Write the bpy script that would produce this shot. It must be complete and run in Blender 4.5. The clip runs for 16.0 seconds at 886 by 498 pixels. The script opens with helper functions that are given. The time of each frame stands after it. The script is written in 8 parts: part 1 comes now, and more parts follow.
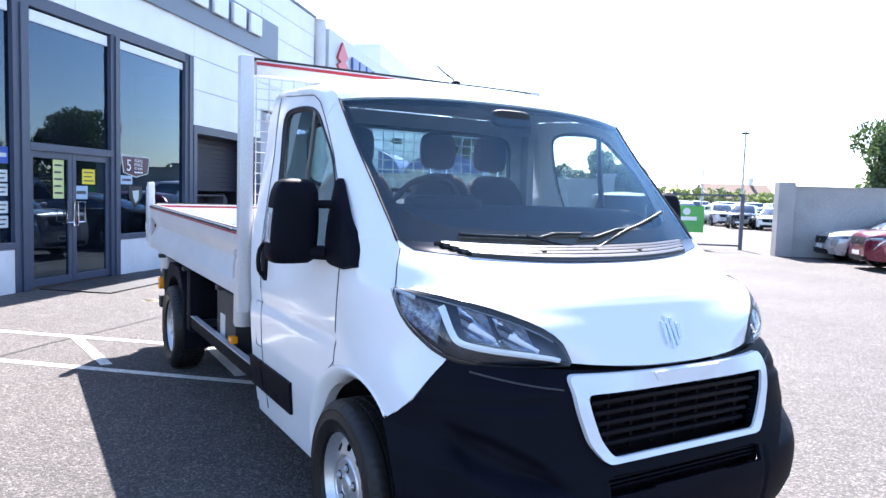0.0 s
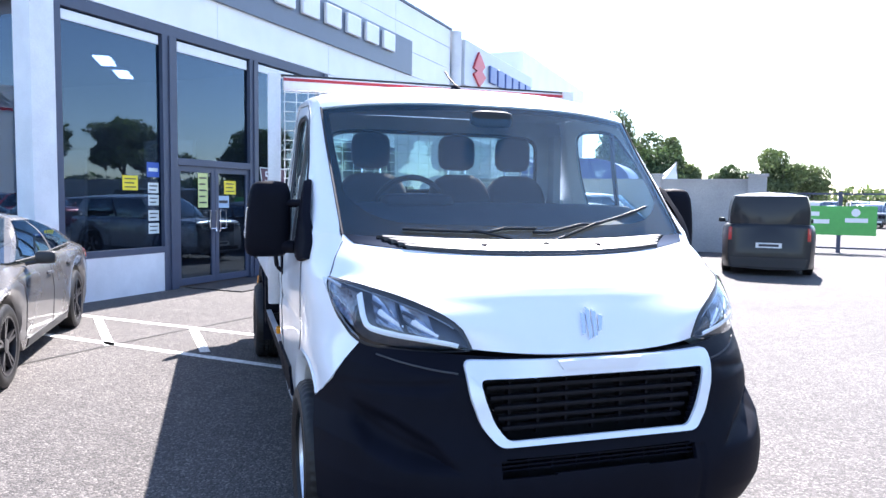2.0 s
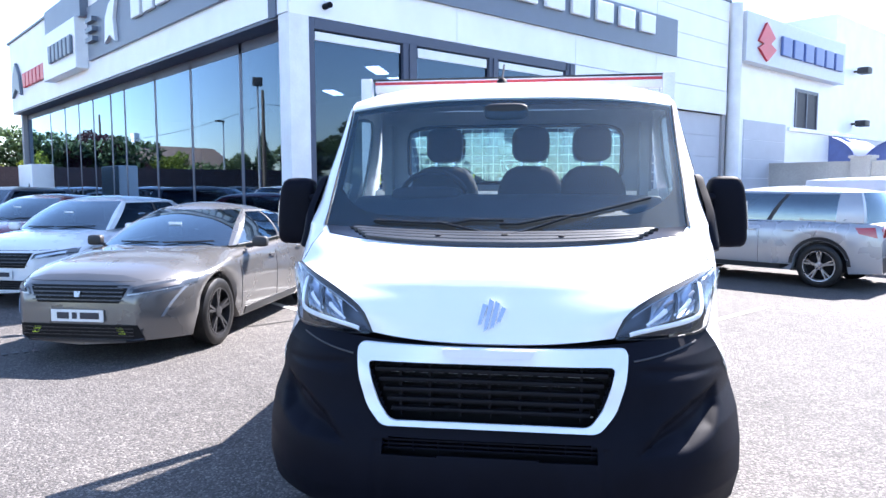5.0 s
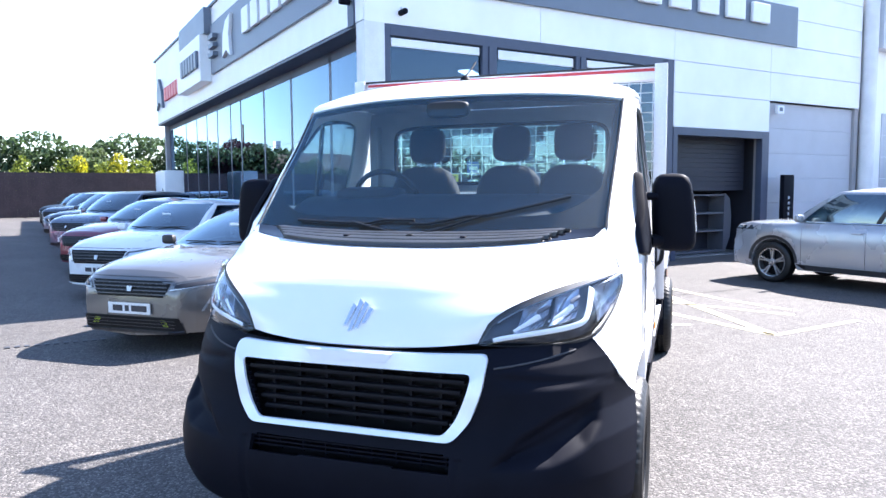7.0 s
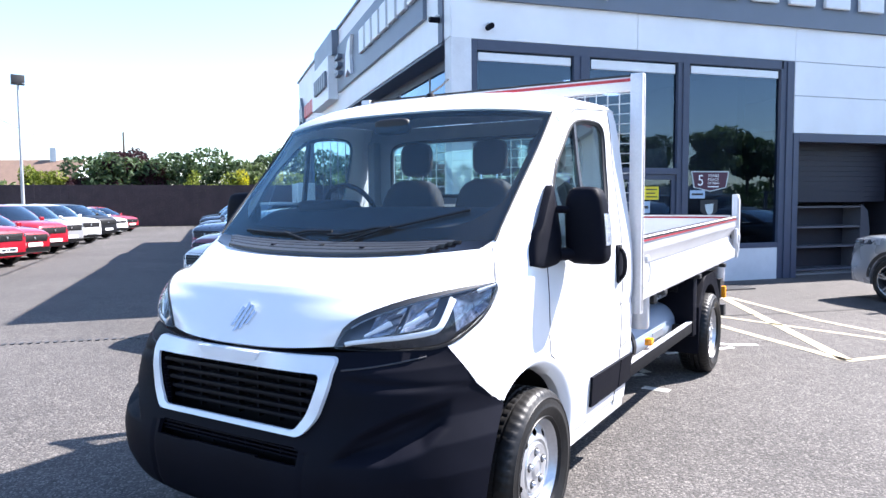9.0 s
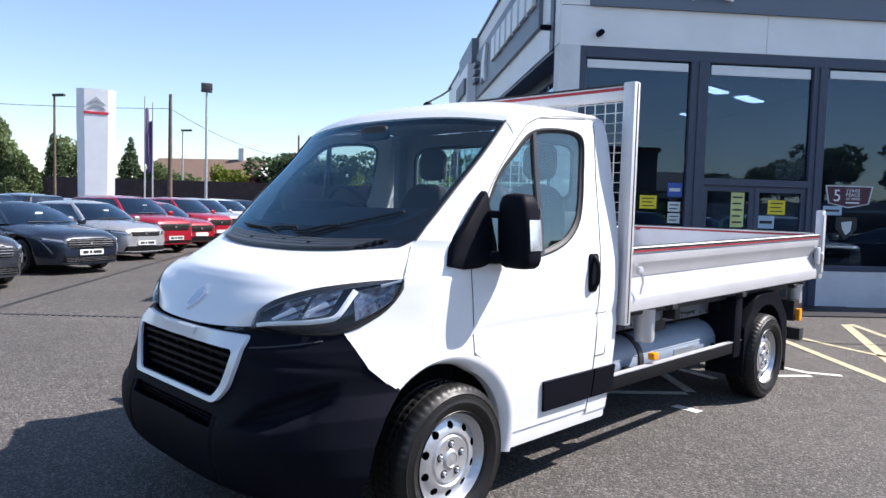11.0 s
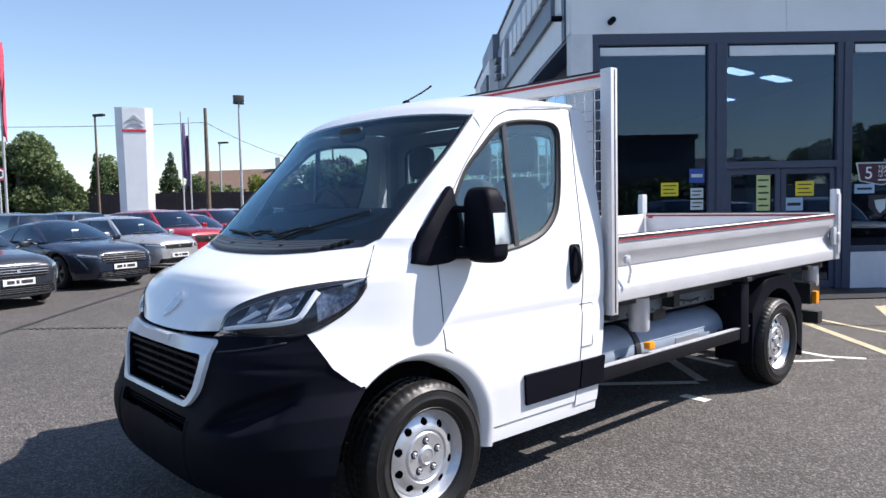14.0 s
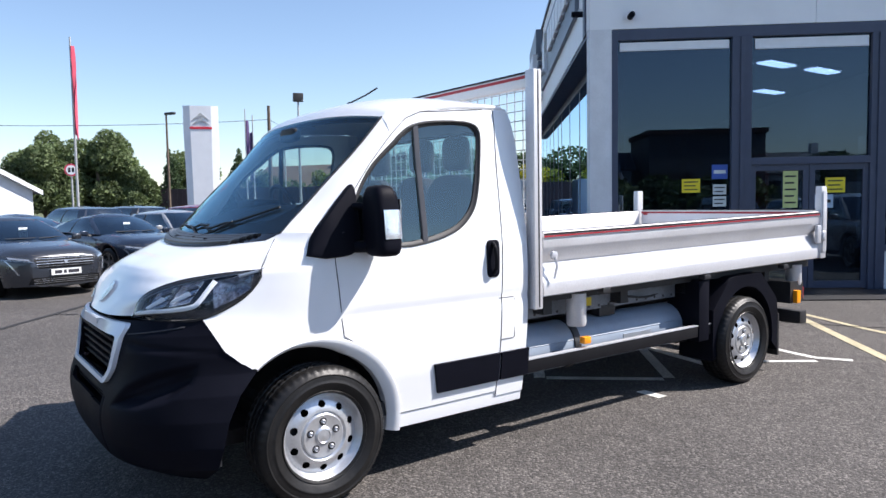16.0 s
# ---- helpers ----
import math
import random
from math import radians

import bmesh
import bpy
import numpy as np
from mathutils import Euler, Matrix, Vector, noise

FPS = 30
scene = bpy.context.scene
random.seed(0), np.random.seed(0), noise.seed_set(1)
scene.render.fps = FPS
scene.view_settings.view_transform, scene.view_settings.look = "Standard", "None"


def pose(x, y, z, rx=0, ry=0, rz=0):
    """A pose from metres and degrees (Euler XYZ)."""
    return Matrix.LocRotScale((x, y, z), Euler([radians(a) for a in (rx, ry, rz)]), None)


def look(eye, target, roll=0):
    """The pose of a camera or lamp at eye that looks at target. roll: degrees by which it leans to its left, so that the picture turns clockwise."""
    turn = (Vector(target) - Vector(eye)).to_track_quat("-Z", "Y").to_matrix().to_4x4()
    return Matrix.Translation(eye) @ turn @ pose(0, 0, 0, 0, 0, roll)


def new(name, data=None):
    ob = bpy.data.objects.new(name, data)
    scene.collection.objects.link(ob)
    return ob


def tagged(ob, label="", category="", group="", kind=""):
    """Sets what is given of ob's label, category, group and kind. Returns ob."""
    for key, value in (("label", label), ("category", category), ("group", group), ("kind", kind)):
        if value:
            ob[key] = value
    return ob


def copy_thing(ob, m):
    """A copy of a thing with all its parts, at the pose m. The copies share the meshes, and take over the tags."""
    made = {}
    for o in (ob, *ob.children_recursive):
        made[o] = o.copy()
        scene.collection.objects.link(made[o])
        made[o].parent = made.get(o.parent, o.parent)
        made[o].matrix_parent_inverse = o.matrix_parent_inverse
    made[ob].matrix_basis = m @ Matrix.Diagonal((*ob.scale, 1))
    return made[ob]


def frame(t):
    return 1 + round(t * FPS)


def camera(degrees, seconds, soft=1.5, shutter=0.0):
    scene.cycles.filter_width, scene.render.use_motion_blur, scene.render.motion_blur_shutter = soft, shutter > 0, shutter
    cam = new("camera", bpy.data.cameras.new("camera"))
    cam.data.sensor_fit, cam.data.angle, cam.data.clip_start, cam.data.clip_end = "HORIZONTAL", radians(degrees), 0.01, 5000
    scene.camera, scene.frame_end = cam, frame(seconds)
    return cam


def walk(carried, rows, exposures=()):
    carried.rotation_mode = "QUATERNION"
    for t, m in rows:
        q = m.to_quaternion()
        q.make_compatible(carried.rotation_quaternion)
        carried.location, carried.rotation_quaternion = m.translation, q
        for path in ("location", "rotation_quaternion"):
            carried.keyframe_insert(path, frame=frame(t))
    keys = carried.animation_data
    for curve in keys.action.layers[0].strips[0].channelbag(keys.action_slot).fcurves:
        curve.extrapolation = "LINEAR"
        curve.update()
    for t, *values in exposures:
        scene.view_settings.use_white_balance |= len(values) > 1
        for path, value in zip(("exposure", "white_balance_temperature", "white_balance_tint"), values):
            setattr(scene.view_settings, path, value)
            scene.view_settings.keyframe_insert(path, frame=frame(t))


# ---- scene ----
cam = camera(64.3, 16.0)
PATH = [
    (0, (-1.297, 0.253, 1.622), (-1.63, 2.219, 1.47), 1.8),
    (0.5, (-1.042, 0.194, 1.627), (-1.404, 2.153, 1.455), 1.8),
    (1, (-0.844, 0.25, 1.607), (-1.29, 2.192, 1.431), 0.7),
    (1.5, (-0.607, 0.305, 1.609), (-1.204, 2.207, 1.449), 0.2),
    (2, (-0.313, 0.338, 1.599), (-1.093, 2.174, 1.456), 0.8),
    (2.5, (-0.015, 0.354, 1.609), (-0.88, 2.152, 1.472), 0.9),
    (3, (0.215, 0.438, 1.598), (-0.733, 2.195, 1.475), 0.7),
    (3.5, (0.429, 0.553, 1.619), (-0.582, 2.275, 1.506), 0.5),
    (4, (0.685, 0.723, 1.63), (-0.528, 2.307, 1.497), 0.9),
    (6.5, (1.532, 1.808, 1.607), (-0.129, 2.908, 1.431), -1.3),
    (7, (1.684, 2.022, 1.601), (-0.032, 3.037, 1.435), -0.4),
    (7.5, (1.906, 2.246, 1.611), (0.135, 3.162, 1.451), -0.4),
    (8, (2.106, 2.476, 1.624), (0.282, 3.282, 1.471), -0.2),
    (8.5, (2.195, 2.73, 1.603), (0.326, 3.429, 1.454), -0.2),
    (9, (2.311, 3.002, 1.605), (0.416, 3.628, 1.472), -0.4),
    (11.5, (2.784, 4.192, 1.599), (0.793, 4.324, 1.475), 1.9),
    (12, (2.783, 4.239, 1.598), (0.797, 4.44, 1.467), 0.6),
    (12.5, (2.787, 4.244, 1.6), (0.798, 4.417, 1.47), -0.3),
    (13, (2.78, 4.229, 1.6), (0.79, 4.376, 1.473), -0.6),
    (13.5, (2.769, 4.303, 1.592), (0.776, 4.409, 1.469), -1.4),
    (14, (2.777, 4.427, 1.588), (0.782, 4.48, 1.464), -1.2),
    (14.5, (2.729, 4.655, 1.57), (0.735, 4.554, 1.448), -0.7),
    (15, (2.796, 4.894, 1.581), (0.802, 4.804, 1.453), -0.8),
    (15.5, (2.921, 5.13, 1.583), (0.929, 5.006, 1.454), 0.3),
    (16, (2.971, 5.315, 1.582), (0.981, 5.172, 1.448), -1.0),
]
EXPOSURE = [(0, 2.15, 6230, 17), (2, 2.2, 6230, 17), (4, 2.3, 6200, 17), (6.5, 2.33, 6080, 15), (8, 2.30, 6080, 15), (9, 1.94, 6200, 15), (11.5, 0.94, 6400, 14), (16, 0.89, 6400, 14)]
walk(cam, [(t, look(eye, target, roll)) for t, eye, target, roll in PATH], EXPOSURE)

# ---- world, sun ----
SUN = Vector((-0.10, 0.935, 1.0)).normalized()
world = bpy.data.worlds.new("sky")
scene.world = world
world.use_nodes = True
wn = world.node_tree
wn.nodes.clear()
w_out = wn.nodes.new("ShaderNodeOutputWorld")
w_bg = wn.nodes.new("ShaderNodeBackground")
w_sky = wn.nodes.new("ShaderNodeTexSky")
w_sky.sky_type = "NISHITA"
w_sky.sun_disc = False
w_sky.sun_elevation = math.asin(SUN.z)
w_sky.sun_rotation = math.atan2(SUN.x, SUN.y)
w_sky.air_density, w_sky.dust_density, w_sky.ozone_density = 1.0, 0.3, 2.0
w_bg.inputs["Strength"].default_value = 0.102
wn.links.new(w_sky.outputs[0], w_bg.inputs[0])
wn.links.new(w_bg.outputs[0], w_out.inputs[0])
sun = new("sun", bpy.data.lights.new("sun", "SUN"))
sun.data.energy, sun.data.angle, sun.data.color = 5.0, radians(0.5), (1.0, 0.95, 0.88)
sun.matrix_world = look(SUN * 60, (0, 0, 0))


# ---- materials ----
def mat(name, col, rough=0.5, metal=0.0, var=0.12, scale=6.0, bump=0.0, bscale=60.0, fine=0.0, coat=0.0, spec=0.5, emit=0.0, rand=0.0):
    """A painted or plain surface: two scales of colour change, roughness change, fine relief."""
    m = bpy.data.materials.new(name)
    m.use_nodes = True
    t = m.node_tree
    b = t.nodes["Principled BSDF"]
    b.inputs["Roughness"].default_value, b.inputs["Metallic"].default_value = rough, metal
    b.inputs["Coat Weight"].default_value, b.inputs["Specular IOR Level"].default_value = coat, spec
    b.inputs["Coat Roughness"].default_value = 0.04
    geo = t.nodes.new("ShaderNodeTexCoord")
    n1 = t.nodes.new("ShaderNodeTexNoise")
    n1.inputs["Scale"].default_value, n1.inputs["Detail"].default_value = scale, 6
    t.links.new(geo.outputs["Object"], n1.inputs["Vector"])
    ramp = t.nodes.new("ShaderNodeMapRange")
    ramp.inputs[1].default_value, ramp.inputs[2].default_value = 0.3, 0.7
    ramp.inputs[3].default_value, ramp.inputs[4].default_value = 1 - var, 1 + var
    t.links.new(n1.outputs[0], ramp.inputs[0])
    fac = ramp.outputs[0]
    if fine:
        n2 = t.nodes.new("ShaderNodeTexNoise")
        n2.inputs["Scale"].default_value, n2.inputs["Detail"].default_value = bscale, 4
        t.links.new(geo.outputs["Object"], n2.inputs["Vector"])
        r2 = t.nodes.new("ShaderNodeMapRange")
        r2.inputs[1].default_value, r2.inputs[2].default_value = 0.3, 0.7
        r2.inputs[3].default_value, r2.inputs[4].default_value = 1 - fine, 1 + fine
        t.links.new(n2.outputs[0], r2.inputs[0])
        mu = t.nodes.new("ShaderNodeMath")
        mu.operation = "MULTIPLY"
        t.links.new(fac, mu.inputs[0])
        t.links.new(r2.outputs[0], mu.inputs[1])
        fac = mu.outputs[0]
    if rand:
        oi = t.nodes.new("ShaderNodeObjectInfo")
        r3 = t.nodes.new("ShaderNodeMapRange")
        r3.inputs[3].default_value, r3.inputs[4].default_value = 1 - rand, 1 + rand
        t.links.new(oi.outputs["Random"], r3.inputs[0])
        mu = t.nodes.new("ShaderNodeMath")
        mu.operation = "MULTIPLY"
        t.links.new(fac, mu.inputs[0])
        t.links.new(r3.outputs[0], mu.inputs[1])
        fac = mu.outputs[0]
    sc = t.nodes.new("ShaderNodeVectorMath")
    sc.operation = "SCALE"
    sc.inputs[0].default_value = col
    t.links.new(fac, sc.inputs["Scale"])
    t.links.new(sc.outputs[0], b.inputs["Base Color"])
    rr = t.nodes.new("ShaderNodeMapRange")
    rr.inputs[3].default_value, rr.inputs[4].default_value = max(0.02, rough * 0.8), min(1, rough * 1.2)
    t.links.new(n1.outputs[0], rr.inputs[0])
    t.links.new(rr.outputs[0], b.inputs["Roughness"])
    if bump:
        n3 = t.nodes.new("ShaderNodeTexNoise")
        n3.inputs["Scale"].default_value, n3.inputs["Detail"].default_value = bscale, 5
        t.links.new(geo.outputs["Object"], n3.inputs["Vector"])
        bp = t.nodes.new("ShaderNodeBump")
        bp.inputs["Strength"].default_value, bp.inputs["Distance"].default_value = bump, 0.01
        t.links.new(n3.outputs[0], bp.inputs["Height"])
        t.links.new(bp.outputs[0], b.inputs["Normal"])
    if emit:
        b.inputs["Emission Color"].default_value = (*col, 1)
        b.inputs["Emission Strength"].default_value = emit
    return m


def glass(name, tint, gloss=(0.9, 0.95, 1.0), base=0.03, rough=0.0, ior=1.5, panes=1.0, haze=0.0):
    """A thin pane: it lets light through, tinted, and mirrors more at a slant."""
    m = bpy.data.materials.new(name)
    m.use_nodes = True
    t = m.node_tree
    t.nodes.clear()
    out = t.nodes.new("ShaderNodeOutputMaterial")
    tr = t.nodes.new("ShaderNodeBsdfTransparent")
    tr.inputs[0].default_value = (*tint, 1)
    gl = t.nodes.new("ShaderNodeBsdfGlossy")
    gl.inputs[0].default_value = (*gloss, 1)
    gl.inputs["Roughness"].default_value = rough
    r0 = ((ior - 1) / (ior + 1)) ** 2
    lw = t.nodes.new("ShaderNodeLayerWeight")
    lw.inputs[0].default_value = 0.5
    fr = t.nodes.new("ShaderNodeMath")
    fr.operation = "POWER"
    fr.inputs[1].default_value = 5.0
    t.links.new(lw.outputs["Facing"], fr.inputs[0])
    ad = t.nodes.new("ShaderNodeMath")
    ad.operation = "MULTIPLY_ADD"
    ad.use_clamp = True
    ad.inputs[1].default_value, ad.inputs[2].default_value = panes * (1 - r0), base + panes * r0
    mx = t.nodes.new("ShaderNodeMixShader")
    t.links.new(fr.outputs[0], ad.inputs[0])
    t.links.new(ad.outputs[0], mx.inputs[0])
    t.links.new(tr.outputs[0], mx.inputs[1])
    t.links.new(gl.outputs[0], mx.inputs[2])
    if haze:
        # rough gloss film, added to imitate milky glare over the glass
        film = t.nodes.new("ShaderNodeBsdfGlossy")
        film.inputs[0].default_value = (0.86, 0.95, 1.0, 1)
        film.inputs["Roughness"].default_value = 0.62
        m2 = t.nodes.new("ShaderNodeMixShader")
        m2.inputs[0].default_value = haze
        t.links.new(mx.outputs[0], m2.inputs[1])
        t.links.new(film.outputs[0], m2.inputs[2])
        mx = m2
    t.links.new(mx.outputs[0], out.inputs[0])
    return m


def asphalt(name, lo, hi, warm):
    """Worn road surface: stones of many greys, patches and stains, rough relief."""
    m = bpy.data.materials.new(name)
    m.use_nodes = True
    t = m.node_tree
    b = t.nodes["Principled BSDF"]
    b.inputs["Roughness"].default_value = 0.85
    tc = t.nodes.new("ShaderNodeTexCoord")
    vo = t.nodes.new("ShaderNodeTexVoronoi")
    vo.inputs["Scale"].default_value = 85
    vo2 = t.nodes.new("ShaderNodeTexVoronoi")
    vo2.inputs["Scale"].default_value = 28
    big = t.nodes.new("ShaderNodeTexNoise")
    big.inputs["Scale"].default_value, big.inputs["Detail"].default_value = 0.35, 6
    mid = t.nodes.new("ShaderNodeTexNoise")
    mid.inputs["Scale"].default_value, mid.inputs["Detail"].default_value = 5.0, 5
    for n in (vo, vo2, big, mid):
        t.links.new(tc.outputs["Object"], n.inputs["Vector"])
    sep = t.nodes.new("ShaderNodeSeparateColor")
    t.links.new(vo.outputs["Color"], sep.inputs[0])
    cr = t.nodes.new("ShaderNodeValToRGB")
    cr.color_ramp.elements[0].color = (*[lo * k for k in warm], 1)
    cr.color_ramp.elements[1].color = (*[hi * k for k in warm], 1)
    e = cr.color_ramp.elements.new(0.7)
    e.color = (*[(lo * 0.72 + hi * 0.28) * k for k in warm], 1)
    t.links.new(sep.outputs[0], cr.inputs[0])
    sum_ = t.nodes.new("ShaderNodeMath")
    sum_.operation = "MULTIPLY"
    r1, r2 = t.nodes.new("ShaderNodeMapRange"), t.nodes.new("ShaderNodeMapRange")
    for r, n, d in ((r1, big, 0.2), (r2, mid, 0.14)):
        r.inputs[1].default_value, r.inputs[2].default_value = 0.3, 0.7
        r.inputs[3].default_value, r.inputs[4].default_value = 1 - d, 1 + d
        t.links.new(n.outputs[0], r.inputs[0])
    t.links.new(r1.outputs[0], sum_.inputs[0])
    t.links.new(r2.outputs[0], sum_.inputs[1])
    sc = t.nodes.new("ShaderNodeVectorMath")
    sc.operation = "SCALE"
    t.links.new(cr.outputs[0], sc.inputs[0])
    t.links.new(sum_.outputs[0], sc.inputs["Scale"])
    t.links.new(sc.outputs[0], b.inputs["Base Color"])
    mxh = t.nodes.new("ShaderNodeMath")
    mxh.operation = "ADD"
    t.links.new(vo.outputs["Distance"], mxh.inputs[0])
    t.links.new(vo2.outputs["Distance"], mxh.inputs[1])
    bp = t.nodes.new("ShaderNodeBump")
    bp.inputs["Strength"].default_value, bp.inputs["Distance"].default_value = 0.6, 0.010
    bp.invert = True
    t.links.new(mxh.outputs[0], bp.inputs["Height"])
    t.links.new(bp.outputs[0], b.inputs["Normal"])
    return m


WHITE = mat("white_paint", (0.82, 0.83, 0.84), 0.22, var=0.02, coat=0.6, scale=3)
BLACKP = mat("black_plastic", (0.0055, 0.006, 0.0105), 0.55, var=0.15, bump=0.05, bscale=400, spec=0.06)
TRIM = mat("trim_rubber", (0.012, 0.012, 0.014), 0.6, var=0.2)
DARKIN = mat("cab_interior", (0.013, 0.014, 0.019), 0.75, var=0.2, scale=9, fine=0.15, bscale=120)
LINER = mat("cab_liner", (0.30, 0.31, 0.33), 0.85, var=0.1, scale=9)
SEATF = mat("seat_fabric", (0.02, 0.021, 0.025), 0.9, var=0.2, fine=0.25, bscale=220, bump=0.3)
TYRE = mat("tyre_rubber", (0.010, 0.0095, 0.0095), 0.46, spec=0.35, var=0.3, fine=0.25, bscale=30, bump=0.2)
STEELW = mat("wheel_steel", (0.62, 0.63, 0.65), 0.34, 0.75, var=0.08, fine=0.06)
CHROME = mat("chrome", (0.8, 0.81, 0.83), 0.12, 1.0, var=0.04)
ALU = mat("brushed_aluminium", (0.66, 0.655, 0.67), 0.42, 0.35, var=0.06, scale=2.5, fine=0.05, bscale=90)
ALUD = mat("aluminium_dull", (0.52, 0.53, 0.56), 0.5, 0.3, var=0.12, scale=4, fine=0.08)
GALV = mat("galvanised_wire", (0.55, 0.56, 0.57), 0.45, 0.5, var=0.12)
REDT = mat("red_tape", (0.36, 0.02, 0.03), 0.5, var=0.15)
AMBER = mat("amber_lens", (0.9, 0.32, 0.01), 0.25, var=0.1)
GLASS = glass("window_glass", (0.74, 0.86, 0.86), (0.78, 0.96, 1.0), base=0.09)
WSCREEN = glass("windscreen_glass", (0.72, 0.83, 0.86), (0.50, 0.82, 1.0), base=0.02, haze=0.014)
LENS = glass("lamp_glass", (0.9, 0.93, 0.95), base=0.02)
GUARDB = mat("guard_black", (0.010, 0.010, 0.012), 0.7, var=0.2, spec=0.10)
CHASSIS = mat("chassis_black", (0.02, 0.02, 0.022), 0.55, var=0.3, fine=0.2)
TANK = mat("tank_grey", (0.27, 0.32, 0.39), 0.4, var=0.08)
SUBF = mat("subframe_grey", (0.20, 0.215, 0.24), 0.55, 0.2, var=0.2, scale=5, fine=0.15)
SILVER = mat("silver_frame", (0.5, 0.54, 0.6), 0.3, 0.55, var=0.05)
LAMPW = mat("lamp_white", (0.85, 0.87, 0.9), 0.2, var=0.04)
LAMPC = mat("lamp_reflector", (0.86, 0.88, 0.92), 0.2, 0.8, var=0.1, scale=30)
LAMPB = mat("lamp_bowl", (0.46, 0.50, 0.58), 0.24, 0.8, var=0.25, scale=40, fine=0.3, bscale=90)
LAMPD = mat("lamp_housing", (0.035, 0.042, 0.06), 0.25, 0.2, var=0.3, scale=30)
LAMPI = mat("lamp_indicator", (0.14, 0.16, 0.21), 0.22, 0.6, var=0.6, scale=45, fine=0.5, bscale=110)
FRAMEP = mat("grille_surround", (0.80, 0.83, 0.87), 0.22, 0.1, var=0.03)
YELLOWT = mat("yellow_tag", (0.75, 0.55, 0.03), 0.5, var=0.1)
LETTER_ = mat("pale_tag", (0.6, 0.6, 0.58), 0.5, var=0.1)
FRIT = mat("glass_frit", (0.004, 0.004, 0.005), 0.8, var=0.1, spec=0.1)
GRILLEB = mat("grille_bars", (0.007, 0.007, 0.010), 0.5, var=0.2, spec=0.12)
SEAM = mat("panel_gap", (0.05, 0.05, 0.055), 0.8, var=0.1)
DARKG = mat("grille_black", (0.006, 0.006, 0.007), 0.5, var=0.2, spec=0.15)


# ---- mesh helpers ----
def mesh_object(name, bm, material, smooth=True):
    me = bpy.data.meshes.new(name)
    bm.normal_update()
    bm.to_mesh(me)
    bm.free()
    me.materials.append(material)
    if smooth:
        me.shade_smooth()
        me.set_sharp_from_angle(angle=radians(38))
    return new(name, me)


def thicken(bm, t):
    """Gives an open sheet a back at depth t under its face and a rim all round."""
    bm.normal_update()
    faces, border = list(bm.faces), [e for e in bm.edges if len(e.link_faces) == 1]
    back = {v: bm.verts.new(v.co - v.normal * t) for v in list(bm.verts)}
    for f in faces:
        bm.faces.new([back[v] for v in reversed(f.verts)])
    for e in border:
        l = e.link_loops[0]
        v, w = l.vert, l.link_loop_next.vert
        bm.faces.new((w, v, back[v], back[w]))
    if t < 0:
        bmesh.ops.reverse_faces(bm, faces=bm.faces)


def part(name, bm, material, parent=None, label="", smooth=True, thick=0.0):
    if thick:
        thicken(bm, thick)
    ob = mesh_object(name, bm, material, smooth)
    ob.parent = parent
    if label:
        tagged(ob, label)
    return ob


def thing(name, m, label, category, group="", kind=""):
    ob = new(name)
    ob.empty_display_size = 0.2
    ob.matrix_world = m
    return tagged(ob, label, category, group, kind)


def spl(pts, n):
    """n + 1 points along a smooth curve through pts."""
    p = np.array(pts, float)
    if len(p) == 2:
        return np.array([p[0] + (p[1] - p[0]) * i / n for i in range(n + 1)])
    out = []
    for i in range(n + 1):
        s = i / n * (len(p) - 1)
        k = min(int(s), len(p) - 2)
        f = s - k
        a, b, c, d = p[max(k - 1, 0)], p[k], p[k + 1], p[min(k + 2, len(p) - 1)]
        if k == 0:
            a = 2 * b - c
        if k == len(p) - 2:
            d = 2 * c - b
        out.append(0.5 * (2 * b + (c - a) * f + (2 * a - 5 * b + 4 * c - d) * f * f + (3 * b - a - 3 * c + d) * f ** 3))
    return np.array(out)


def lerp(x, table):
    xs, ys = zip(*table)
    return float(np.interp(x, xs, ys))


def grid(bm, rows, keep=None, close=False, flip=False):
    vs = [[bm.verts.new(tuple(float(c) for c in p)) for p in r] for r in rows]
    for i in range(len(vs) - 1):
        n = len(vs[i])
        for j in range(n if close else n - 1):
            k = (j + 1) % n
            f = [vs[i][j], vs[i][k], vs[i + 1][k], vs[i + 1][j]]
            if keep and not keep(sum((v.co for v in f), Vector()) / 4):
                continue
            if flip:
                f.reverse()
            try:
                bm.faces.new(f)
            except ValueError:
                pass
    return bm


def box(bm, x0, x1, y0, y1, z0, z1, bevel=0.0, m=None):
    r = bmesh.ops.create_cube(bm, size=1)
    vs = r["verts"]
    for v in vs:
        v.co = Vector(((x0 + x1) / 2 + v.co.x * (x1 - x0), (y0 + y1) / 2 + v.co.y * (y1 - y0), (z0 + z1) / 2 + v.co.z * (z1 - z0)))
    if bevel:
        es = list({e for v in vs for e in v.link_edges})
        r = bmesh.ops.bevel(bm, geom=es, offset=bevel, segments=2, affect="EDGES", profile=0.6)
        vs = [v for v in r["verts"]]
    if m is not None:
        bmesh.ops.transform(bm, matrix=m, verts=list({v for f in {f for v in vs for f in v.link_faces} for v in f.verts}))
    return bm


def boxes(*rows, bevel=0.0):
    bm = bmesh.new()
    for r in rows:
        box(bm, *r, bevel=bevel)
    return bm


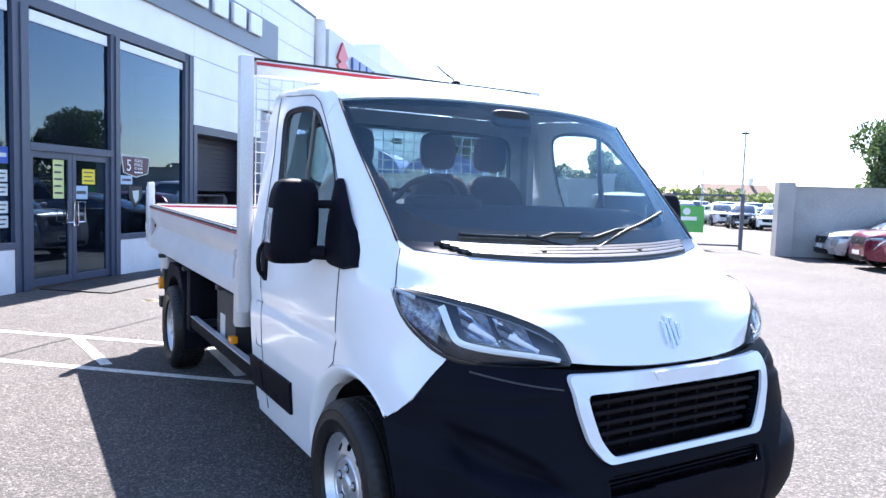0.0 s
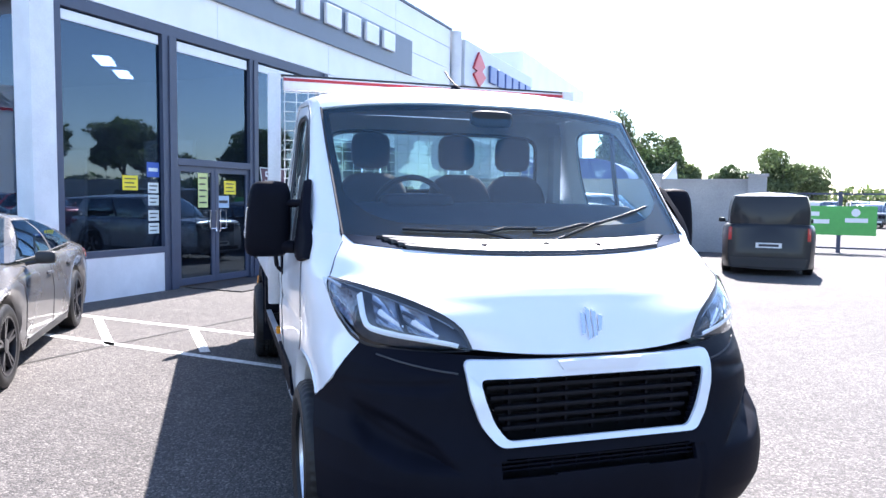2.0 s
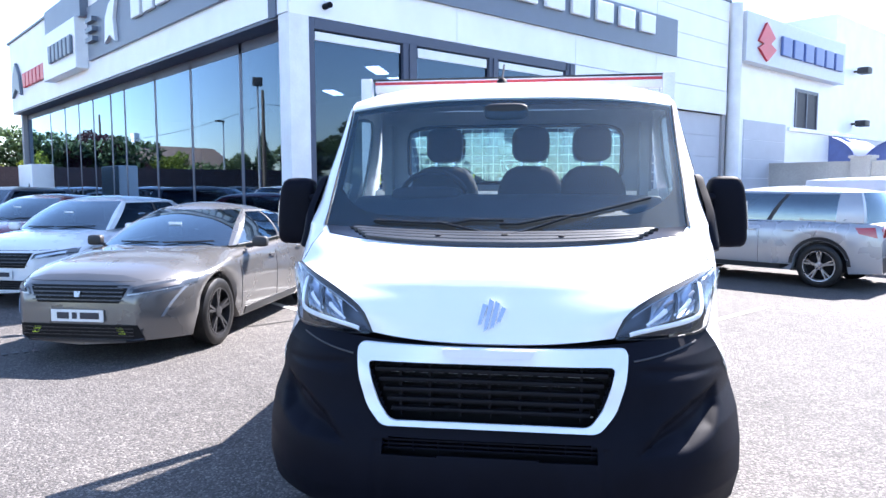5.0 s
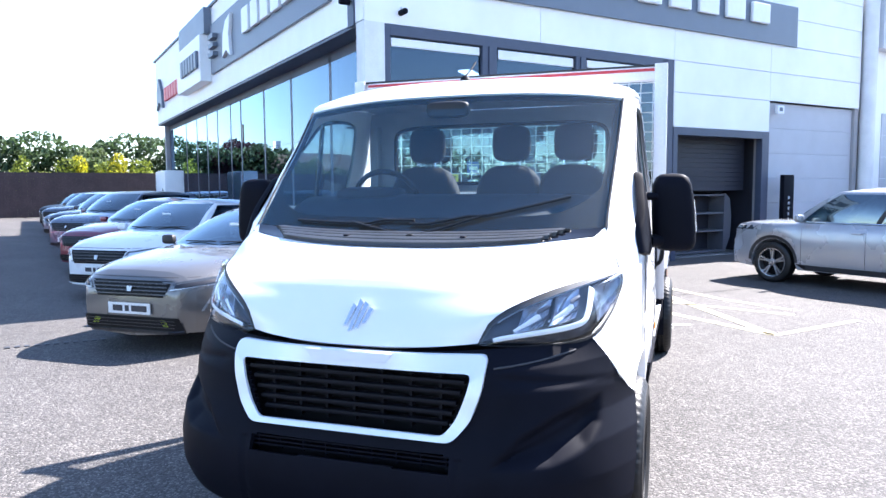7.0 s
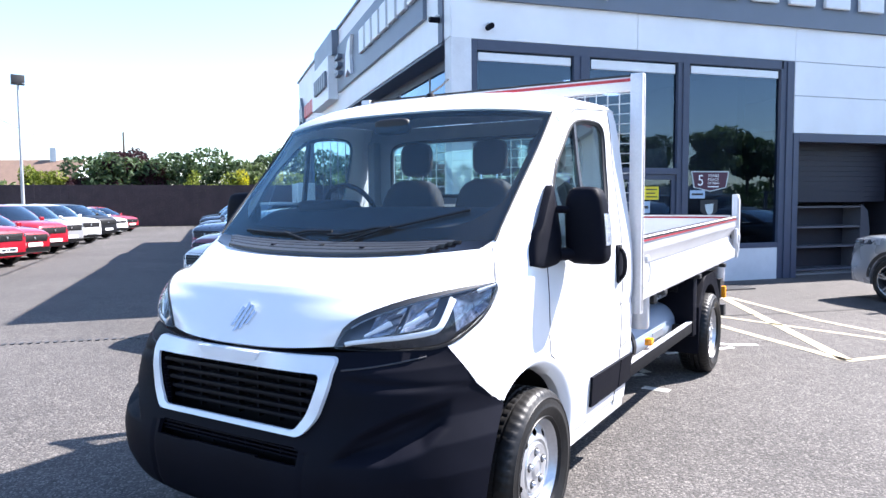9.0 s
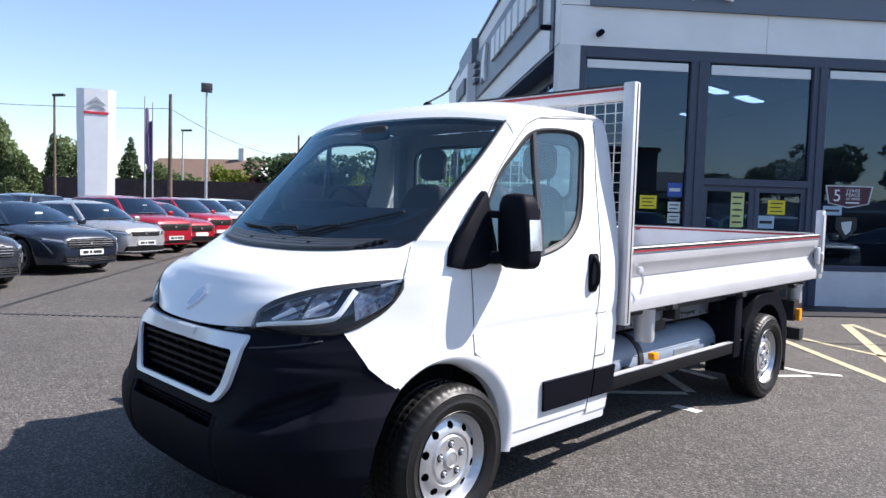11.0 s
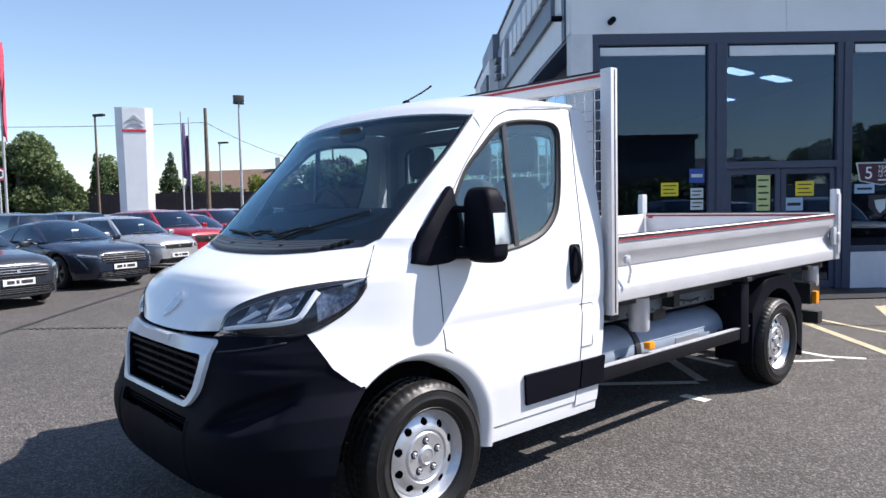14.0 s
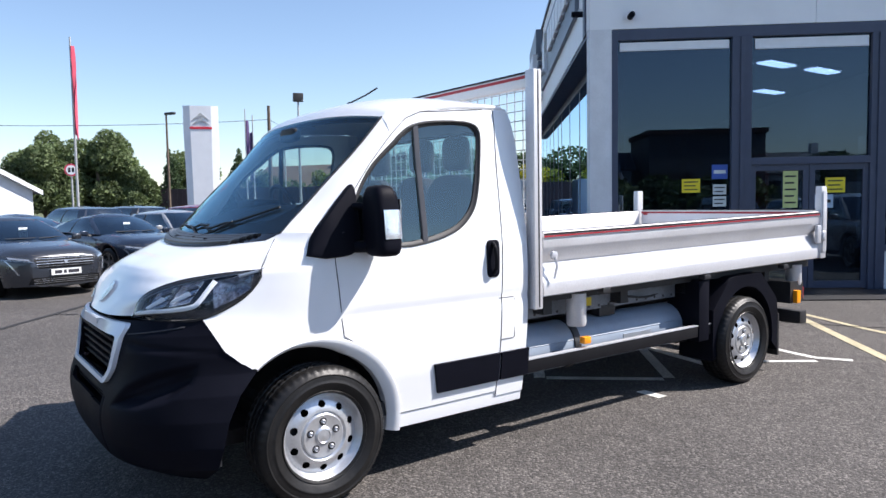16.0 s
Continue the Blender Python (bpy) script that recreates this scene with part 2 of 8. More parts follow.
def prism(bm, poly, axis, a, b):
    """A closed slab: poly in the two other axes, from a to b along axis ('x', 'y' or 'z')."""
    def at(p, c):
        return {"x": (c, p[0], p[1]), "y": (p[0], c, p[1]), "z": (p[0], p[1], c)}[axis]
    lo, hi = [bm.verts.new(at(p, a)) for p in poly], [bm.verts.new(at(p, b)) for p in poly]
    n = len(poly)
    for i in range(n):
        bm.faces.new((lo[i], lo[(i + 1) % n], hi[(i + 1) % n], hi[i]))
    bm.faces.new(lo[::-1])
    bm.faces.new(hi)
    bmesh.ops.recalc_face_normals(bm, faces=bm.faces)
    return bm


def lathe(bm, prof, n=48, axis="y", centre=(0, 0, 0), keep=None):
    """Turns (radius, along) pairs about an axis through centre."""
    rows = []
    for r, h in prof:
        row = []
        for k in range(n):
            a = 2 * math.pi * k / n
            c, s = r * math.cos(a), r * math.sin(a)
            row.append({"y": (c, h, s), "z": (c, s, h), "x": (h, c, s)}[axis])
        rows.append([Vector(p) + Vector(centre) for p in row])
    return grid(bm, rows, close=True, keep=keep)


def tube(bm, pts, r, n=6, closed=False):
    """A round bar along pts."""
    pts = [Vector(p) for p in pts]
    rings = []
    for i, p in enumerate(pts):
        a = pts[i - 1] if i or closed else p
        b = pts[(i + 1) % len(pts)] if i < len(pts) - 1 or closed else p
        d = (b - a).normalized()
        u = d.cross(Vector((0, 0, 1)) if abs(d.z) < 0.9 else Vector((1, 0, 0))).normalized()
        w = d.cross(u)
        rings.append([p + r * (math.cos(2 * math.pi * k / n) * u + math.sin(2 * math.pi * k / n) * w) for k in range(n)])
    if closed:
        rings.append(rings[0])
    grid(bm, rings, close=True)
    if not closed:
        for ring in (rings[0], rings[-1]):
            try:
                bm.faces.new([bm.verts.new(p) for p in ring])
            except ValueError:
                pass
    return bm


def blob(bm, centre, size, e1=0.5, e2=0.5, nu=18, nv=12, m=None):
    """A rounded block: a superellipsoid of half sizes size."""
    def f(c, e):
        return math.copysign(abs(c) ** e, c)
    rows = []
    for i in range(nv + 1):
        a = -math.pi / 2 + math.pi * i / nv
        row = []
        for j in range(nu):
            b = 2 * math.pi * j / nu
            p = Vector((size[0] * f(math.cos(a), e1) * f(math.cos(b), e2), size[1] * f(math.cos(a), e1) * f(math.sin(b), e2), size[2] * f(math.sin(a), e1)))
            row.append((m @ p if m is not None else p) + Vector(centre))
        rows.append(row)
    grid(bm, rows, close=True)
    bmesh.ops.remove_doubles(bm, verts=bm.verts, dist=1e-5)
    return bm

# ---- ground and building ----
ASPH = asphalt("asphalt_worn", 0.037, 0.174, (1.0, 0.905, 0.84))
GRASS = mat("far_ground", (0.10, 0.115, 0.05), 0.95, var=0.35, scale=0.08, fine=0.3, bscale=2.0)
PAINTW = mat("road_paint_white", (0.62, 0.61, 0.57), 0.8, var=0.18, scale=7, fine=0.3, bscale=45)
PAINTY = mat("road_paint_yellow", (0.44, 0.385, 0.25), 0.8, var=0.2, scale=7, fine=0.3, bscale=45)
CLAD = mat("white_cladding", (0.82, 0.835, 0.85), 0.45, var=0.04, scale=1.5)
RENDERW = mat("white_render", (0.70, 0.72, 0.74), 0.8, var=0.07, scale=3, fine=0.06, bscale=80, bump=0.1)
FRAME = mat("anthracite_frame", (0.052, 0.066, 0.108), 0.45, var=0.08)
SIGNB = mat("sign_blue_grey", (0.13, 0.16, 0.21), 0.4, var=0.05, scale=2)
LETTER = mat("letter_white", (0.78, 0.80, 0.82), 0.35, var=0.03)
ROLLER = mat("grey_door", (0.46, 0.48, 0.52), 0.6, var=0.05, scale=2)
# near-black colour carries the shade of openings and unlit insides
DARKVOID = mat("void_shade", (0.018, 0.02, 0.032), 0.6, var=0.15)
SHOWFL = mat("showroom_floor", (0.22, 0.22, 0.22), 0.3, var=0.08, scale=2)
SHOWW = mat("showroom_wall", (0.30, 0.30, 0.31), 0.7, var=0.08, scale=2)
SHOWC = mat("showroom_ceiling", (0.5, 0.51, 0.53), 0.8, var=0.05)
TUBEL = mat("strip_light", (1.0, 0.97, 0.92), 0.4, var=0.02, emit=8.0)
PANE = glass("shop_glass", (0.19, 0.25, 0.34), (0.60, 0.80, 1.0), base=0.012, ior=1.44, panes=2.2)
RED = mat("sign_red", (0.55, 0.03, 0.05), 0.4, var=0.05)
BLUES = mat("sign_blue", (0.08, 0.13, 0.33), 0.4, var=0.05)

bm = bmesh.new()
vs = [bm.verts.new((x, y, -0.012)) for x, y in ((-900, -900), (900, -900), (900, 900), (-900, 900))]
bm.faces.new(vs)
tagged(part("ground", bm, GRASS), "dry grass and earth ground reaching the horizon", "ground", kind="structure")
bm = bmesh.new()
grid(bm, [[(x, y, 0.0) for x in np.linspace(-52, 40, 24)] for y in np.linspace(-40, 90, 34)])
tagged(part("pavement", bm, ASPH), "worn brown-grey asphalt of the dealer's yard", "asphalt", kind="structure")


def stripe(pts, w, material, label):
    bm = bmesh.new()
    for a, b in zip(pts, pts[1:]):
        a, b = Vector((*a, 0)), Vector((*b, 0))
        d = (b - a).normalized()
        s = Vector((-d.y, d.x, 0)) * w / 2
        n = max(2, int((b - a).length / 0.25))
        grid(bm, [[p + s * k + Vector((0, 0, 0.005)) for k in (-1, 1)] for p in (a + (b - a) * i / n for i in range(n + 1))], flip=True)
    return tagged(part("trim", bm, material), label, "road marking", "bay markings", "structure")


ML = "worn white bay line painted on the asphalt"
for p in (((-8.9, 6.93), (-3.25, 6.84)), ((-8.9, 5.86), (-3.25, 5.71)), ((-3.25, 5.77), (-3.21, 6.78)), ((-4.58, 6.90), (-3.75, 7.31)), ((-2.82, 6.50), (-2.64, 6.64)), ((-7.94, 6.90), (-6.40, 5.72)), ((-6.30, 6.84), (-5.30, 5.92)), ((-4.75, 6.8), (-4.0, 5.9))):
    stripe(p, 0.10, PAINTW, ML)
for p, w in ((((-7.15, 10.98), (-3.02, 9.0)), 0.13), (((-7.1, 9.33), (-3.02, 8.98)), 0.11), (((-7.2, 11.1), (-4.93, 10.64), (-3.9, 10.62)), 0.10), (((-7.1, 9.33), (-5.6, 9.66), (-3.62, 10.3)), 0.09), (((-3.0, 8.97), (-3.0, 10.6)), 0.09)):
    stripe(p, w, PAINTY, "worn yellow-white hatching painted on the asphalt")
for p in (((-4.9, 8.18), (-4.42, 8.22), (-4.05, 8.42), (-3.92, 8.72)), ((-3.88, 7.5), (-3.9, 8.38))):
    stripe(p, 0.08, PAINTW, ML)
# tarred joint that crosses the yard
TAR = mat("tar_joint", (0.018, 0.017, 0.016), 0.7, var=0.3)
stripe(((-6.5, 3.6), (-6.44, 5.0), (-6.38, 6.5), (-6.25, 7.6), (-6.2, 8.6)), 0.035, TAR, "dark tarred joint in the asphalt")
stripe(((-6.2, 8.6), (-5.66, 9.76), (-5.4, 12.5)), 0.035, TAR, "dark tarred joint in the asphalt")
stripe(((-3.6, -1.1), (-9.2, -1.35), (-24, -1.75), (-45, -1.9)), 0.09, TAR, "dark tarred joint in the asphalt")
# drain channel
bm = bmesh.new()
for i in range(44):
    box(bm, -7.02 + i * 0.006 - 0.05, -6.93 + i * 0.006 - 0.05, -1.2 + i * 0.09, -1.155 + i * 0.09, 0.001, 0.009)
tagged(part("trim", bm, CHASSIS, smooth=False), "iron drain grating let into the asphalt", "drain", kind="structure")

BX, BY = -9.15, 6.95


def setting(name, bm, material, label, category, smooth=False, parent=None):
    return tagged(part(name, bm, material, parent, smooth=smooth), label, category, kind="structure")


# walls: white panels over the glazing, one by one
wall_e = setting("wall_east", boxes((BX - 0.3, BX - 0.02, 6.97, 21.5, 4.40, 6.95), (BX - 0.3, BX - 0.02, 14.27, 17.6, 2.96, 4.40), (BX - 0.3, BX - 0.02, 17.6, 21.5, 3.72, 4.40), (BX - 0.3, BX - 0.02, 21.32, 21.5, 0, 3.72), (BX - 0.3, BX - 0.02, 17.50, 17.68, 0, 3.72)), SHOWW, "white clad front wall of the showroom", "wall")
PZ = [2.95, 3.70, 4.38, 5.05, 5.72, 6.38, 6.95]
for k in range(6):
    segs = [(14.28, 17.62), (17.62, 21.46)] if k >= 1 else [(14.28, 17.62)]
    if k >= 2:
        segs = [(6.96, 10.6), (10.6, 14.28)] + segs
    for a, b in segs:
        bm = boxes((BX - 0.02, BX + 0.02, a + 0.004, b - 0.004, PZ[k] + 0.006, PZ[k + 1] - 0.006), bevel=0.004)
        part("panel", bm, CLAD, wall_e, smooth=False)
setting("column", boxes((BX - 0.32, BX + 0.02, BY, 7.32, 0, 4.40), bevel=0.01), RENDERW, "white rendered corner column of the showroom", "column")
setting("roof", boxes((-30.2, BX + 0.05, 6.9, 21.55, 6.95, 7.02), (-30.2, BX - 0.4, 7.0, 30, 6.6, 6.9)), FRAME, "dark grey roof edge of the showroom", "roof")
setting("downpipe", lathe(bmesh.new(), [(0.2, 0.0), (0.2, 6.95)], 20, "z", (BX + 0.08, 21.75, 0)), RENDERW, "round white column between the two halves of the building", "column", True)

# glazed front, east side
setting("plinth", boxes((BX - 0.25, BX + 0.01, 7.32, 9.42, 0, 0.64), (BX - 0.25, BX + 0.01, 11.72, 14.27, 0, 0.64)), RENDERW, "low white rendered wall under the shop windows", "wall")
win = thing("window_1", pose(0, 0, 0), "tall dark-framed shop windows of the showroom", "window", kind="structure")
fr = [(7.32, 7.42, 0.64, 4.38), (9.28, 9.60, 0.0, 4.22), (11.50, 11.76, 0.0, 4.22), (13.94, 14.27, 0.0, 4.38), (7.42, 14.0, 4.20, 4.38), (7.42, 9.30, 0.64, 0.74), (11.76, 13.94, 0.64, 0.74), (9.60, 11.52, 2.10, 2.22)]
for a, b, c, d in fr:
    part("frame", boxes((BX - 0.12, BX + 0.02, a, b, c, d), bevel=0.008), FRAME, win, smooth=False)
    if d - c > 3 and b - a > 0.2:
        part("cover_strip", boxes((BX + 0.018, BX + 0.045, (a + b) / 2 - 0.03, (a + b) / 2 + 0.03, c, d - 0.02), bevel=0.006), FRAME, win, smooth=False)
for a, b, c, d in ((7.42, 9.28, 0.74, 4.20), (11.76, 13.94, 0.74, 4.20), (9.60, 11.50, 2.22, 4.20)):
    p = part("pane", boxes((BX - 0.06, BX - 0.05, a, b, c, d)), PANE, win, smooth=False)
    p.visible_shadow = False
for i, (a, b) in enumerate(((7.46, 9.24), (9.66, 11.46), (11.82, 13.9))):
    bl = thing("roller_blind", pose(BX - 0.036, 0, 0), "pale roller blind wound up at the window head", "blind", "window blinds")
    part("cloth", boxes((-0.01, 0.01, a, b, 4.05 - 0.03 * (i == 1), 4.17)), LETTER, bl, smooth=False)
    part("bottom_bar", boxes((-0.014, 0.014, a, b, 4.03 - 0.03 * (i == 1), 4.05 - 0.03 * (i == 1))), ALU, bl, smooth=False)
door = thing("door_1", pose(0, 0, 0), "glazed double door of the showroom, closed", "door", kind="structure")
for a, b in ((9.60, 10.545), (10.555, 11.50)):
    for y0, y1, z0, z1 in ((a, a + 0.09, 0.03, 2.10), (b - 0.09, b, 0.03, 2.10), (a + 0.09, b - 0.09, 0.03, 0.15), (a + 0.09, b - 0.09, 2.0, 2.10)):
        part("leaf_frame", boxes((BX - 0.08, BX - 0.02, y0, y1, z0, z1), bevel=0.005), FRAME, door, smooth=False)
    p = part("pane", boxes((BX - 0.055, BX - 0.045, a + 0.09, b - 0.09, 0.15, 2.0)), PANE, door, smooth=False)
    p.visible_shadow = False
for y, s in ((10.50, -1), (10.60, 1)):
    pts = [(BX - 0.02, y, 0.95), (BX + 0.05, y, 0.95), (BX + 0.05, y + 0.0, 1.0), (BX + 0.05, y + s * 0.16, 1.0), (BX + 0.05, y + s * 0.16, 1.33), (BX + 0.05, y, 1.33), (BX + 0.05, y, 1.0)]
    part("pull_handle", tube(bmesh.new(), pts, 0.014, 8), CHROME, door, "steel pull handle")
setting("doormat", boxes((BX + 0.05, BX + 1.25, 9.7, 12.3, 0.003, 0.018)), TRIM, "black rubber mat before the glass doors", "mat")

# stickers on the panes
STK = {"y": mat("sticker_yellow", (0.75, 0.62, 0.02), 0.5, var=0.05), "w": mat("sticker_white", (0.55, 0.62, 0.62), 0.5, var=0.05), "b": mat("sticker_blue", (0.03, 0.09, 0.38), 0.5, var=0.05), "g": mat("sticker_green", (0.55, 0.62, 0.25), 0.5, var=0.05), "m": mat("sticker_maroon", (0.06, 0.008, 0.03), 0.4, var=0.05), "k": mat("sticker_black", (0.012, 0.014, 0.02), 0.4, var=0.05), "c": mat("sticker_pale", (0.35, 0.48, 0.62), 0.5, var=0.05)}


def sticker(y0, y1, z0, z1, c, label, bars=0):
    ob = thing("sticker", pose(BX - 0.046, (y0 + y1) / 2, (z0 + z1) / 2), label, "sticker", "notices on the glass")
    w, h = (y1 - y0) / 2, (z1 - z0) / 2
    part("sheet", boxes((0, 0.003, -w, w, -h, h)), STK[c], ob, smooth=False)
    for i in range(bars):
        z = h - (i + 0.8) * 2 * h / (bars + 0.6)
        part("print_bar", boxes((0.003, 0.005, -w * 0.75, w * (0.75 - 0.25 * (i % 2)), z - h * 0.24 / bars, z + h * 0.24 / bars)), STK["k" if c in "yg" else "w" if c in "bmk" else "k"], ob, smooth=False)
    return ob


sticker(8.49, 8.79, 1.66, 1.89, "y", "yellow notice stuck on the shop window", 3)
sticker(8.98, 9.24, 1.88, 2.12, "b", "blue notice with white mark on the shop window", 1)
for z in (1.62, 1.42, 1.17, 0.96):
    sticker(9.0, 9.22, z, z + 0.17, "w", "small pale notice on the shop window", 2)
sticker(10.14, 10.38, 1.38, 1.99, "g", "tall pale green notice on the door pane", 5)
sticker(10.82, 11.14, 1.62, 1.87, "y", "yellow notice stuck on the door pane", 3)
sticker(10.64, 10.95, 1.37, 1.59, "c", "pale blue notice on the door pane", 1)
sh = thing("sticker", pose(BX - 0.046, 12.32, 1.98), "maroon shield-shaped warranty sticker on the glass", "sticker", "notices on the glass")
part("sheet", prism(bmesh.new(), [(-0.42, 0.17), (0.42, 0.17), (0.36, -0.12), (0.0, -0.19), (-0.36, -0.12)], "x", 0, 0.003), STK["m"], sh, smooth=False)
part("rim", prism(bmesh.new(), [(-0.45, 0.19), (0.45, 0.19), (0.385, -0.13), (0.0, -0.21), (-0.385, -0.13)], "x", -0.002, 0.0), STK["w"], sh, smooth=False)


def words(text, size, m, parent, material):
    """Raised print, each letter a piece of its own."""
    x = 0.0
    for ch in text:
        if ch == " ":
            x += size * 0.3
            continue
        cu = bpy.data.curves.new("letter", "FONT")
        cu.body, cu.size, cu.extrude = ch, size, 0.0015
        tmp = bpy.data.objects.new("letter", cu)
        scene.collection.objects.link(tmp)
        me = bpy.data.meshes.new_from_object(tmp.evaluated_get(bpy.context.evaluated_depsgraph_get()))
        bpy.data.objects.remove(tmp)
        me.materials.clear()
        me.materials.append(material)
        ob = new("letter", me)
        ob.parent = parent
        ob.matrix_local = m @ pose(x, 0, 0)
        x += max(v.co.x for v in me.vertices) + size * 0.07


words("5", 0.30, pose(0.005, -0.30, -0.09, 90, 0, 90), sh, LETTER)
words("YEARS", 0.085, pose(0.005, -0.06, 0.075, 90, 0, 90), sh, LETTER)
words("PEACE", 0.085, pose(0.005, -0.06, 0.0, 90, 0, 90), sh, LETTER)
words("OF MIND", 0.065, pose(0.005, -0.06, -0.065, 90, 0, 90), sh, LETTER)
part("print_bar", boxes((0.003, 0.005, -0.06, 0.2, -0.125, -0.1)), LETTER, sh, smooth=False)
sh2 = thing("sticker", pose(BX - 0.046, 12.3, 1.42), "black shield-shaped sticker with pale mark on the glass", "sticker", "notices on the glass")
part("sheet", prism(bmesh.new(), [(-0.2, 0.19), (0.2, 0.19), (0.2, -0.02), (0.0, -0.21), (-0.2, -0.02)], "x", 0, 0.003), STK["k"], sh2, smooth=False)
part("mark", prism(bmesh.new(), [(-0.1, 0.1), (0.1, 0.12), (0.09, -0.05), (0.0, -0.13), (-0.07, -0.03)], "x", 0.003, 0.006), STK["w"], sh2, smooth=False)
sticker(11.85, 12.2, 1.64, 1.80, "c", "pale blue notice on the shop window", 1)

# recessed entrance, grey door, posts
# recess walls and shutter have the dimness inside put into their colour
setting("wall_recess", boxes((BX - 1.3, BX - 1.2, 14.2, 17.7, 0, 3.0), (BX - 1.3, BX - 0.1, 14.16, 14.28, 0, 3.0), (BX - 1.3, BX - 0.1, 17.62, 17.7, 0, 3.0), (BX - 1.3, BX - 0.1, 14.2, 17.7, 2.96, 3.05)), DARKVOID, "recessed entrance coloured near-black for the shade inside, with a raised shutter", "wall")
part("frame", boxes((BX - 0.14, BX + 0.03, 14.28, 14.42, 0, 2.95), (BX - 0.14, BX + 0.03, 17.36, 17.62, 0, 2.95), (BX - 0.14, BX + 0.03, 14.42, 17.36, 2.78, 2.95), bevel=0.006), FRAME, wall_e, smooth=False)
setting("shutter", boxes(*[(BX - 0.5, BX - 0.46, 14.42, 17.36, 1.55 + i * 0.11, 1.655 + i * 0.11) for i in range(12)]), DARKVOID, "slatted roller shutter, half raised, coloured near-black like the dim recess", "shutter")
st = thing("display_stand", pose(BX - 0.85, 15.9, 0), "grey curved display stand with empty shelves", "stand")
GREYST = mat("stand_grey", (0.10, 0.105, 0.125), 0.5, var=0.08)
for s in (-1, 1):
    part("side_panel", prism(bmesh.new(), [(s * 1.0, 0.05), (s * 1.18, 0.4), (s * 1.22, 0.9), (s * 1.15, 1.35), (s * 0.95, 1.5), (s * 0.92, 0.05)], "x", -0.25, 0.25), GREYST, st, smooth=False)
for z in (0.05, 0.55, 0.98, 1.42):
    part("shelf", boxes((-0.24, 0.24, -0.94, 0.94, z, z + 0.04)), GREYST, st, smooth=False)
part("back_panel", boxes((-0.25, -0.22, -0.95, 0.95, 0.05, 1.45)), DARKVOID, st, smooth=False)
setting("door_2", boxes(*[(BX - 0.14, BX - 0.10, 17.68, 21.32, 0.02 + i * 0.61, 0.625 + i * 0.61) for i in range(6)]), ROLLER, "wide pale grey sectional door, shut", "door")
po = thing("info_post", pose(BX + 0.25, 18.05, 0), "slim black information post beside the entrance", "post")
part("body", boxes((-0.06, 0.06, -0.2, 0.2, 0.0, 1.92), bevel=0.015), BLACKP, po)
for i in range(7):
    part("print_bar", boxes((0.06, 0.062, -0.03 + 0.0, 0.03, 0.55 + i * 0.13, 0.62 + i * 0.13)), SILVER, po, smooth=False)
al = thing("alarm_box", pose(BX + 0.02, 17.95, 3.5), "small white alarm box on the wall", "alarm box")
part("body", boxes((0, 0.08, -0.13, 0.13, -0.1, 0.1), bevel=0.01), LETTER, al)
part("mark", boxes((0.08, 0.083, -0.06, 0.07, -0.04, 0.05)), SIGNB, al, smooth=False)


def cctv(m):
    c = thing("security_camera", m, "small black security camera on a bracket", "camera", "security cameras")
    part("body", lathe(bmesh.new(), [(0.0, -0.02), (0.05, -0.02), (0.05, 0.16), (0.04, 0.17), (0.0, 0.17)], 14, "x", (0.02, 0, -0.08)), BLACKP, c)
    part("bracket", tube(bmesh.new(), [(0, 0, 0), (0.06, 0, 0), (0.08, 0, -0.06)], 0.015, 6), LETTER, c)


cctv(pose(BX + 0.02, 7.62, 4.66))
cctv(pose(-9.6, 6.90, 4.85, 0, 0, -90))

# sign over the glazing: plain white blocks for its letters
sign = thing("shop_sign", pose(BX + 0.02, 0, 0), "long blue-grey sign board with raised white letter blocks", "sign")
part("board", boxes((0, 0.07, 7.45, 18.52, 5.04, 5.99), bevel=0.01), SIGNB, sign, smooth=False)


def letter_block(w, h, material, parent, m):
    bm = boxes((0, 0.09, 0, w, 0, h), bevel=0.03)
    ob = part("letter_block", bm, material, parent, smooth=False)
    ob.matrix_local = m
    return ob


for i in range(7):
    letter_block(0.64, 0.46, LETTER, sign, pose(0.07, 11.25 + i * 0.905, 5.44))
part("emblem", prism(bmesh.new(), [(9.2, 5.2), (9.55, 5.3), (9.9, 5.2), (9.8, 5.6), (9.9, 5.85), (9.5, 5.8), (9.3, 5.6)], "x", 0.07, 0.15), LETTER, sign, smooth=False)

# south front: fascia over a deep soffit, glass set back
setting("wall_south", boxes((-30, BX - 0.02, BY, BY + 0.35, 4.42, 6.95)), CLAD, "white fascia wall over the south shop front", "wall")
setting("soffit", boxes((-30, BX - 0.32, BY + 0.02, BY + 0.75, 4.36, 4.42)), FRAME, "dark grey soffit over the south shop front", "soffit")
setting("corner_trim", boxes((-9.75, -9.5, BY - 0.03, BY, 4.38, 6.95)), FRAME, "dark vertical trim at the corner of the fascia", "trim")
sw = thing("window_2", pose(0, 0, 0), "long dark-framed south shop front of tall panes", "window", kind="structure")
XS = [-9.50, -11.8, -14.2, -16.35, -18.6, -19.75, -21.4, -22.9, -24.5, -26.4, -29.9]
for i, x in enumerate(XS):
    w = 0.16 if i in (0, 10) else 0.06
    part("mullion", boxes((x - w, x + w, BY + 0.45, BY + 0.60, 0.0, 4.36)), FRAME, sw, smooth=False)
part("frame", boxes((-29.9, -9.5, BY + 0.45, BY + 0.60, 4.16, 4.36)), FRAME, sw, smooth=False)
part("frame", boxes((-29.9, -9.5, BY + 0.45, BY + 0.60, 0.0, 0.35)), FRAME, sw, smooth=False)
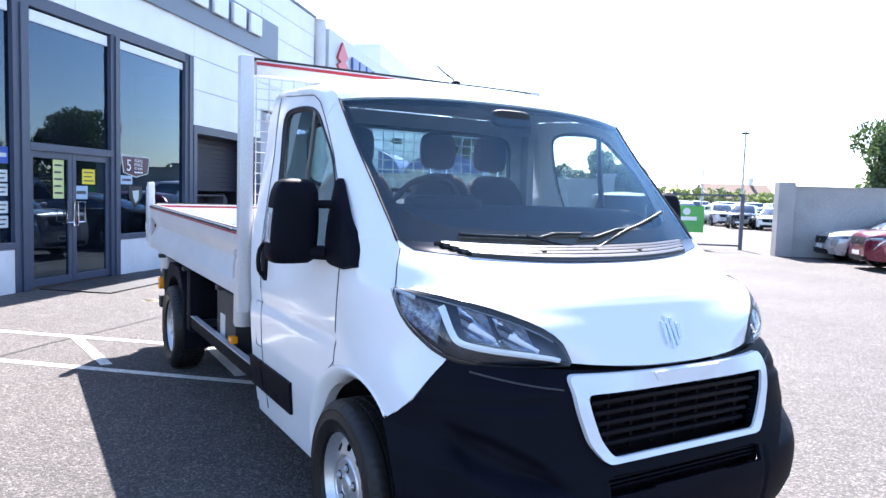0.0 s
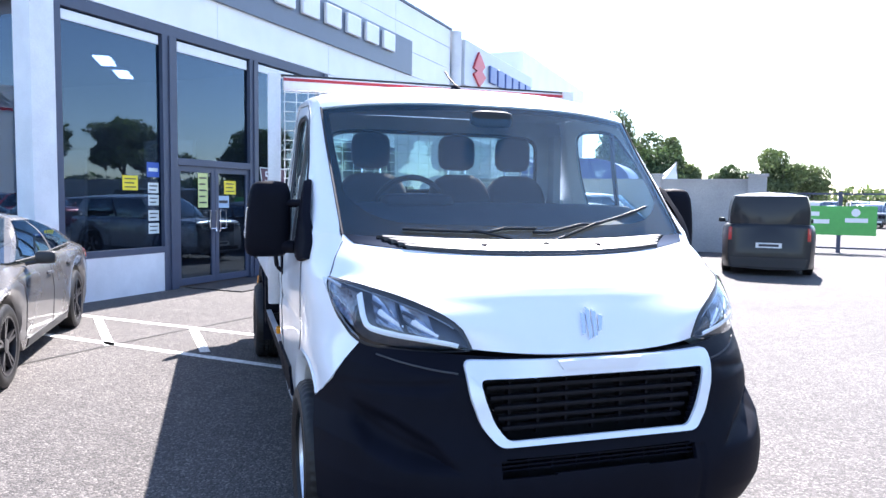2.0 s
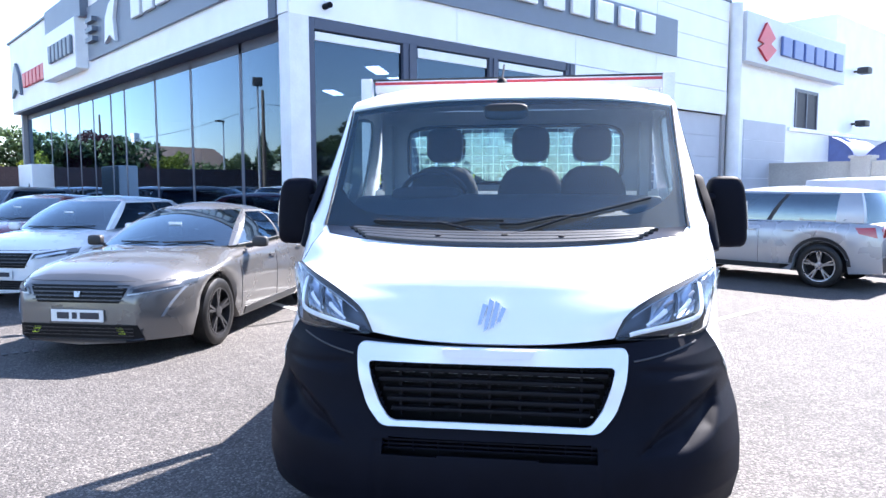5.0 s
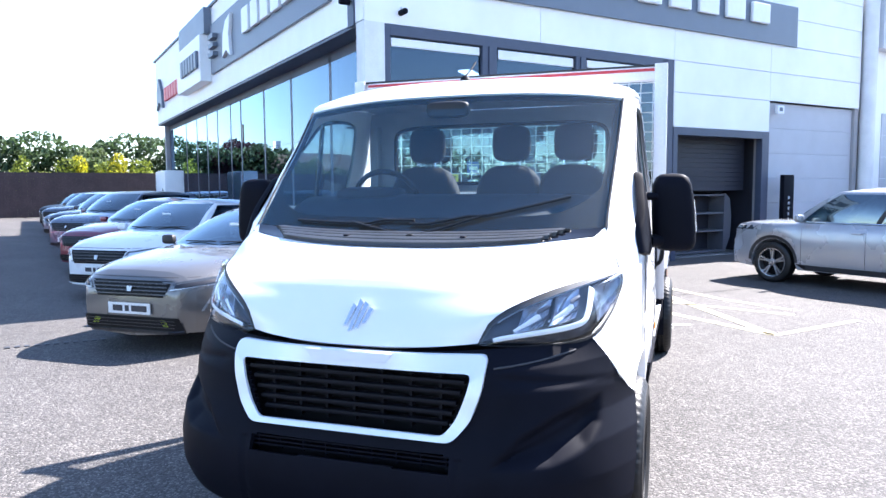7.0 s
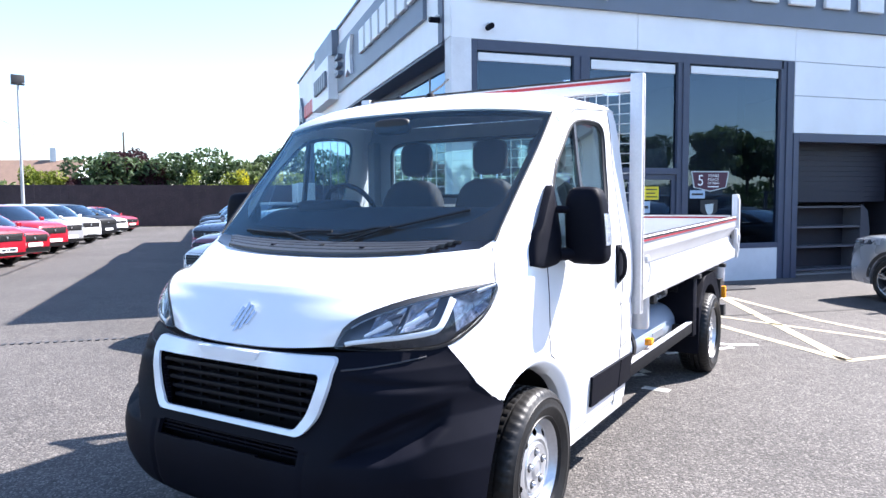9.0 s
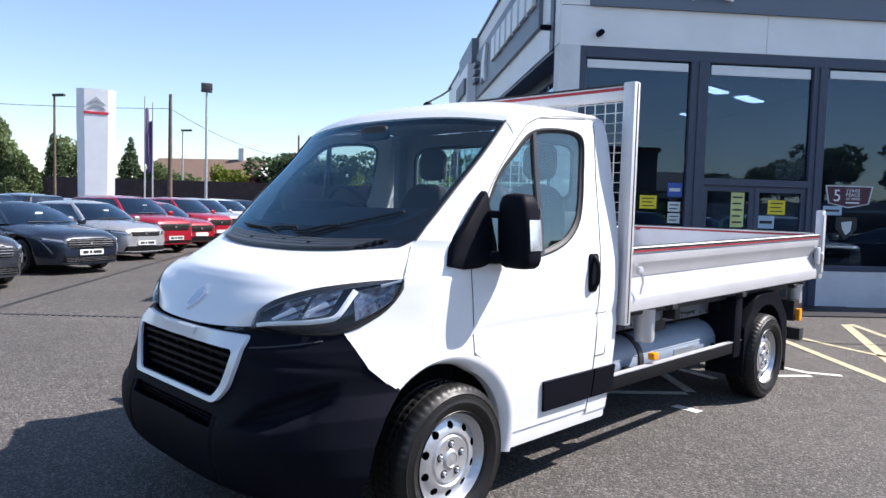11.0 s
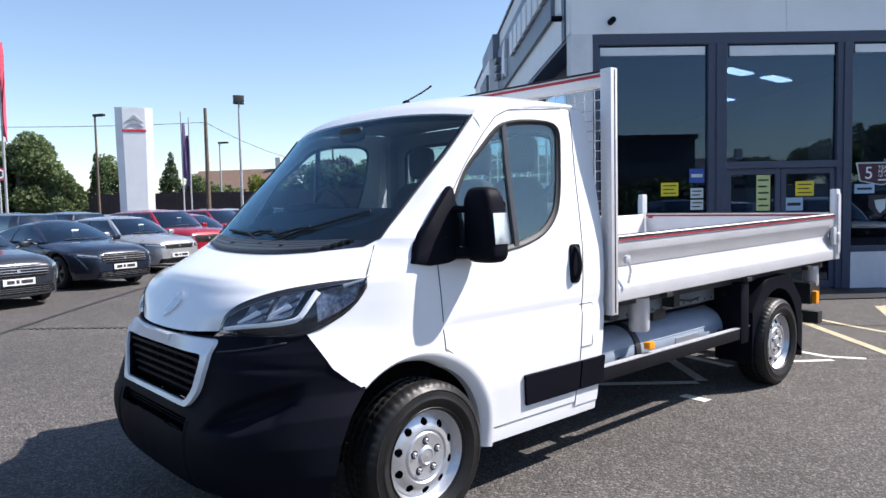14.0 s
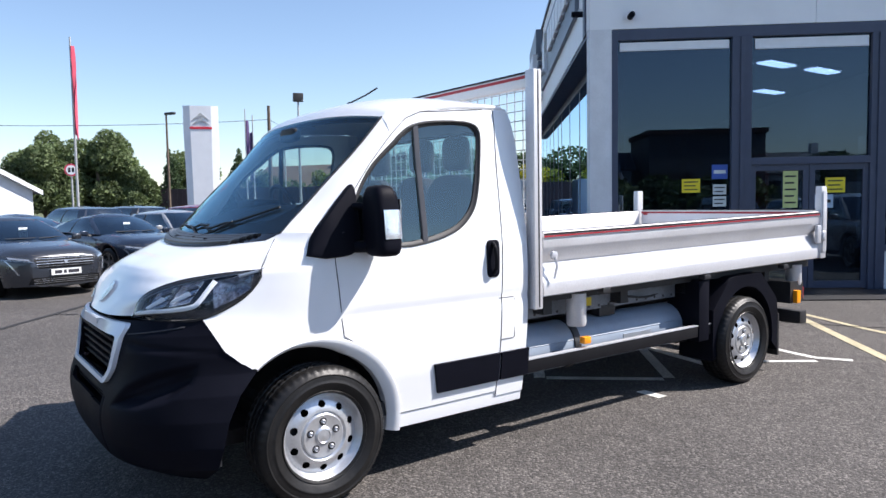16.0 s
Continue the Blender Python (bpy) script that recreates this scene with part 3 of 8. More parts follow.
for a, b in zip(XS, XS[1:]):
    p = part("pane", boxes((b + 0.05, a - 0.05, BY + 0.453, BY + 0.463, 0.35, 4.16)), PANE, sw, smooth=False)
    p.visible_shadow = False
s2 = thing("shop_sign", pose(0, BY - 0.02, 0), "blue-grey south sign board with raised white letter blocks", "sign")
part("board", boxes((-19.7, -10.5, -0.06, 0.02, 5.0, 6.4), bevel=0.01), SIGNB, s2, smooth=False)
for i in range(7):
    letter_block(0.58, 0.6, LETTER, s2, pose(-16.0 + i * 0.78, -0.06, 5.45, 0, 0, -90))
part("emblem", prism(bmesh.new(), [(-18.0, 5.2), (-17.6, 5.35), (-17.2, 5.15), (-17.3, 5.7), (-17.1, 6.2), (-17.6, 6.1), (-17.9, 5.8)], "y", -0.14, -0.06), LETTER, s2, smooth=False)
for z in (5.4, 5.65, 5.9):
    part("bar", boxes((-19.4, -18.8, -0.2, -0.06, z, z + 0.12)), SIGNB, s2, smooth=False)
s3 = thing("shop_sign", pose(0, BY - 0.02, 0), "white sign board with grey and blue letter blocks", "sign")
part("board", boxes((-23.6, -20.0, -0.3, 0.02, 4.85, 6.2), bevel=0.02), LETTER, s3, smooth=False)
part("board", boxes((-23.6, -19.8, -0.2, 0.02, 6.2, 6.95), bevel=0.02), SIGNB, s3, smooth=False)
for i in range(6):
    letter_block(0.3, 0.5, SIGNB, s3, pose(-22.6 + i * 0.42, -0.30, 5.25, 0, 0, -90))
s4 = thing("shop_sign", pose(0, BY - 0.02, 0), "red letter blocks and a grey emblem on the fascia", "sign")
for i in range(7):
    letter_block(0.42, 0.5, RED, s4, pose(-27.6 + i * 0.52, 0.0, 5.1, 0, 0, -90))
part("emblem", prism(bmesh.new(), [(-29.4, 4.9), (-28.7, 5.2), (-28.0, 4.9), (-28.2, 5.6), (-28.7, 6.1), (-29.2, 5.6)], "y", -0.1, 0.0), SIGNB, s4, smooth=False)

# inside the showroom
setting("floor", boxes((-30, BX - 0.3, BY + 0.62, 21.4, -0.02, 0.03)), SHOWFL, "polished grey showroom floor", "floor")
setting("ceiling", boxes((-30, BX - 0.3, BY + 0.62, 14.2, 4.45, 4.52)), SHOWC, "white showroom ceiling", "ceiling")
# unseen block, added so the shadow runs on past the showroom's end
setting("wall_unseen_hall", boxes((-46, -30.4, 10.4, 30, 0, 9.2)), CLAD, "unseen plain clad block added behind the showroom for its shadow", "wall")
setting("wall_west", boxes((-30.2, -29.9, BY + 0.3, 21.4, 0, 6.6)), SHOWW, "plain far wall of the showroom", "wall")
setting("wall_north", boxes((-30, BX - 1.4, 14.1, 14.3, 0, 4.5)), SHOWW, "grey inner wall of the showroom", "wall")
for x, y in ((-12.8, 11.4), (-13.8, 12.8), (-16.9, 12.8)):
    lt = thing("ceiling_light", pose(x, y, 4.40, 0, 0, 40), "bright ceiling strip light in the showroom", "lamp", "showroom lights")
    part("diffuser", boxes((-0.15, 0.15, -0.52, 0.52, -0.03, 0.0)), TUBEL, lt, smooth=False)
    part("frame", boxes((-0.19, 0.19, -0.57, 0.57, 0.0, 0.05)), LETTER, lt, smooth=False)
for x, y, w, h, c in ((-13.5, 13.9, 1.6, 2.6, LETTER), (-17, 13.9, 1.2, 2.4, LETTER), (-20.5, 13.9, 1.2, 2.6, RED)):
    pn = thing("poster_stand", pose(x, y, 0.03), "tall printed display panel against the showroom wall", "display stand", "showroom displays")
    part("board", boxes((-w / 2, w / 2, -0.05, 0.05, 0.3, 0.3 + h), bevel=0.01), c, pn, smooth=False)
    part("foot", boxes((-w / 2, w / 2, -0.2, 0.2, 0.0, 0.3)), FRAME, pn, smooth=False)
ch = thing("charge_post", pose(-23.2, 6.2, 0), "white charging cabinet before the south front", "cabinet")
part("body", boxes((-0.9, 0.9, -0.3, 0.3, 0, 2.3), bevel=0.05), LETTER, ch)
part("emblem", prism(bmesh.new(), [(0.3, 1.5), (0.55, 1.75), (0.8, 1.5), (0.55, 1.6)], "y", -0.305, -0.31), DARKG, ch, smooth=False)

# second half of the building
setting("wall_east_two", boxes((BX - 0.4, BX, 21.95, 30.2, 0, 6.8)), CLAD, "white clad wall of the second half of the building", "wall")
sg = thing("shop_sign", pose(BX, 0, 0), "pale grey sign board with a red emblem and blue letter blocks", "sign")
part("board", boxes((0, 0.35, 21.9, 29.7, 5.3, 6.75), bevel=0.02), mat("sign_pale", (0.5, 0.53, 0.57), 0.4, var=0.04), sg, smooth=False)
part("emblem", prism(bmesh.new(), [(22.6, 5.95), (23.1, 6.55), (23.7, 6.15), (23.4, 5.95), (23.8, 5.8), (23.2, 5.4), (22.6, 5.75), (22.95, 5.9)], "x", 0.35, 0.42), RED, sg, smooth=False)
for i in range(6):
    letter_block(0.7, 0.6, BLUES, sg, pose(0.35, 24.2 + i * 0.88, 5.7))
w3 = thing("window_3", pose(BX, 0, 0), "small upper window in the white wall", "window", kind="structure")
for a in (26.4, 27.3):
    part("pane", boxes((-0.02, 0.01, a, a + 0.8, 3.6, 4.8)), DARKVOID, w3, smooth=False)
part("frame", boxes((-0.02, 0.04, 26.3, 28.2, 4.8, 4.9), (-0.02, 0.04, 26.3, 28.2, 3.5, 3.6), (-0.02, 0.04, 26.3, 26.4, 3.6, 4.8), (-0.02, 0.04, 27.2, 27.3, 3.6, 4.8), (-0.02, 0.04, 28.1, 28.2, 3.6, 4.8)), FRAME, w3, smooth=False)
setting("door_3", boxes(*[(BX, BX + 0.02, 22.6, 25.6, 0.05 + i * 0.6, 0.64 + i * 0.6) for i in range(6)]), ROLLER, "pale grey sectional door in the white wall", "door")

# ---- the tipper truck ----
TRUCK = pose(-1.361, 3.724, 0, 0, 0, -49.64)
truck = thing("tipper_truck", TRUCK, "white single-cab tipper truck with an aluminium dropside bed", "truck")
TL = "white painted metal"


def station_patch(C, E, p, q, ns, nt, t0=-1.0, t1=1.0, lift=0.0, straight=False):
    """Rows of a skin: C centre line (u, z), E its left edge (u, v, z), both smooth; p, q shape it across."""
    c, e = spl(C, ns), spl(E, ns) if not straight else np.array([[np.interp(x, range(len(E)), [p_[a] for p_ in E]) for a in range(3)] for x in np.linspace(0, len(E) - 1, ns + 1)])
    pp, qq = np.interp(np.linspace(0, 1, ns + 1), np.linspace(0, 1, len(p)), p), np.linspace(q[0], q[1], ns + 1)
    rows = []
    for i in range(ns + 1):
        row = []
        for j in range(nt + 1):
            t = t0 + (t1 - t0) * j / nt
            a, b = abs(t) ** pp[i], abs(t) ** qq[i]
            row.append(Vector((c[i][0] + (e[i][0] - c[i][0]) * a, e[i][1] * t, c[i][1] + (e[i][2] - c[i][1]) * b)))
        rows.append(row)
    if lift:
        out = [list(r) for r in rows]
        for i in range(len(rows)):
            for j in range(len(rows[0])):
                a = rows[min(i + 1, ns)][j] - rows[max(i - 1, 0)][j]
                b = rows[i][min(j + 1, nt)] - rows[i][max(j - 1, 0)]
                out[i][j] = rows[i][j] + a.cross(b).normalized() * -lift
        rows = out
    return rows


def skin(name, rows, material, parent, label="", thick=0.012, keep=None):
    bm = grid(bmesh.new(), rows, keep=keep)
    bmesh.ops.recalc_face_normals(bm, faces=bm.faces)
    far = max(bm.faces, key=lambda f: f.calc_center_median().x + abs(f.calc_center_median().y) * 0.3 + f.calc_center_median().z * 0.2)
    if far.normal.dot(far.calc_center_median() - Vector((-0.6, 0, 1.0))) < 0:
        bmesh.ops.reverse_faces(bm, faces=bm.faces)
    return part(name, bm, material, parent, label, thick=thick)


# front bumper
BC = [(0.76, 0.215), (0.885, 0.30), (0.925, 0.42), (0.93, 0.54), (0.90, 0.64), (0.865, 0.74), (0.852, 0.84), (0.848, 0.92), (0.845, 0.995)]
BE = [(0.54, 0.90, 0.24), (0.52, 1.01, 0.31), (0.50, 1.045, 0.42), (0.47, 1.052, 0.55), (0.41, 1.05, 0.67), (0.325, 1.036, 0.765), (0.46, 0.979, 0.876), (0.497, 0.938, 0.955), (0.525, 0.885, 1.028)]
brow = station_patch(BC, BE, (3.5, 4.1, 5.0, 5.4, 5.8, 5.8, 5.2, 4.2, 2.6), (2.0, 2.0), 120, 180, straight=True)


def in_grille(p, g=0.0):
    w = 0.39 + 0.097 * max(0.0, (p.z - 0.695) / 0.225) ** 0.8
    return 0.70 - g < p.z < 0.92 + g and abs(p.y) < w + g


POCKET = [(0.55, 0.59), (0.66, 0.715), (0.79, 0.79), (0.925, 0.83), (0.94, 0.72), (0.90, 0.645), (0.78, 0.60)]


def inside(poly, x, y):
    """Distance of a point within a convex outline from its nearest side; negative outside."""
    d = 1e9
    for (ax, ay), (bx, by) in zip(poly, poly[1:] + poly[:1]):
        d = min(d, ((y - ay) * (bx - ax) - (x - ax) * (by - ay)) / -math.hypot(bx - ax, by - ay))
    return d


for r in brow:
    for p in r:
        v, z = abs(p.y), p.z
        k = min(1.0, max(0.0, inside(POCKET, v, z)) / 0.065)
        k = k * k * (3 - 2 * k)
        rib = 0.22 * math.exp(-((z - 0.645 - (v - 0.64) * 0.5) / 0.018) ** 2)
        p.x -= 0.062 * k * (1 - rib)
        p.x -= 0.010 * math.exp(-((z - 0.905 + (v - 0.6) * 0.10) / 0.016) ** 2) * min(1.0, max(0.0, (v - 0.56) / 0.06))
        p.y -= math.copysign(0.010, p.y) * k * (1 - rib)
        if abs(v - 0.45) < 0.012 and z < 0.62:
            p.x -= 0.006
bumper = skin("front_bumper", brow, BLACKP, truck, "dark unpainted plastic bumper", 0.02, keep=lambda p: not in_grille(p) and not (0.572 < p.z < 0.634 and abs(p.y) < 0.42))


def ubump(v, z):
    """How far forward the bumper's face lies."""
    near = sorted((math.hypot(p.y - v, p.z - z), p.x) for r in brow for p in r if abs(p.z - z) < 0.03 and abs(p.y - v) < 0.04)[:4]
    w = [1 / (d + 1e-4) for d, _ in near]
    return sum(a * x for a, (_, x) in zip(w, near)) / sum(w)


def face_ring(outer, inner, lift, parent, name, material, label="", depth=0.03):
    """A frame between two outlines in (v, z), laid on the bumper's face."""
    bm = bmesh.new()
    n = len(outer)
    o = [Vector((ubump(v, z) + lift, v, z)) for v, z in outer]
    i = [Vector((ubump(v, z) + lift, v, z)) for v, z in inner]
    ob = [p - Vector((depth, 0, 0)) for p in o]
    ib = [p - Vector((0.012, 0, 0)) for p in i]
    grid(bm, [ob, o, i, ib], close=True)
    bmesh.ops.recalc_face_normals(bm, faces=bm.faces)
    return part(name, bm, material, parent, label)


def dense(poly, n):
    """Points along a closed outline with rounded corners."""
    p = np.array(poly)
    out = []
    for k in range(len(p)):
        a, b, c = p[k - 1], p[k], p[(k + 1) % len(p)]
        r = min(0.035, np.linalg.norm(b - a) / 3, np.linalg.norm(c - b) / 3)
        s, e = b + (a - b) / np.linalg.norm(a - b) * r, b + (c - b) / np.linalg.norm(c - b) * r
        for f in np.linspace(0, 1, 5):
            out.append((1 - f) ** 2 * s + 2 * f * (1 - f) * b + f * f * e)
        d = p[(k + 1) % len(p)]
        e2 = d + (b - d) / np.linalg.norm(b - d) * r
        for f in np.linspace(0, 1, n + 2)[1:-1]:
            out.append(e + (e2 - e) * f)
    return [tuple(x) for x in out]


go = dense([(-0.54, 0.994), (0.54, 0.994), (0.527, 0.87), (0.488, 0.755), (0.425, 0.682), (-0.425, 0.682), (-0.488, 0.755), (-0.527, 0.87)], 8)
gi = dense([(-0.489, 0.930), (0.489, 0.930), (0.470, 0.85), (0.438, 0.765), (0.39, 0.702), (-0.39, 0.702), (-0.438, 0.765), (-0.470, 0.85)], 8)
face_ring(go, gi, 0.022, truck, "grille_frame", FRAMEP, "silver trapezoid grille surround", 0.035)
part("grille_badge_plate", prism(bmesh.new(), [(-0.182, 0.989), (0.182, 0.989), (0.160, 0.955), (-0.160, 0.955)], "x", 0.858, 0.873), FRAMEP, truck, "pale plate set into the grille surround", smooth=False)
gr = part("grille", boxes((0.76, 0.772, -0.52, 0.52, 0.64, 0.96)), DARKG, truck, "black slatted radiator grille", smooth=False)
for i in range(5):
    z = 0.724 + i * 0.040
    w = 0.385 + (z - 0.7) / 0.22 * 0.09
    part("slat", boxes((0.80, 0.842, -w, w, z, z + 0.017), bevel=0.005), GRILLEB, gr)
    for k in range(7):
        v = -0.36 + k * 0.12 + (0.06 if i % 2 else 0.0)
        if abs(v) < w - 0.03:
            part("core_strip", boxes((0.774, 0.779, v - 0.05, v + 0.05, z - 0.017, z - 0.013)), ALUD, gr, smooth=False)
for v in (-0.495, 0.495):
    part("grille_end", boxes((0.70, 0.832, v - 0.012, v + 0.012, 0.685, 0.94)), DARKG, gr, smooth=False)
for v in (-0.36, -0.24, -0.12, 0, 0.12, 0.24, 0.36):
    part("grille_bar", boxes((0.79, 0.822, v - 0.005, v + 0.005, 0.70, 0.92)), GRILLEB, gr, smooth=False)
lg = part("lower_grille", boxes((0.815, 0.825, -0.47, 0.47, 0.50, 0.665)), DARKG, truck, "black lower air intake", smooth=False)
for v in (-0.445, 0.445):
    part("grille_end", boxes((0.79, 0.872, v - 0.012, v + 0.012, 0.545, 0.66)), DARKG, lg, smooth=False)
for z in (0.583, 0.60, 0.617):
    part("slat", boxes((0.85, 0.885, -0.44, 0.44, z, z + 0.007)), BLACKP, lg, smooth=False)
for k in range(9):
    part("grille_bar", boxes((0.845, 0.88, -0.402 + k * 0.1, -0.398 + k * 0.1, 0.572, 0.634)), BLACKP, lg, smooth=False)


# bonnet
HC = [(0.842, 1.008), (0.802, 1.064), (0.764, 1.117), (0.722, 1.174), (0.684, 1.224), (0.638, 1.262), (0.50, 1.315), (0.36, 1.355)]
HE = [(0.757, 0.488, 1.026), (0.737, 0.535, 1.106), (0.685, 0.62, 1.162), (0.62, 0.70, 1.194), (0.485, 0.825, 1.235), (0.25, 0.962, 1.264), (0.20, 0.934, 1.335), (0.145, 0.897, 1.402)]
bonnet = skin("bonnet", station_patch(HC, HE, (2.6, 3.0), (2.6, 2.4), 42, 48), WHITE, truck, "white painted bonnet")
em = bmesh.new()
for k in range(4):
    y_, h_ = -0.045 + 0.028 * k, (0.055, 0.080, 0.068, 0.040)[k]
    pl_ = [(y_ - 0.010, -h_), (y_ + 0.006, -h_ * 0.9), (y_ + 0.030, h_ * 0.8), (y_ + 0.010, h_)]
    prism(em, pl_, "x", -0.006, 0.007)
eo = part("emblem", em, CHROME, truck, "small chrome emblem", smooth=False)
eo.matrix_local = pose(0.774, 0.0, 1.110, 0, -36, 0) @ Matrix.Diagonal((1, 0.9, 0.9, 1))

# cowl, windscreen, roof
CC = [(0.388, 1.351), (0.30, 1.380), (0.24, 1.402)]
CE = [(0.145, 0.892, 1.402), (0.13, 0.89, 1.415), (0.11, 0.885, 1.432)]


def cowl_rows(lo, hi, n, rib=0.0, lift=0.0):
    """Rows of the cowl between two limits across, each given at the bonnet and at the glass."""
    c, e = spl(CC, 18), spl(CE, 18)
    rows = []
    for i in range(19):
        f = i / 18
        a, b = lo[0] + (lo[1] - lo[0]) * f, hi[0] + (hi[1] - hi[0]) * f
        row = []
        for v in np.linspace(a, b, n + 1):
            t = abs(v) / e[i][1]
            row.append(Vector((c[i][0] + (e[i][0] - c[i][0]) * t ** 2.6, v, c[i][1] + (e[i][2] - c[i][1]) * t ** 2.2 + lift - rib * (i % 4 == 1))))
        rows.append(row)
    return rows


COWLP = mat("cowl_plastic", (0.03, 0.032, 0.036), 0.38, var=0.15, spec=0.5)
GLASSB = mat("black_glass", (0.004, 0.004, 0.006), 0.08, var=0.1, spec=0.5)
cowl = skin("cowl", cowl_rows((-0.62, -0.74), (0.62, 0.74), 60, 0.018, 0.006), COWLP, truck, "dark grey ribbed plastic cowl")
for k in (-1, 1):
    skin("cowl_end", cowl_rows((k * 0.62, k * 0.74), (k * 0.845, k * 0.878), 16, 0, 0.003), GLASSB, truck, "black cowl end under the glass")
    skin("bonnet_corner", cowl_rows((k * 0.845, k * 0.878), (k * 0.892, k * 0.885), 6), WHITE, truck, TL)
for v in (-0.28, 0.29):
    part("washer_nozzle", blob(bmesh.new(), (0.300, v, 1.388), (0.02, 0.016, 0.012)), BLACKP, truck)
WC = [(0.24, 1.402), (0.03, 1.63), (-0.19, 1.87), (-0.40, 2.112)]
WE = [(0.11, 0.885, 1.432), (-0.115, 0.892, 1.66), (-0.332, 0.897, 1.87), (-0.51, 0.90, 2.066)]
wrow = station_patch(WC, WE, (2.4, 2.3), (2.2, 2.2), 20, 36)
ws = skin("windscreen", wrow, WSCREEN, truck, "large raked windscreen", 0.0)
ws.visible_shadow = False
# printed dark border inside the glass
inn = station_patch(WC, WE, (2.4, 2.3), (2.2, 2.2), 40, 120, lift=-0.012)


def on_glass(f, t):
    a, b = min(39.999, f * 40), min(119.999, (t + 1) * 60)
    i, j = int(a), int(b)
    a, b = a - i, b - j
    return (inn[i][j] * (1 - b) + inn[i][j + 1] * b) * (1 - a) + (inn[i + 1][j] * (1 - b) + inn[i + 1][j + 1] * b) * a


def border_low(t):
    return 0.115 + 0.16 * max(0.0, (abs(t) - 0.62) / 0.33) ** 3


def border_high(t):
    return 0.955 - 0.075 / (1 + (t / 0.10) ** 6)


bm = bmesh.new()
tt = np.linspace(-0.998, 0.998, 121)
grid(bm, [[on_glass(border_low(min(abs(t), 0.95)) * k, t) for t in tt] for k in np.linspace(0, 1, 7)])
grid(bm, [[on_glass(border_high(t) + (0.998 - border_high(t)) * k, t) for t in tt] for k in np.linspace(0, 1, 4)])
for sd in (-1, 1):
    grid(bm, [[on_glass(f, sd * (0.998 + (0.945 + 0.02 * f - 0.998) * k)) for k in np.linspace(0, 1, 4)] for f in np.linspace(0.25, 0.955, 40)])
part("windscreen_border", bm, FRIT, truck)
for r_ in ([p[0] for p in wrow], [p[-1] for p in wrow]):
    part("windscreen_seal", tube(bmesh.new(), r_, 0.006, 6), TRIM, truck)
RC = [(-0.40, 2.112), (-0.50, 2.178), (-0.66, 2.228), (-0.92, 2.258), (-1.2, 2.252), (-1.36, 2.225), (-1.405, 2.19)]
RE = [(-0.51, 0.90, 2.066), (-0.57, 0.905, 2.11), (-0.72, 0.91, 2.148), (-0.95, 0.913, 2.168), (-1.2, 0.915, 2.178), (-1.36, 0.917, 2.176), (-1.405, 0.915, 2.15)]
skin("roof", station_patch(RC, RE, (2.3, 2.0), (3.0, 4.0), 24, 40), WHITE, truck, "white painted cab roof")
an = part("aerial", lathe(bmesh.new(), [(0.0, 0.0), (0.035, 0.0), (0.025, 0.02), (0.008, 0.03), (0.0, 0.03)], 12, "z", (-0.84, -0.05, 2.256)), BLACKP, truck, "short black roof aerial")
part("aerial_rod", tube(bmesh.new(), [(-0.84, -0.05, 2.28), (-0.97, -0.05, 2.345), (-1.06, -0.05, 2.40)], 0.006, 6), BLACKP, an)

# side skin
VZ = [(0.25, 0.985), (0.32, 0.998), (0.45, 1.012), (0.6, 1.03), (0.75, 1.04), (0.88, 1.044), (1.0, 1.044), (1.15, 1.046), (1.3, 1.042), (1.45, 1.024), (1.6, 1.002), (1.8, 0.972), (2.03, 0.948), (2.1, 0.938), (2.2, 0.918)]
VA = [(0.6, 0.0), (0.77, 0.03), (0.9, 0.08), (1.035, 0.15), (1.12, 0.18), (1.25, 0.225), (1.33, 0.41), (1.40, 0.84), (1.45, 1.14)]


def vside(u, z):
    bulge = -0.008 * math.exp(-((z - 0.98) / 0.03) ** 2) * (u < -0.15)
    return lerp(z, VZ) - lerp(z, VA) * (max(0.0, u + 0.1) / 0.6) ** 2 + bulge


def side_rows(zs, f0, f1, n, out=0.0):
    rows = []
    for z in zs:
        a, b = f0(z), f1(z)
        rows.append([(a + (b - a) * j / n, vside(a + (b - a) * j / n, z) + out, z) for j in range(n + 1)])
    return rows


def arch(z, r=0.527):
    d = r * r - (z - 0.36) ** 2
    return math.sqrt(d) if d > 0 else 0.0


FEND_F = [(0.765, 0.325), (0.80, 0.375), (0.876, 0.458), (0.955, 0.495), (1.028, 0.528), (1.05, 0.49), (1.082, 0.41), (1.14, 0.322), (1.215, 0.258), (1.262, 0.245), (1.335, 0.20), (1.402, 0.145), (1.435, 0.11)]
DOOR_F = [(0.885, -0.16), (1.29, -0.12), (1.435, -0.13), (1.63, -0.25), (1.80, -0.385), (1.96, -0.53), (2.06, -0.64), (2.105, -0.75), (2.13, -0.95), (2.148, -1.25)]
DOOR_R = [(0.39, -1.235), (0.72, -1.257), (1.3, -1.275), (2.1, -1.30), (2.15, -1.30)]
CAB_R = [(0.36, -1.46), (0.9, -1.483), (1.3, -1.482), (1.6, -1.485), (1.85, -1.475), (1.96, -1.465), (2.085, -1.44), (2.16, -1.41)]
WIN_F = [(1.335, -0.165), (1.5, -0.20), (1.60, -0.265), (1.70, -0.325), (1.80, -0.405), (1.896, -0.515), (1.99, -0.625), (2.03, -0.71), (2.052, -0.83), (2.062, -0.98)]
WIN_R = [(1.335, -0.60), (1.357, -0.75), (1.39, -0.875), (1.43, -0.965), (1.50, -1.05), (1.58, -1.10), (1.72, -1.142), (1.88, -1.168), (1.985, -1.176), (2.03, -1.16), (2.053, -1.12), (2.062, -1.05)]
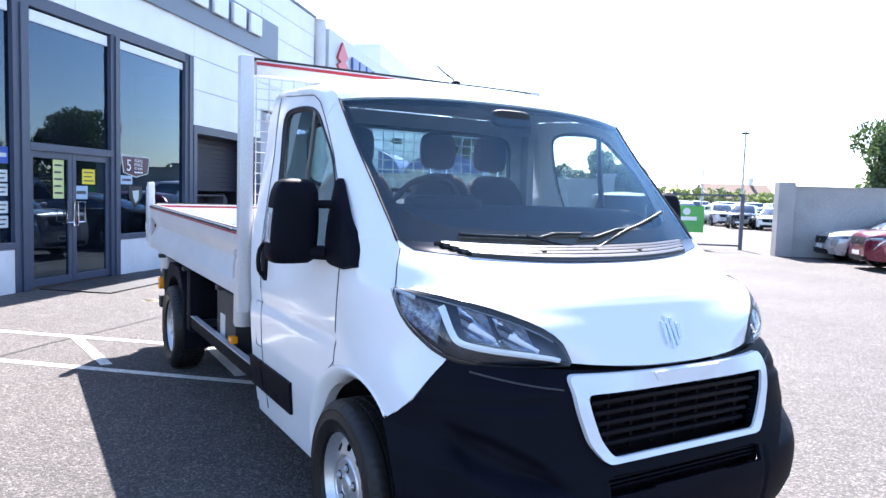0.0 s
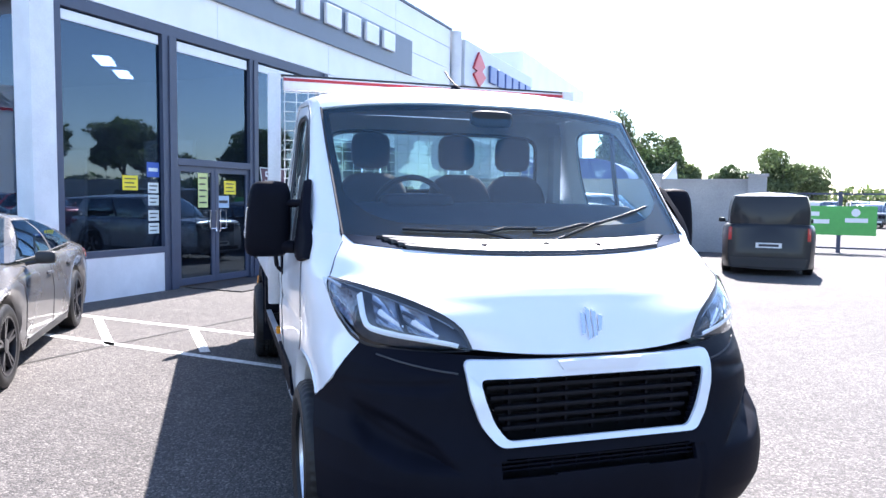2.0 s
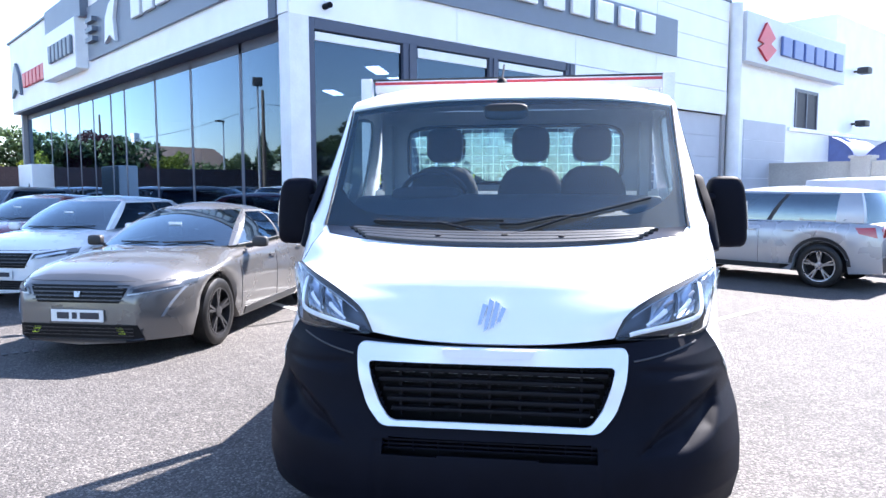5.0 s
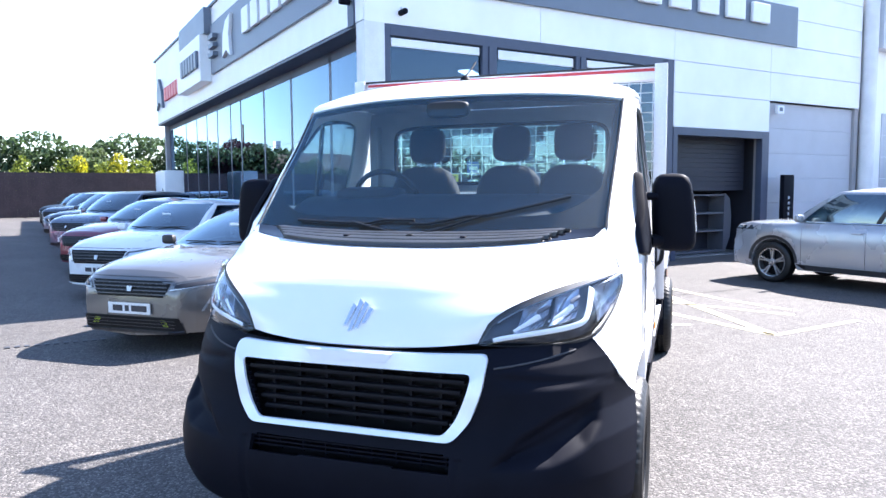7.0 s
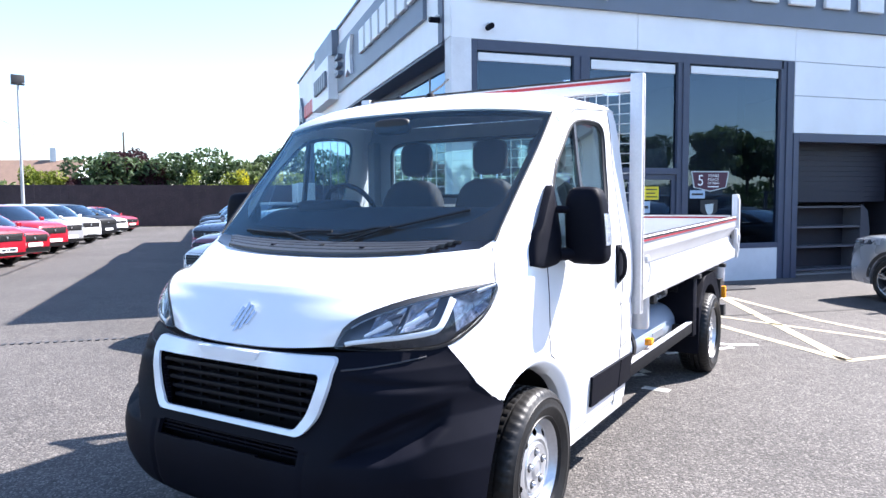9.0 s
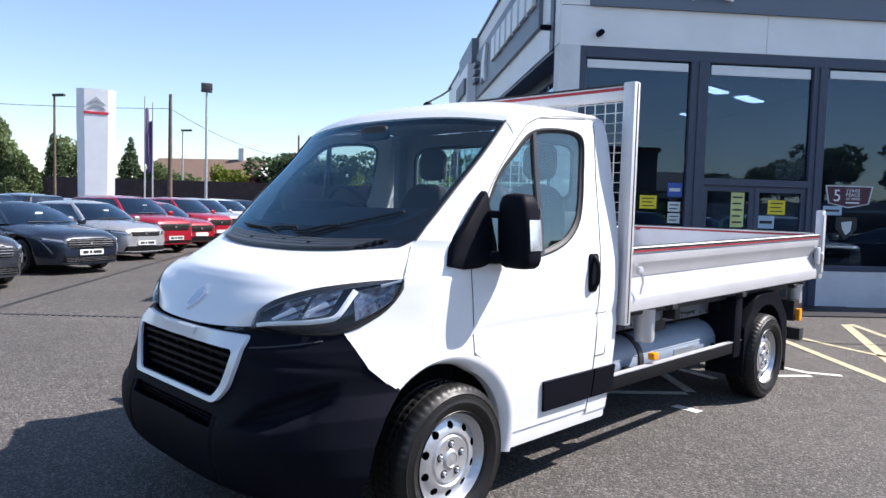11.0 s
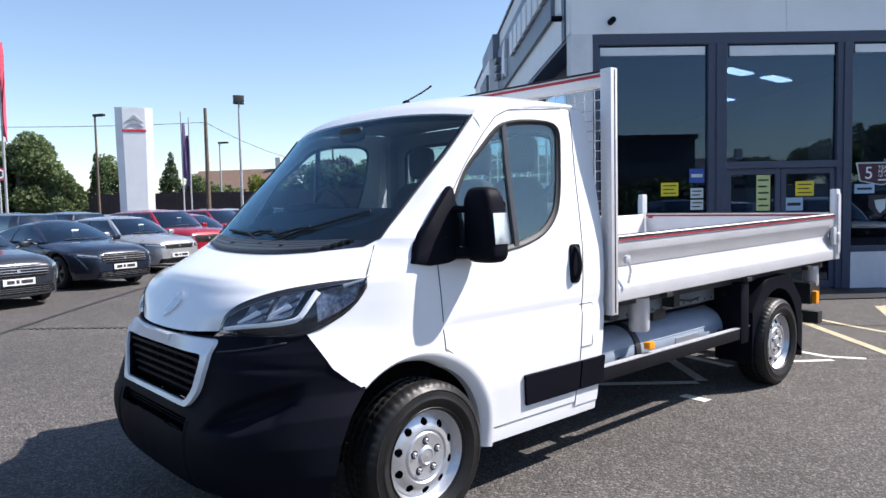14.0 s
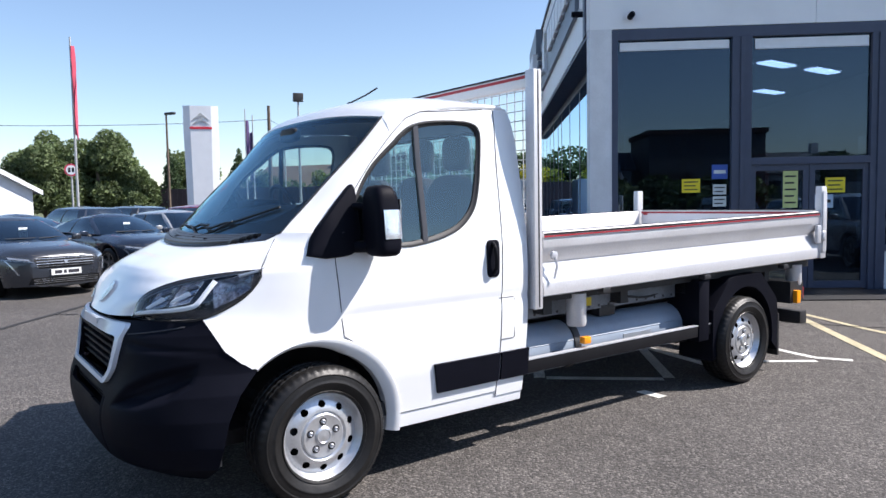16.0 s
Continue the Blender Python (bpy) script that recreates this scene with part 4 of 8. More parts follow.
WIN_F, WIN_R = ([(float(z), float(u)) for z, u in sorted(spl(w, 90).tolist())] for w in (WIN_F, WIN_R))
ZWIN = [1.335 + 0.727 * (0.5 - 0.5 * math.cos(math.pi * k / 44)) for k in range(45)]


def door_front(z):
    return -arch(z) if z < 0.862 else lerp(z, DOOR_F)


def wing_mid(z):
    """Where the wing's front part, over the arch, meets its rear part."""
    a, b = lerp(z, FEND_F), lerp(z, DOOR_F)
    k = lerp(0.887, FEND_F) / (lerp(0.887, FEND_F) - lerp(0.887, DOOR_F))
    return a + (b - a) * k


def mirrored(rows, s):
    return rows if s > 0 else [[(p[0], -p[1], p[2]) for p in r] for r in rows]


def outward(bm, s):
    bmesh.ops.recalc_face_normals(bm, faces=bm.faces)
    if sum(f.normal.y * f.calc_area() for f in bm.faces) * s < 0:
        bmesh.ops.reverse_faces(bm, faces=bm.faces)
    return bm


def side_part(name, rowsets, s, material, parent, label="", thick=0.014):
    bm = bmesh.new()
    for rows in rowsets:
        grid(bm, mirrored(rows, s))
    bmesh.ops.remove_doubles(bm, verts=bm.verts, dist=1e-4)
    return part(name, outward(bm, s), material, parent, label, thick=thick)


def line_on_side(uz, s, r, out=0.001, n=8):
    pts = spl(uz, n * (len(uz) - 1)) if len(uz) > 2 else np.array(uz)
    return [(u, s * (vside(u, z) + out), z) for u, z in pts]


DIVID = mat("window_divider", (0.045, 0.045, 0.052), 0.35, var=0.1, spec=0.5)
for s in (1, -1):
    za = [0.36 + 0.527 * math.sin(math.radians(a)) for a in np.linspace(52.6, 90, 14)]
    zr_ = [0.36 + 0.527 * math.sin(math.radians(a)) for a in np.linspace(107.7, 90, 8)]
    zu = list(np.linspace(0.887, 1.435, 28))
    side_part("front_wing", [side_rows(za, lambda z: lerp(z, FEND_F), lambda z: arch(z), 14), side_rows(zr_, lambda z: -arch(z), lambda z: -0.16, 8), side_rows(zu, lambda z: lerp(z, FEND_F), wing_mid, 14), side_rows(zu, wing_mid, lambda z: lerp(z, DOOR_F), 8)], s, WHITE, truck, TL)
    # arch lip
    bm = bmesh.new()
    rows = []
    for k in range(31):
        a = math.radians(52.4 + (188 - 52.4) * k / 30)
        w_ = 0.42 + 0.58 * min(1.0, max(0.0, (math.degrees(a) - 76) / 36))
        rows.append([(math.cos(a) * r, s * (vside(math.cos(a) * r, 0.36 + math.sin(a) * r) + o), 0.36 + math.sin(a) * r) for r, o in ((0.53, 0.001), (0.525, 0.007), (0.53 - 0.022 * w_, 0.007), (0.53 - 0.05 * w_, -0.004), (0.53 - 0.076 * w_, -0.030), (0.53 - 0.080 * w_, -0.075))])
    grid(bm, rows)
    part("wheel_arch_lip", outward(bm, s), WHITE, truck, thick=0.004)
    bm = bmesh.new()
    grid(bm, [[(math.cos(a) * 0.50, s * v, 0.36 + math.sin(a) * 0.50) for v in (0.70, 0.97)] for a in np.linspace(-0.1, math.pi + 0.1, 24)])
    part("wheel_arch_liner", bm, TRIM, truck, thick=0.01)
    # A pillar and cant rail
    d1 = [(lerp(z, DOOR_F), s * vside(lerp(z, DOOR_F), z), z) for z in (1.435, 1.55, 1.66, 1.77, 1.87, 1.96)]
    w1 = [(a, s * b, c) for a, b, c in spl([(0.11, 0.885, 1.432)] + WE[1:], 5)]
    A = [spl([w, (np.array(w) * 0.5 + np.array(d) * 0.5) + np.array((0.014 - 0.003 * k, s * (0.014 - 0.0012 * k), 0.006 - 0.0006 * k)), d], 8) for k, (w, d) in enumerate(zip(w1, d1))]
    A[0] = np.array([(u, s * vside(u, 1.435), 1.435) for u in np.linspace(0.11, -0.13, 9)])
    d2 = [(lerp(z, DOOR_F), s * vside(lerp(z, DOOR_F), z), z) for z in (1.96, 2.02, 2.06, 2.105, 2.12, 2.13, 2.148)] + [(-1.41, s * 0.93, 2.15)]
    w2 = [(a, s * b, c) for a, b, c in spl(RE, 7)]
    A2 = [spl([w, (np.array(w) * 0.5 + np.array(d) * 0.5) + np.array((0.0, s * 0.01, 0.006)), d], 8) for w, d in zip(w2, d2)]
    bm = bmesh.new()
    up = np.array([np.array(r) for r in A])
    fine = [spl([up[k][j] for k in range(len(up))], 20) for j in range(9)]
    grid(bm, [[fine[j][i] for j in range(9)] for i in range(21)])
    up = np.array([np.array(r) for r in A2])
    fine = [spl([up[k][j] for k in range(len(up))], 24) for j in range(9)]
    grid(bm, [[fine[j][i] for j in range(9)] for i in range(25)])
    part("screen_pillar", outward(bm, s), WHITE, truck, TL, thick=0.01)
    # door
    door_ = side_part("door", [side_rows(list(np.linspace(0.39, 1.335, 46)), door_front, lambda z: lerp(z, DOOR_R), 20), side_rows(ZWIN, lambda z: lerp(z, DOOR_F), lambda z: lerp(z, WIN_F), 4), side_rows(ZWIN, lambda z: lerp(z, WIN_R), lambda z: lerp(z, DOOR_R), 6), side_rows(list(np.linspace(2.062, 2.146, 7)), lambda z: lerp(z, DOOR_F), lambda z: lerp(z, DOOR_R), 12)], s, WHITE, truck, "white cab door with a dark window")
    zw = ZWIN[1:-1]
    g = side_part("quarter_pane", [side_rows(zw, lambda z: lerp(z, WIN_F), lambda z: min(lerp(z, WIN_F), max(-0.70, lerp(z, WIN_R))), 6, -0.012)], s, GLASS, door_, "small fixed front pane", 0)
    g.visible_shadow = False
    g = side_part("window_pane", [side_rows(zw, lambda z: min(-0.70, lerp(z, WIN_F)), lambda z: lerp(z, WIN_R), 8, -0.014)], s, GLASS, door_, "side window pane", 0)
    g.visible_shadow = False
    wl = [(lerp(z, WIN_F), z) for z in zw] + [(lerp(z, WIN_R), z) for z in reversed(zw)] + [(u, 1.335) for u in (-0.5, -0.35, -0.22)]
    # flat rubber seal round the glass, with a raised lip
    bm = bmesh.new()
    mid_ = (-0.75, 1.72)
    ring_ = []
    for u, z in wl:
        du, dz = mid_[0] - u, mid_[1] - z
        q_ = math.hypot(du, dz)
        du, dz = du / q_, dz / q_
        ring_.append([(u + du * a_, s * (vside(u + du * a_, z + dz * a_) + o_), z + dz * a_) for a_, o_ in ((-0.006, 0.001), (-0.003, 0.006), (0.006, 0.006), (0.010, 0.0), (0.026, -0.006), (0.028, -0.013))])
    grid(bm, ring_ + [ring_[0]])
    part("window_seal", outward(bm, s), TRIM, door_)
    bm = bmesh.new()
    grid(bm, [[(-0.708 + a_, s * (vside(-0.705, z) + o_), z) for a_, o_ in ((0.022, -0.012), (0.020, 0.001), (0.002, 0.003), (-0.014, 0.001), (-0.016, -0.012))] for z in np.linspace(1.345, 2.022, 20)])
    part("window_divider", outward(bm, s), DIVID, door_, "dark grey window divider")
    zz = list(np.linspace(0.40, 0.88, 12))
    part("door_gap", tube(bmesh.new(), [(lerp(z, DOOR_R), s * (vside(lerp(z, DOOR_R), z) + 0.0015), z) for z in np.linspace(0.37, 2.145, 24)], 0.0024, 5), SEAM, truck)
    part("door_gap", tube(bmesh.new(), [(door_front(z), s * (vside(door_front(z), z) + 0.0015), z) for z in zz + list(np.linspace(0.9, 2.146, 30))], 0.0024, 5), SEAM, truck)
    part("wing_gap", tube(bmesh.new(), [(0.25, s * (vside(0.25, 1.262) + 0.002), 1.262), (0.20, s * (vside(0.20, 1.335) + 0.002), 1.335), (0.145, s * (vside(0.145, 1.402) + 0.002), 1.402)], 0.004, 5), SEAM, truck)
    # rear cab corner, sill
    side_part("cab_corner", [side_rows(list(np.linspace(0.36, 2.16, 50)), lambda z: lerp(z, DOOR_R) - 0.004, lambda z: lerp(z, CAB_R), 6)], s, WHITE, truck, TL)
    side_part("sill", [side_rows([0.30, 0.32, 0.35, 0.385], lambda z: -0.48, lambda z: -1.455, 16, -0.006)], s, WHITE, truck, TL, 0.05)
    # rub strip, flap, handle
    for a, b in ((-0.745, -1.245), (-1.26, -1.488)):
        bm = bmesh.new()
        grid(bm, mirrored(side_rows([0.462, 0.468, 0.63, 0.638], lambda z: a - (0.03 * (0.64 - z) / 0.18 if a > -1 else 0), lambda z: b, 14, 0.016), s))
        part("rub_strip", outward(bm, s), BLACKP, truck, "black plastic rubbing strip", thick=0.02)
    part("flap_gap", tube(bmesh.new(), line_on_side([(-1.245, 0.98), (-1.365, 0.98)], s, 0) + line_on_side([(-1.372, 0.97), (-1.368, 0.73)], s, 0) + line_on_side([(-1.36, 0.72), (-1.255, 0.72)], s, 0), 0.0024, 5), SEAM, truck)
    hv = s * (vside(-1.195, 1.23))
    h = part("door_handle", blob(bmesh.new(), (-1.195, hv, 1.23), (0.05, 0.012, 0.115), 0.4, 0.4), BLACKP, door_, "black plastic door handle")
    part("handle_grip", tube(bmesh.new(), spl([(-1.188, hv + s * 0.006, 1.325), (-1.188, hv + s * 0.030, 1.30), (-1.190, hv + s * 0.042, 1.24), (-1.194, hv + s * 0.034, 1.17), (-1.196, hv + s * 0.006, 1.14)], 16), 0.013, 10), GRILLEB, h)
    # mirror
    tri = spl([(0.034, 1.316), (-0.005, 1.42), (-0.095, 1.53), (-0.17, 1.61), (-0.238, 1.678), (-0.262, 1.665), (-0.270, 1.55), (-0.272, 1.42), (-0.240, 1.335), (-0.19, 1.306), (-0.06, 1.298)], 44)
    bm = bmesh.new()
    cu_, cz_ = -0.16, 1.43
    rows_ = [[(cu_ + (u - cu_) * k_, s * (vside(cu_ + (u - cu_) * k_, cz_ + (z - cz_) * k_) + o_), cz_ + (z - cz_) * k_) for u, z in tri] for k_, o_ in ((1.0, -0.01), (1.0, 0.012), (0.96, 0.026), (0.86, 0.030), (0.5, 0.034), (0.02, 0.036))]
    grid(bm, rows_, close=True)
    part("mirror_base", outward(bm, s), BLACKP, truck, "black plastic mirror mount")
    HEADZ = [(1.300, 0.022, 0.04), (1.304, 0.05, 0.078), (1.318, 0.066, 0.097), (1.345, 0.074, 0.107), (1.42, 0.077, 0.110), (1.50, 0.076, 0.108), (1.58, 0.073, 0.103), (1.63, 0.068, 0.096), (1.655, 0.058, 0.084), (1.670, 0.040, 0.062), (1.675, 0.012, 0.02)]

    HV = 1.158 if s > 0 else 1.18

    def head_at(z, a, out=0.0):
        """Point of the mirror head's skin at height z, angle a (0: forward, 90: outward)."""
        hu, hv = lerp(z, [(r[0], r[1]) for r in HEADZ]) + out, lerp(z, [(r[0], r[2]) for r in HEADZ]) + out
        c_, n_ = math.cos(a), math.sin(a)
        return (-0.335 + hu * math.copysign(abs(c_) ** 0.5, c_) + 0.02 * (z - 1.5), s * (HV - 0.05 * (z - 1.5) + (hv - (0.008 if s > 0 else 0))  * math.copysign(abs(n_) ** 0.5, n_)), z)
    bm = grid(bmesh.new(), [[head_at(z, 2 * math.pi * k / 40) for k in range(40)] for z in [p_[0] for p_ in HEADZ[:4]] + list(np.linspace(1.37, 1.62, 12)) + [p_[0] for p_ in HEADZ[8:]]], close=True)
    mi = part("mirror", outward(bm, s), BLACKP, truck, "large black door mirror")
    for pts_, r_ in (([(-0.235, 1.02, 1.568), (-0.265, 1.06, 1.566), (-0.30, 1.12, 1.563)], 0.019), ([(-0.235, 1.05, 1.352), (-0.27, 1.08, 1.352), (-0.31, 1.13, 1.354)], 0.032)):
        bm = tube(bmesh.new(), [(u, s * v, z) for u, v, z in spl(pts_, 8)], r_, 12)
        part("mirror_arm", bm, BLACKP, mi)
    bm = grid(bmesh.new(), [[head_at(z, math.radians(a), 0.004) for a in np.linspace(74, 150, 14)] for z in np.linspace(1.395, 1.545, 9)])
    part("mirror_lamp", outward(bm, s), LAMPC, mi, "clear mirror indicator lens", thick=0.004)
    part("mirror_glass", boxes((-0.417, -0.408, s * HV - 0.072, s * HV + 0.072, 1.365, 1.60), bevel=0.002), CHROME, mi, smooth=False)
    # headlamp
    up_ = spl([(0.757, 0.490, 1.026), (0.737, 0.535, 1.104), (0.685, 0.62, 1.160), (0.59, 0.735, 1.206), (0.485, 0.825, 1.232), (0.375, 0.898, 1.249), (0.29, 0.945, 1.258), (0.25, 0.965, 1.262)], 24)
    lo_ = spl([(0.757, 0.50, 1.018), (0.705, 0.64, 1.012), (0.61, 0.79, 1.016), (0.525, 0.885, 1.035), (0.41, 0.926, 1.082), (0.322, 0.956, 1.140), (0.258, 0.972, 1.215), (0.25, 0.968, 1.256)], 24)

    def lamp_rows(ins, a0=0.0, a1=1.0, b0=0.0, b1=1.0, n=10, k=16, lean=0.0):
        rows = []
        for j in range(n + 1):
            f = b0 + (b1 - b0) * j / n
            row = []
            for i in range(k + 1):
                g_ = min(1.0, a0 + (a1 - a0) * i / k + lean * (f - b0)) * 24
                i0 = min(int(g_), 23)
                p = lo_[i0] + (lo_[i0 + 1] - lo_[i0]) * (g_ - i0)
                r = up_[i0] + (up_[i0 + 1] - up_[i0]) * (g_ - i0)
                q_ = p + (r - p) * f + np.array((0.02, 0.03, 0.0)) * math.sin(math.pi * f) * 0.8
                q_ = q_ + np.array((-0.8, -0.6, 0)) * ins
                row.append((q_[0], s * q_[1], q_[2]))
            rows.append(row)
        return rows

    def lamp_piece(nm, mt, par, ins, label="", th=0.004, **kw):
        bm = grid(bmesh.new(), lamp_rows(ins, **kw))
        bmesh.ops.recalc_face_normals(bm, faces=bm.faces)
        if sum((f.normal.x + s * f.normal.y) * f.calc_area() for f in bm.faces) < 0:
            bmesh.ops.reverse_faces(bm, faces=bm.faces)
        return part(nm, bm, mt, par, label, thick=th)

    part("bumper_seam", tube(bmesh.new(), [(ubump(s * v, z) + 0.001, s * v, z) for v, z in spl([(0.56, 0.945), (0.64, 0.955), (0.72, 0.968), (0.78, 0.98), (0.83, 0.992)], 20)], 0.004, 5), SEAM, truck)
    hl = lamp_piece("headlamp", LAMPD, truck, 0.05, "clear headlamp with silver reflectors and white light guide")
    lens = lamp_piece("lens", LENS, hl, -0.006, "", 0)
    lens.visible_shadow = False

    def lamp_at(a, f, ins):
        g_ = min(1.0, max(0.0, a)) * 24
        i0 = min(int(g_), 23)
        p, r = lo_[i0] + (lo_[i0 + 1] - lo_[i0]) * (g_ - i0), up_[i0] + (up_[i0 + 1] - up_[i0]) * (g_ - i0)
        q_ = p + (r - p) * f + np.array((0.02, 0.03, 0.0)) * math.sin(math.pi * f) * 0.8 + np.array((-0.8, -0.6, 0)) * ins
        return Vector((q_[0], s * q_[1], q_[2]))

    def lamp_strip(nm, mt, par, path, w0, w1, ins, n=24, label="", bulge=0.004):
        """A band along a path in lamp coordinates, rounded across."""
        pts = [lamp_at(a, f, ins) for a, f in spl(path, n)]
        out_ = Vector((0.8, 0.6 * s, 0)).normalized()
        rows = []
        for i, p in enumerate(pts):
            d = (pts[min(i + 1, n)] - pts[max(i - 1, 0)]).normalized()
            c_ = d.cross(out_).normalized() * (w0 + (w1 - w0) * i / n) / 2
            rows.append([p + c_ * k_ + out_ * bulge * (1 - k_ * k_) for k_ in (-1, -0.6, 0, 0.6, 1)])
        bm = grid(bmesh.new(), rows)
        bmesh.ops.recalc_face_normals(bm, faces=bm.faces)
        if sum(f.normal.dot(out_) for f in bm.faces) < 0:
            bmesh.ops.reverse_faces(bm, faces=bm.faces)
        return part(nm, bm, mt, par, label, thick=0.004)

    lamp_strip("light_guide", LAMPW, hl, [(0.055, 0.58), (0.14, 0.45), (0.22, 0.40), (0.30, 0.36), (0.38, 0.335), (0.435, 0.345), (0.480, 0.44), (0.535, 0.60), (0.605, 0.82)], 0.018, 0.028, 0.004, 48, "white L-shaped light guide")

    def bowl(a0, a1, b0, b1, lean, deep):
        rows = []
        for j in range(11):
            f = j / 10
            row = []
            for i in range(15):
                g_ = i / 14
                a = a0 + (a1 - a0) * g_ + lean * f
                row.append(lamp_at(a, b0 + (b1 - b0) * f, 0.012 + deep * (math.sin(math.pi * g_) * math.sin(math.pi * f)) ** 0.7))
            rows.append(row)
        bm = grid(bmesh.new(), rows)
        bmesh.ops.recalc_face_normals(bm, faces=bm.faces)
        if sum(f.normal.x * f.calc_area() for f in bm.faces) < 0:
            bmesh.ops.reverse_faces(bm, faces=bm.faces)
        return bm
    for a0_, a1_, b0_, ln_ in ((0.155, 0.275, 0.50, 0.135), (0.295, 0.415, 0.46, 0.135)):
        bw_ = part("reflector", bowl(a0_, a1_, b0_, 0.89, ln_, 0.035), LAMPB, hl, "silver reflector bowl", thick=0.003)
        lamp_strip("blade", LAMPW, bw_, [(a0_ + 0.015, b0_ + 0.09), (a0_ + 0.085, b0_ + 0.15), (a0_ + 0.155, b0_ + 0.21)], 0.010, 0.026, 0.008, 10)
        lamp_strip("bulb_shield", LAMPD, bw_, [(a0_ + 0.155, b0_ + 0.27), (a0_ + 0.185, b0_ + 0.29), (a0_ + 0.215, b0_ + 0.30)], 0.020, 0.016, 0.004, 8, bulge=0.008)
        lamp_strip("baffle", LAMPD, bw_, [(a0_ + 0.075, b0_ + 0.06), (a0_ + 0.13, b0_ + 0.11), (a0_ + 0.175, b0_ + 0.15)], 0.006, 0.012, 0.010, 8)
    lamp_strip("bowl_rim", LAMPD, hl, [(0.285, 0.46), (0.35, 0.65), (0.42, 0.89)], 0.008, 0.010, 0.004, 12)
    part("indicator_bowl", bowl(0.50, 0.76, 0.13, 0.80, 0.09, 0.03), LAMPI, hl, "grey mottled indicator bowl", thick=0.003)
    lamp_strip("tip_reflector", SILVER, hl, [(0.74, 0.80), (0.84, 0.80), (0.93, 0.78)], 0.016, 0.010, 0.004, 10)
    lamp_strip("brow", SILVER, hl, [(0.16, 0.91), (0.35, 0.92), (0.55, 0.92), (0.72, 0.91)], 0.006, 0.006, 0.006, 20)
    lamp_piece("lamp_rim", TRIM, hl, -0.003, a0=0.0, a1=1.0, b0=0.945, b1=1.04, n=2)
    lamp_piece("lamp_rim", TRIM, hl, -0.003, a0=0.0, a1=1.0, b0=-0.04, b1=0.025, n=2)
    # wiper arms lie on the glass
for a, b in ((-0.62, 0.02), (0.0, 0.72)):
    pts = []
    for k in range(9):
        v = a + (b - a) * k / 8
        t = abs(v) / 0.89
        f = (0.06 + 0.02 * k / 8) if a < -0.1 else 0.05 + 0.17 * (k / 8) ** 1.2
        c, e = spl(WC, 40)[int(f * 40)], spl(WE, 40)[int(f * 40)]
        pts.append((c[0] + (e[0] - c[0]) * t ** 2.4 + 0.008, v, c[1] + (e[2] - c[1]) * t ** 2.2 + 0.010))
    wp = part("wiper", tube(bmesh.new(), pts, 0.0075, 6), TRIM, truck, "black wiper resting on the windscreen")
    sg = 1 if a < -0.1 else -1
    piv = Vector((0.285, (a + b) / 2 + sg * 0.33, 1.392))
    mid = Vector(pts[4]) + Vector((0.004, 0, 0.006))
    part("wiper_arm", tube(bmesh.new(), [piv, piv + (mid - piv) * 0.45 + Vector((-0.012, 0, -0.004)), mid], 0.0065, 6), TRIM, wp)
    part("wiper_pivot", blob(bmesh.new(), piv, (0.018, 0.018, 0.012)), TRIM, wp)

# cab back, floor, inside
bm = bmesh.new()
box(bm, -1.47, -1.44, -0.99, 0.99, 0.40, 1.60)
part("cab_back", bm, WHITE, truck, "white rear wall of the cab", smooth=False)
bm = bmesh.new()
rim_in, rim_out = [], []
for k in range(72):
    a = 2 * math.pi * k / 72
    c_, n_ = math.copysign(abs(math.cos(a)) ** 0.28, math.cos(a)), math.copysign(abs(math.sin(a)) ** 0.28, math.sin(a))
    rim_in.append((c_ * 0.735, 1.842 + n_ * 0.195))
    q_ = max(abs(c_) ** 14, abs(n_) ** 14, 1e-6) ** (1 / 14)
    rim_out.append((c_ / q_ * 0.93, 1.865 + n_ / q_ * 0.275))
grid(bm, [[(u, v, z) for v, z in r] for u, r in ((-1.41, rim_out), (-1.41, rim_in), (-1.38, rim_in), (-1.38, rim_out))], close=True)
bmesh.ops.recalc_face_normals(bm, faces=bm.faces)
part("cab_back_frame", bm, LINER, truck, "pale frame round the rear window", smooth=False)
part("rear_window_seal", tube(bmesh.new(), [(-1.382, v, z) for v, z in rim_in], 0.014, 6, closed=True), TRIM, truck)
rw = part("rear_pane", boxes((-1.40, -1.394, -0.75, 0.75, 1.64, 2.045)), GLASS, truck, "rear window of the cab", smooth=False)
rw.visible_shadow = False
part("cab_floor", boxes((-1.44, 0.15, -0.97, 0.97, 0.38, 0.46)), DARKIN, truck, smooth=False)
bm = bmesh.new()
grid(bm, [[(u - 0.05 * (abs(v) / 0.82) ** 3, v, z - 0.012 * (abs(v) / 0.82) ** 4) for v in np.linspace(-0.82, 0.82, 33)] for u, z in spl([(0.09, 0.5), (0.11, 1.10), (0.13, 1.395), (0.06, 1.44), (-0.08, 1.52), (-0.22, 1.572), (-0.32, 1.578), (-0.385, 1.54), (-0.40, 1.42), (-0.36, 1.20), (-0.22, 0.95), (-0.18, 0.5)], 44)])
bmesh.ops.recalc_face_normals(bm, faces=bm.faces)
dash = part("dashboard", bm, DARKIN, truck, "dark grey moulded dashboard")
part("binnacle", blob(bmesh.new(), (-0.30, -0.43, 1.578), (0.11, 0.19, 0.045)), DARKIN, dash)
st_ = part("steering_wheel", bmesh.new(), DARKIN, truck, "dark steering wheel on the right-hand side")
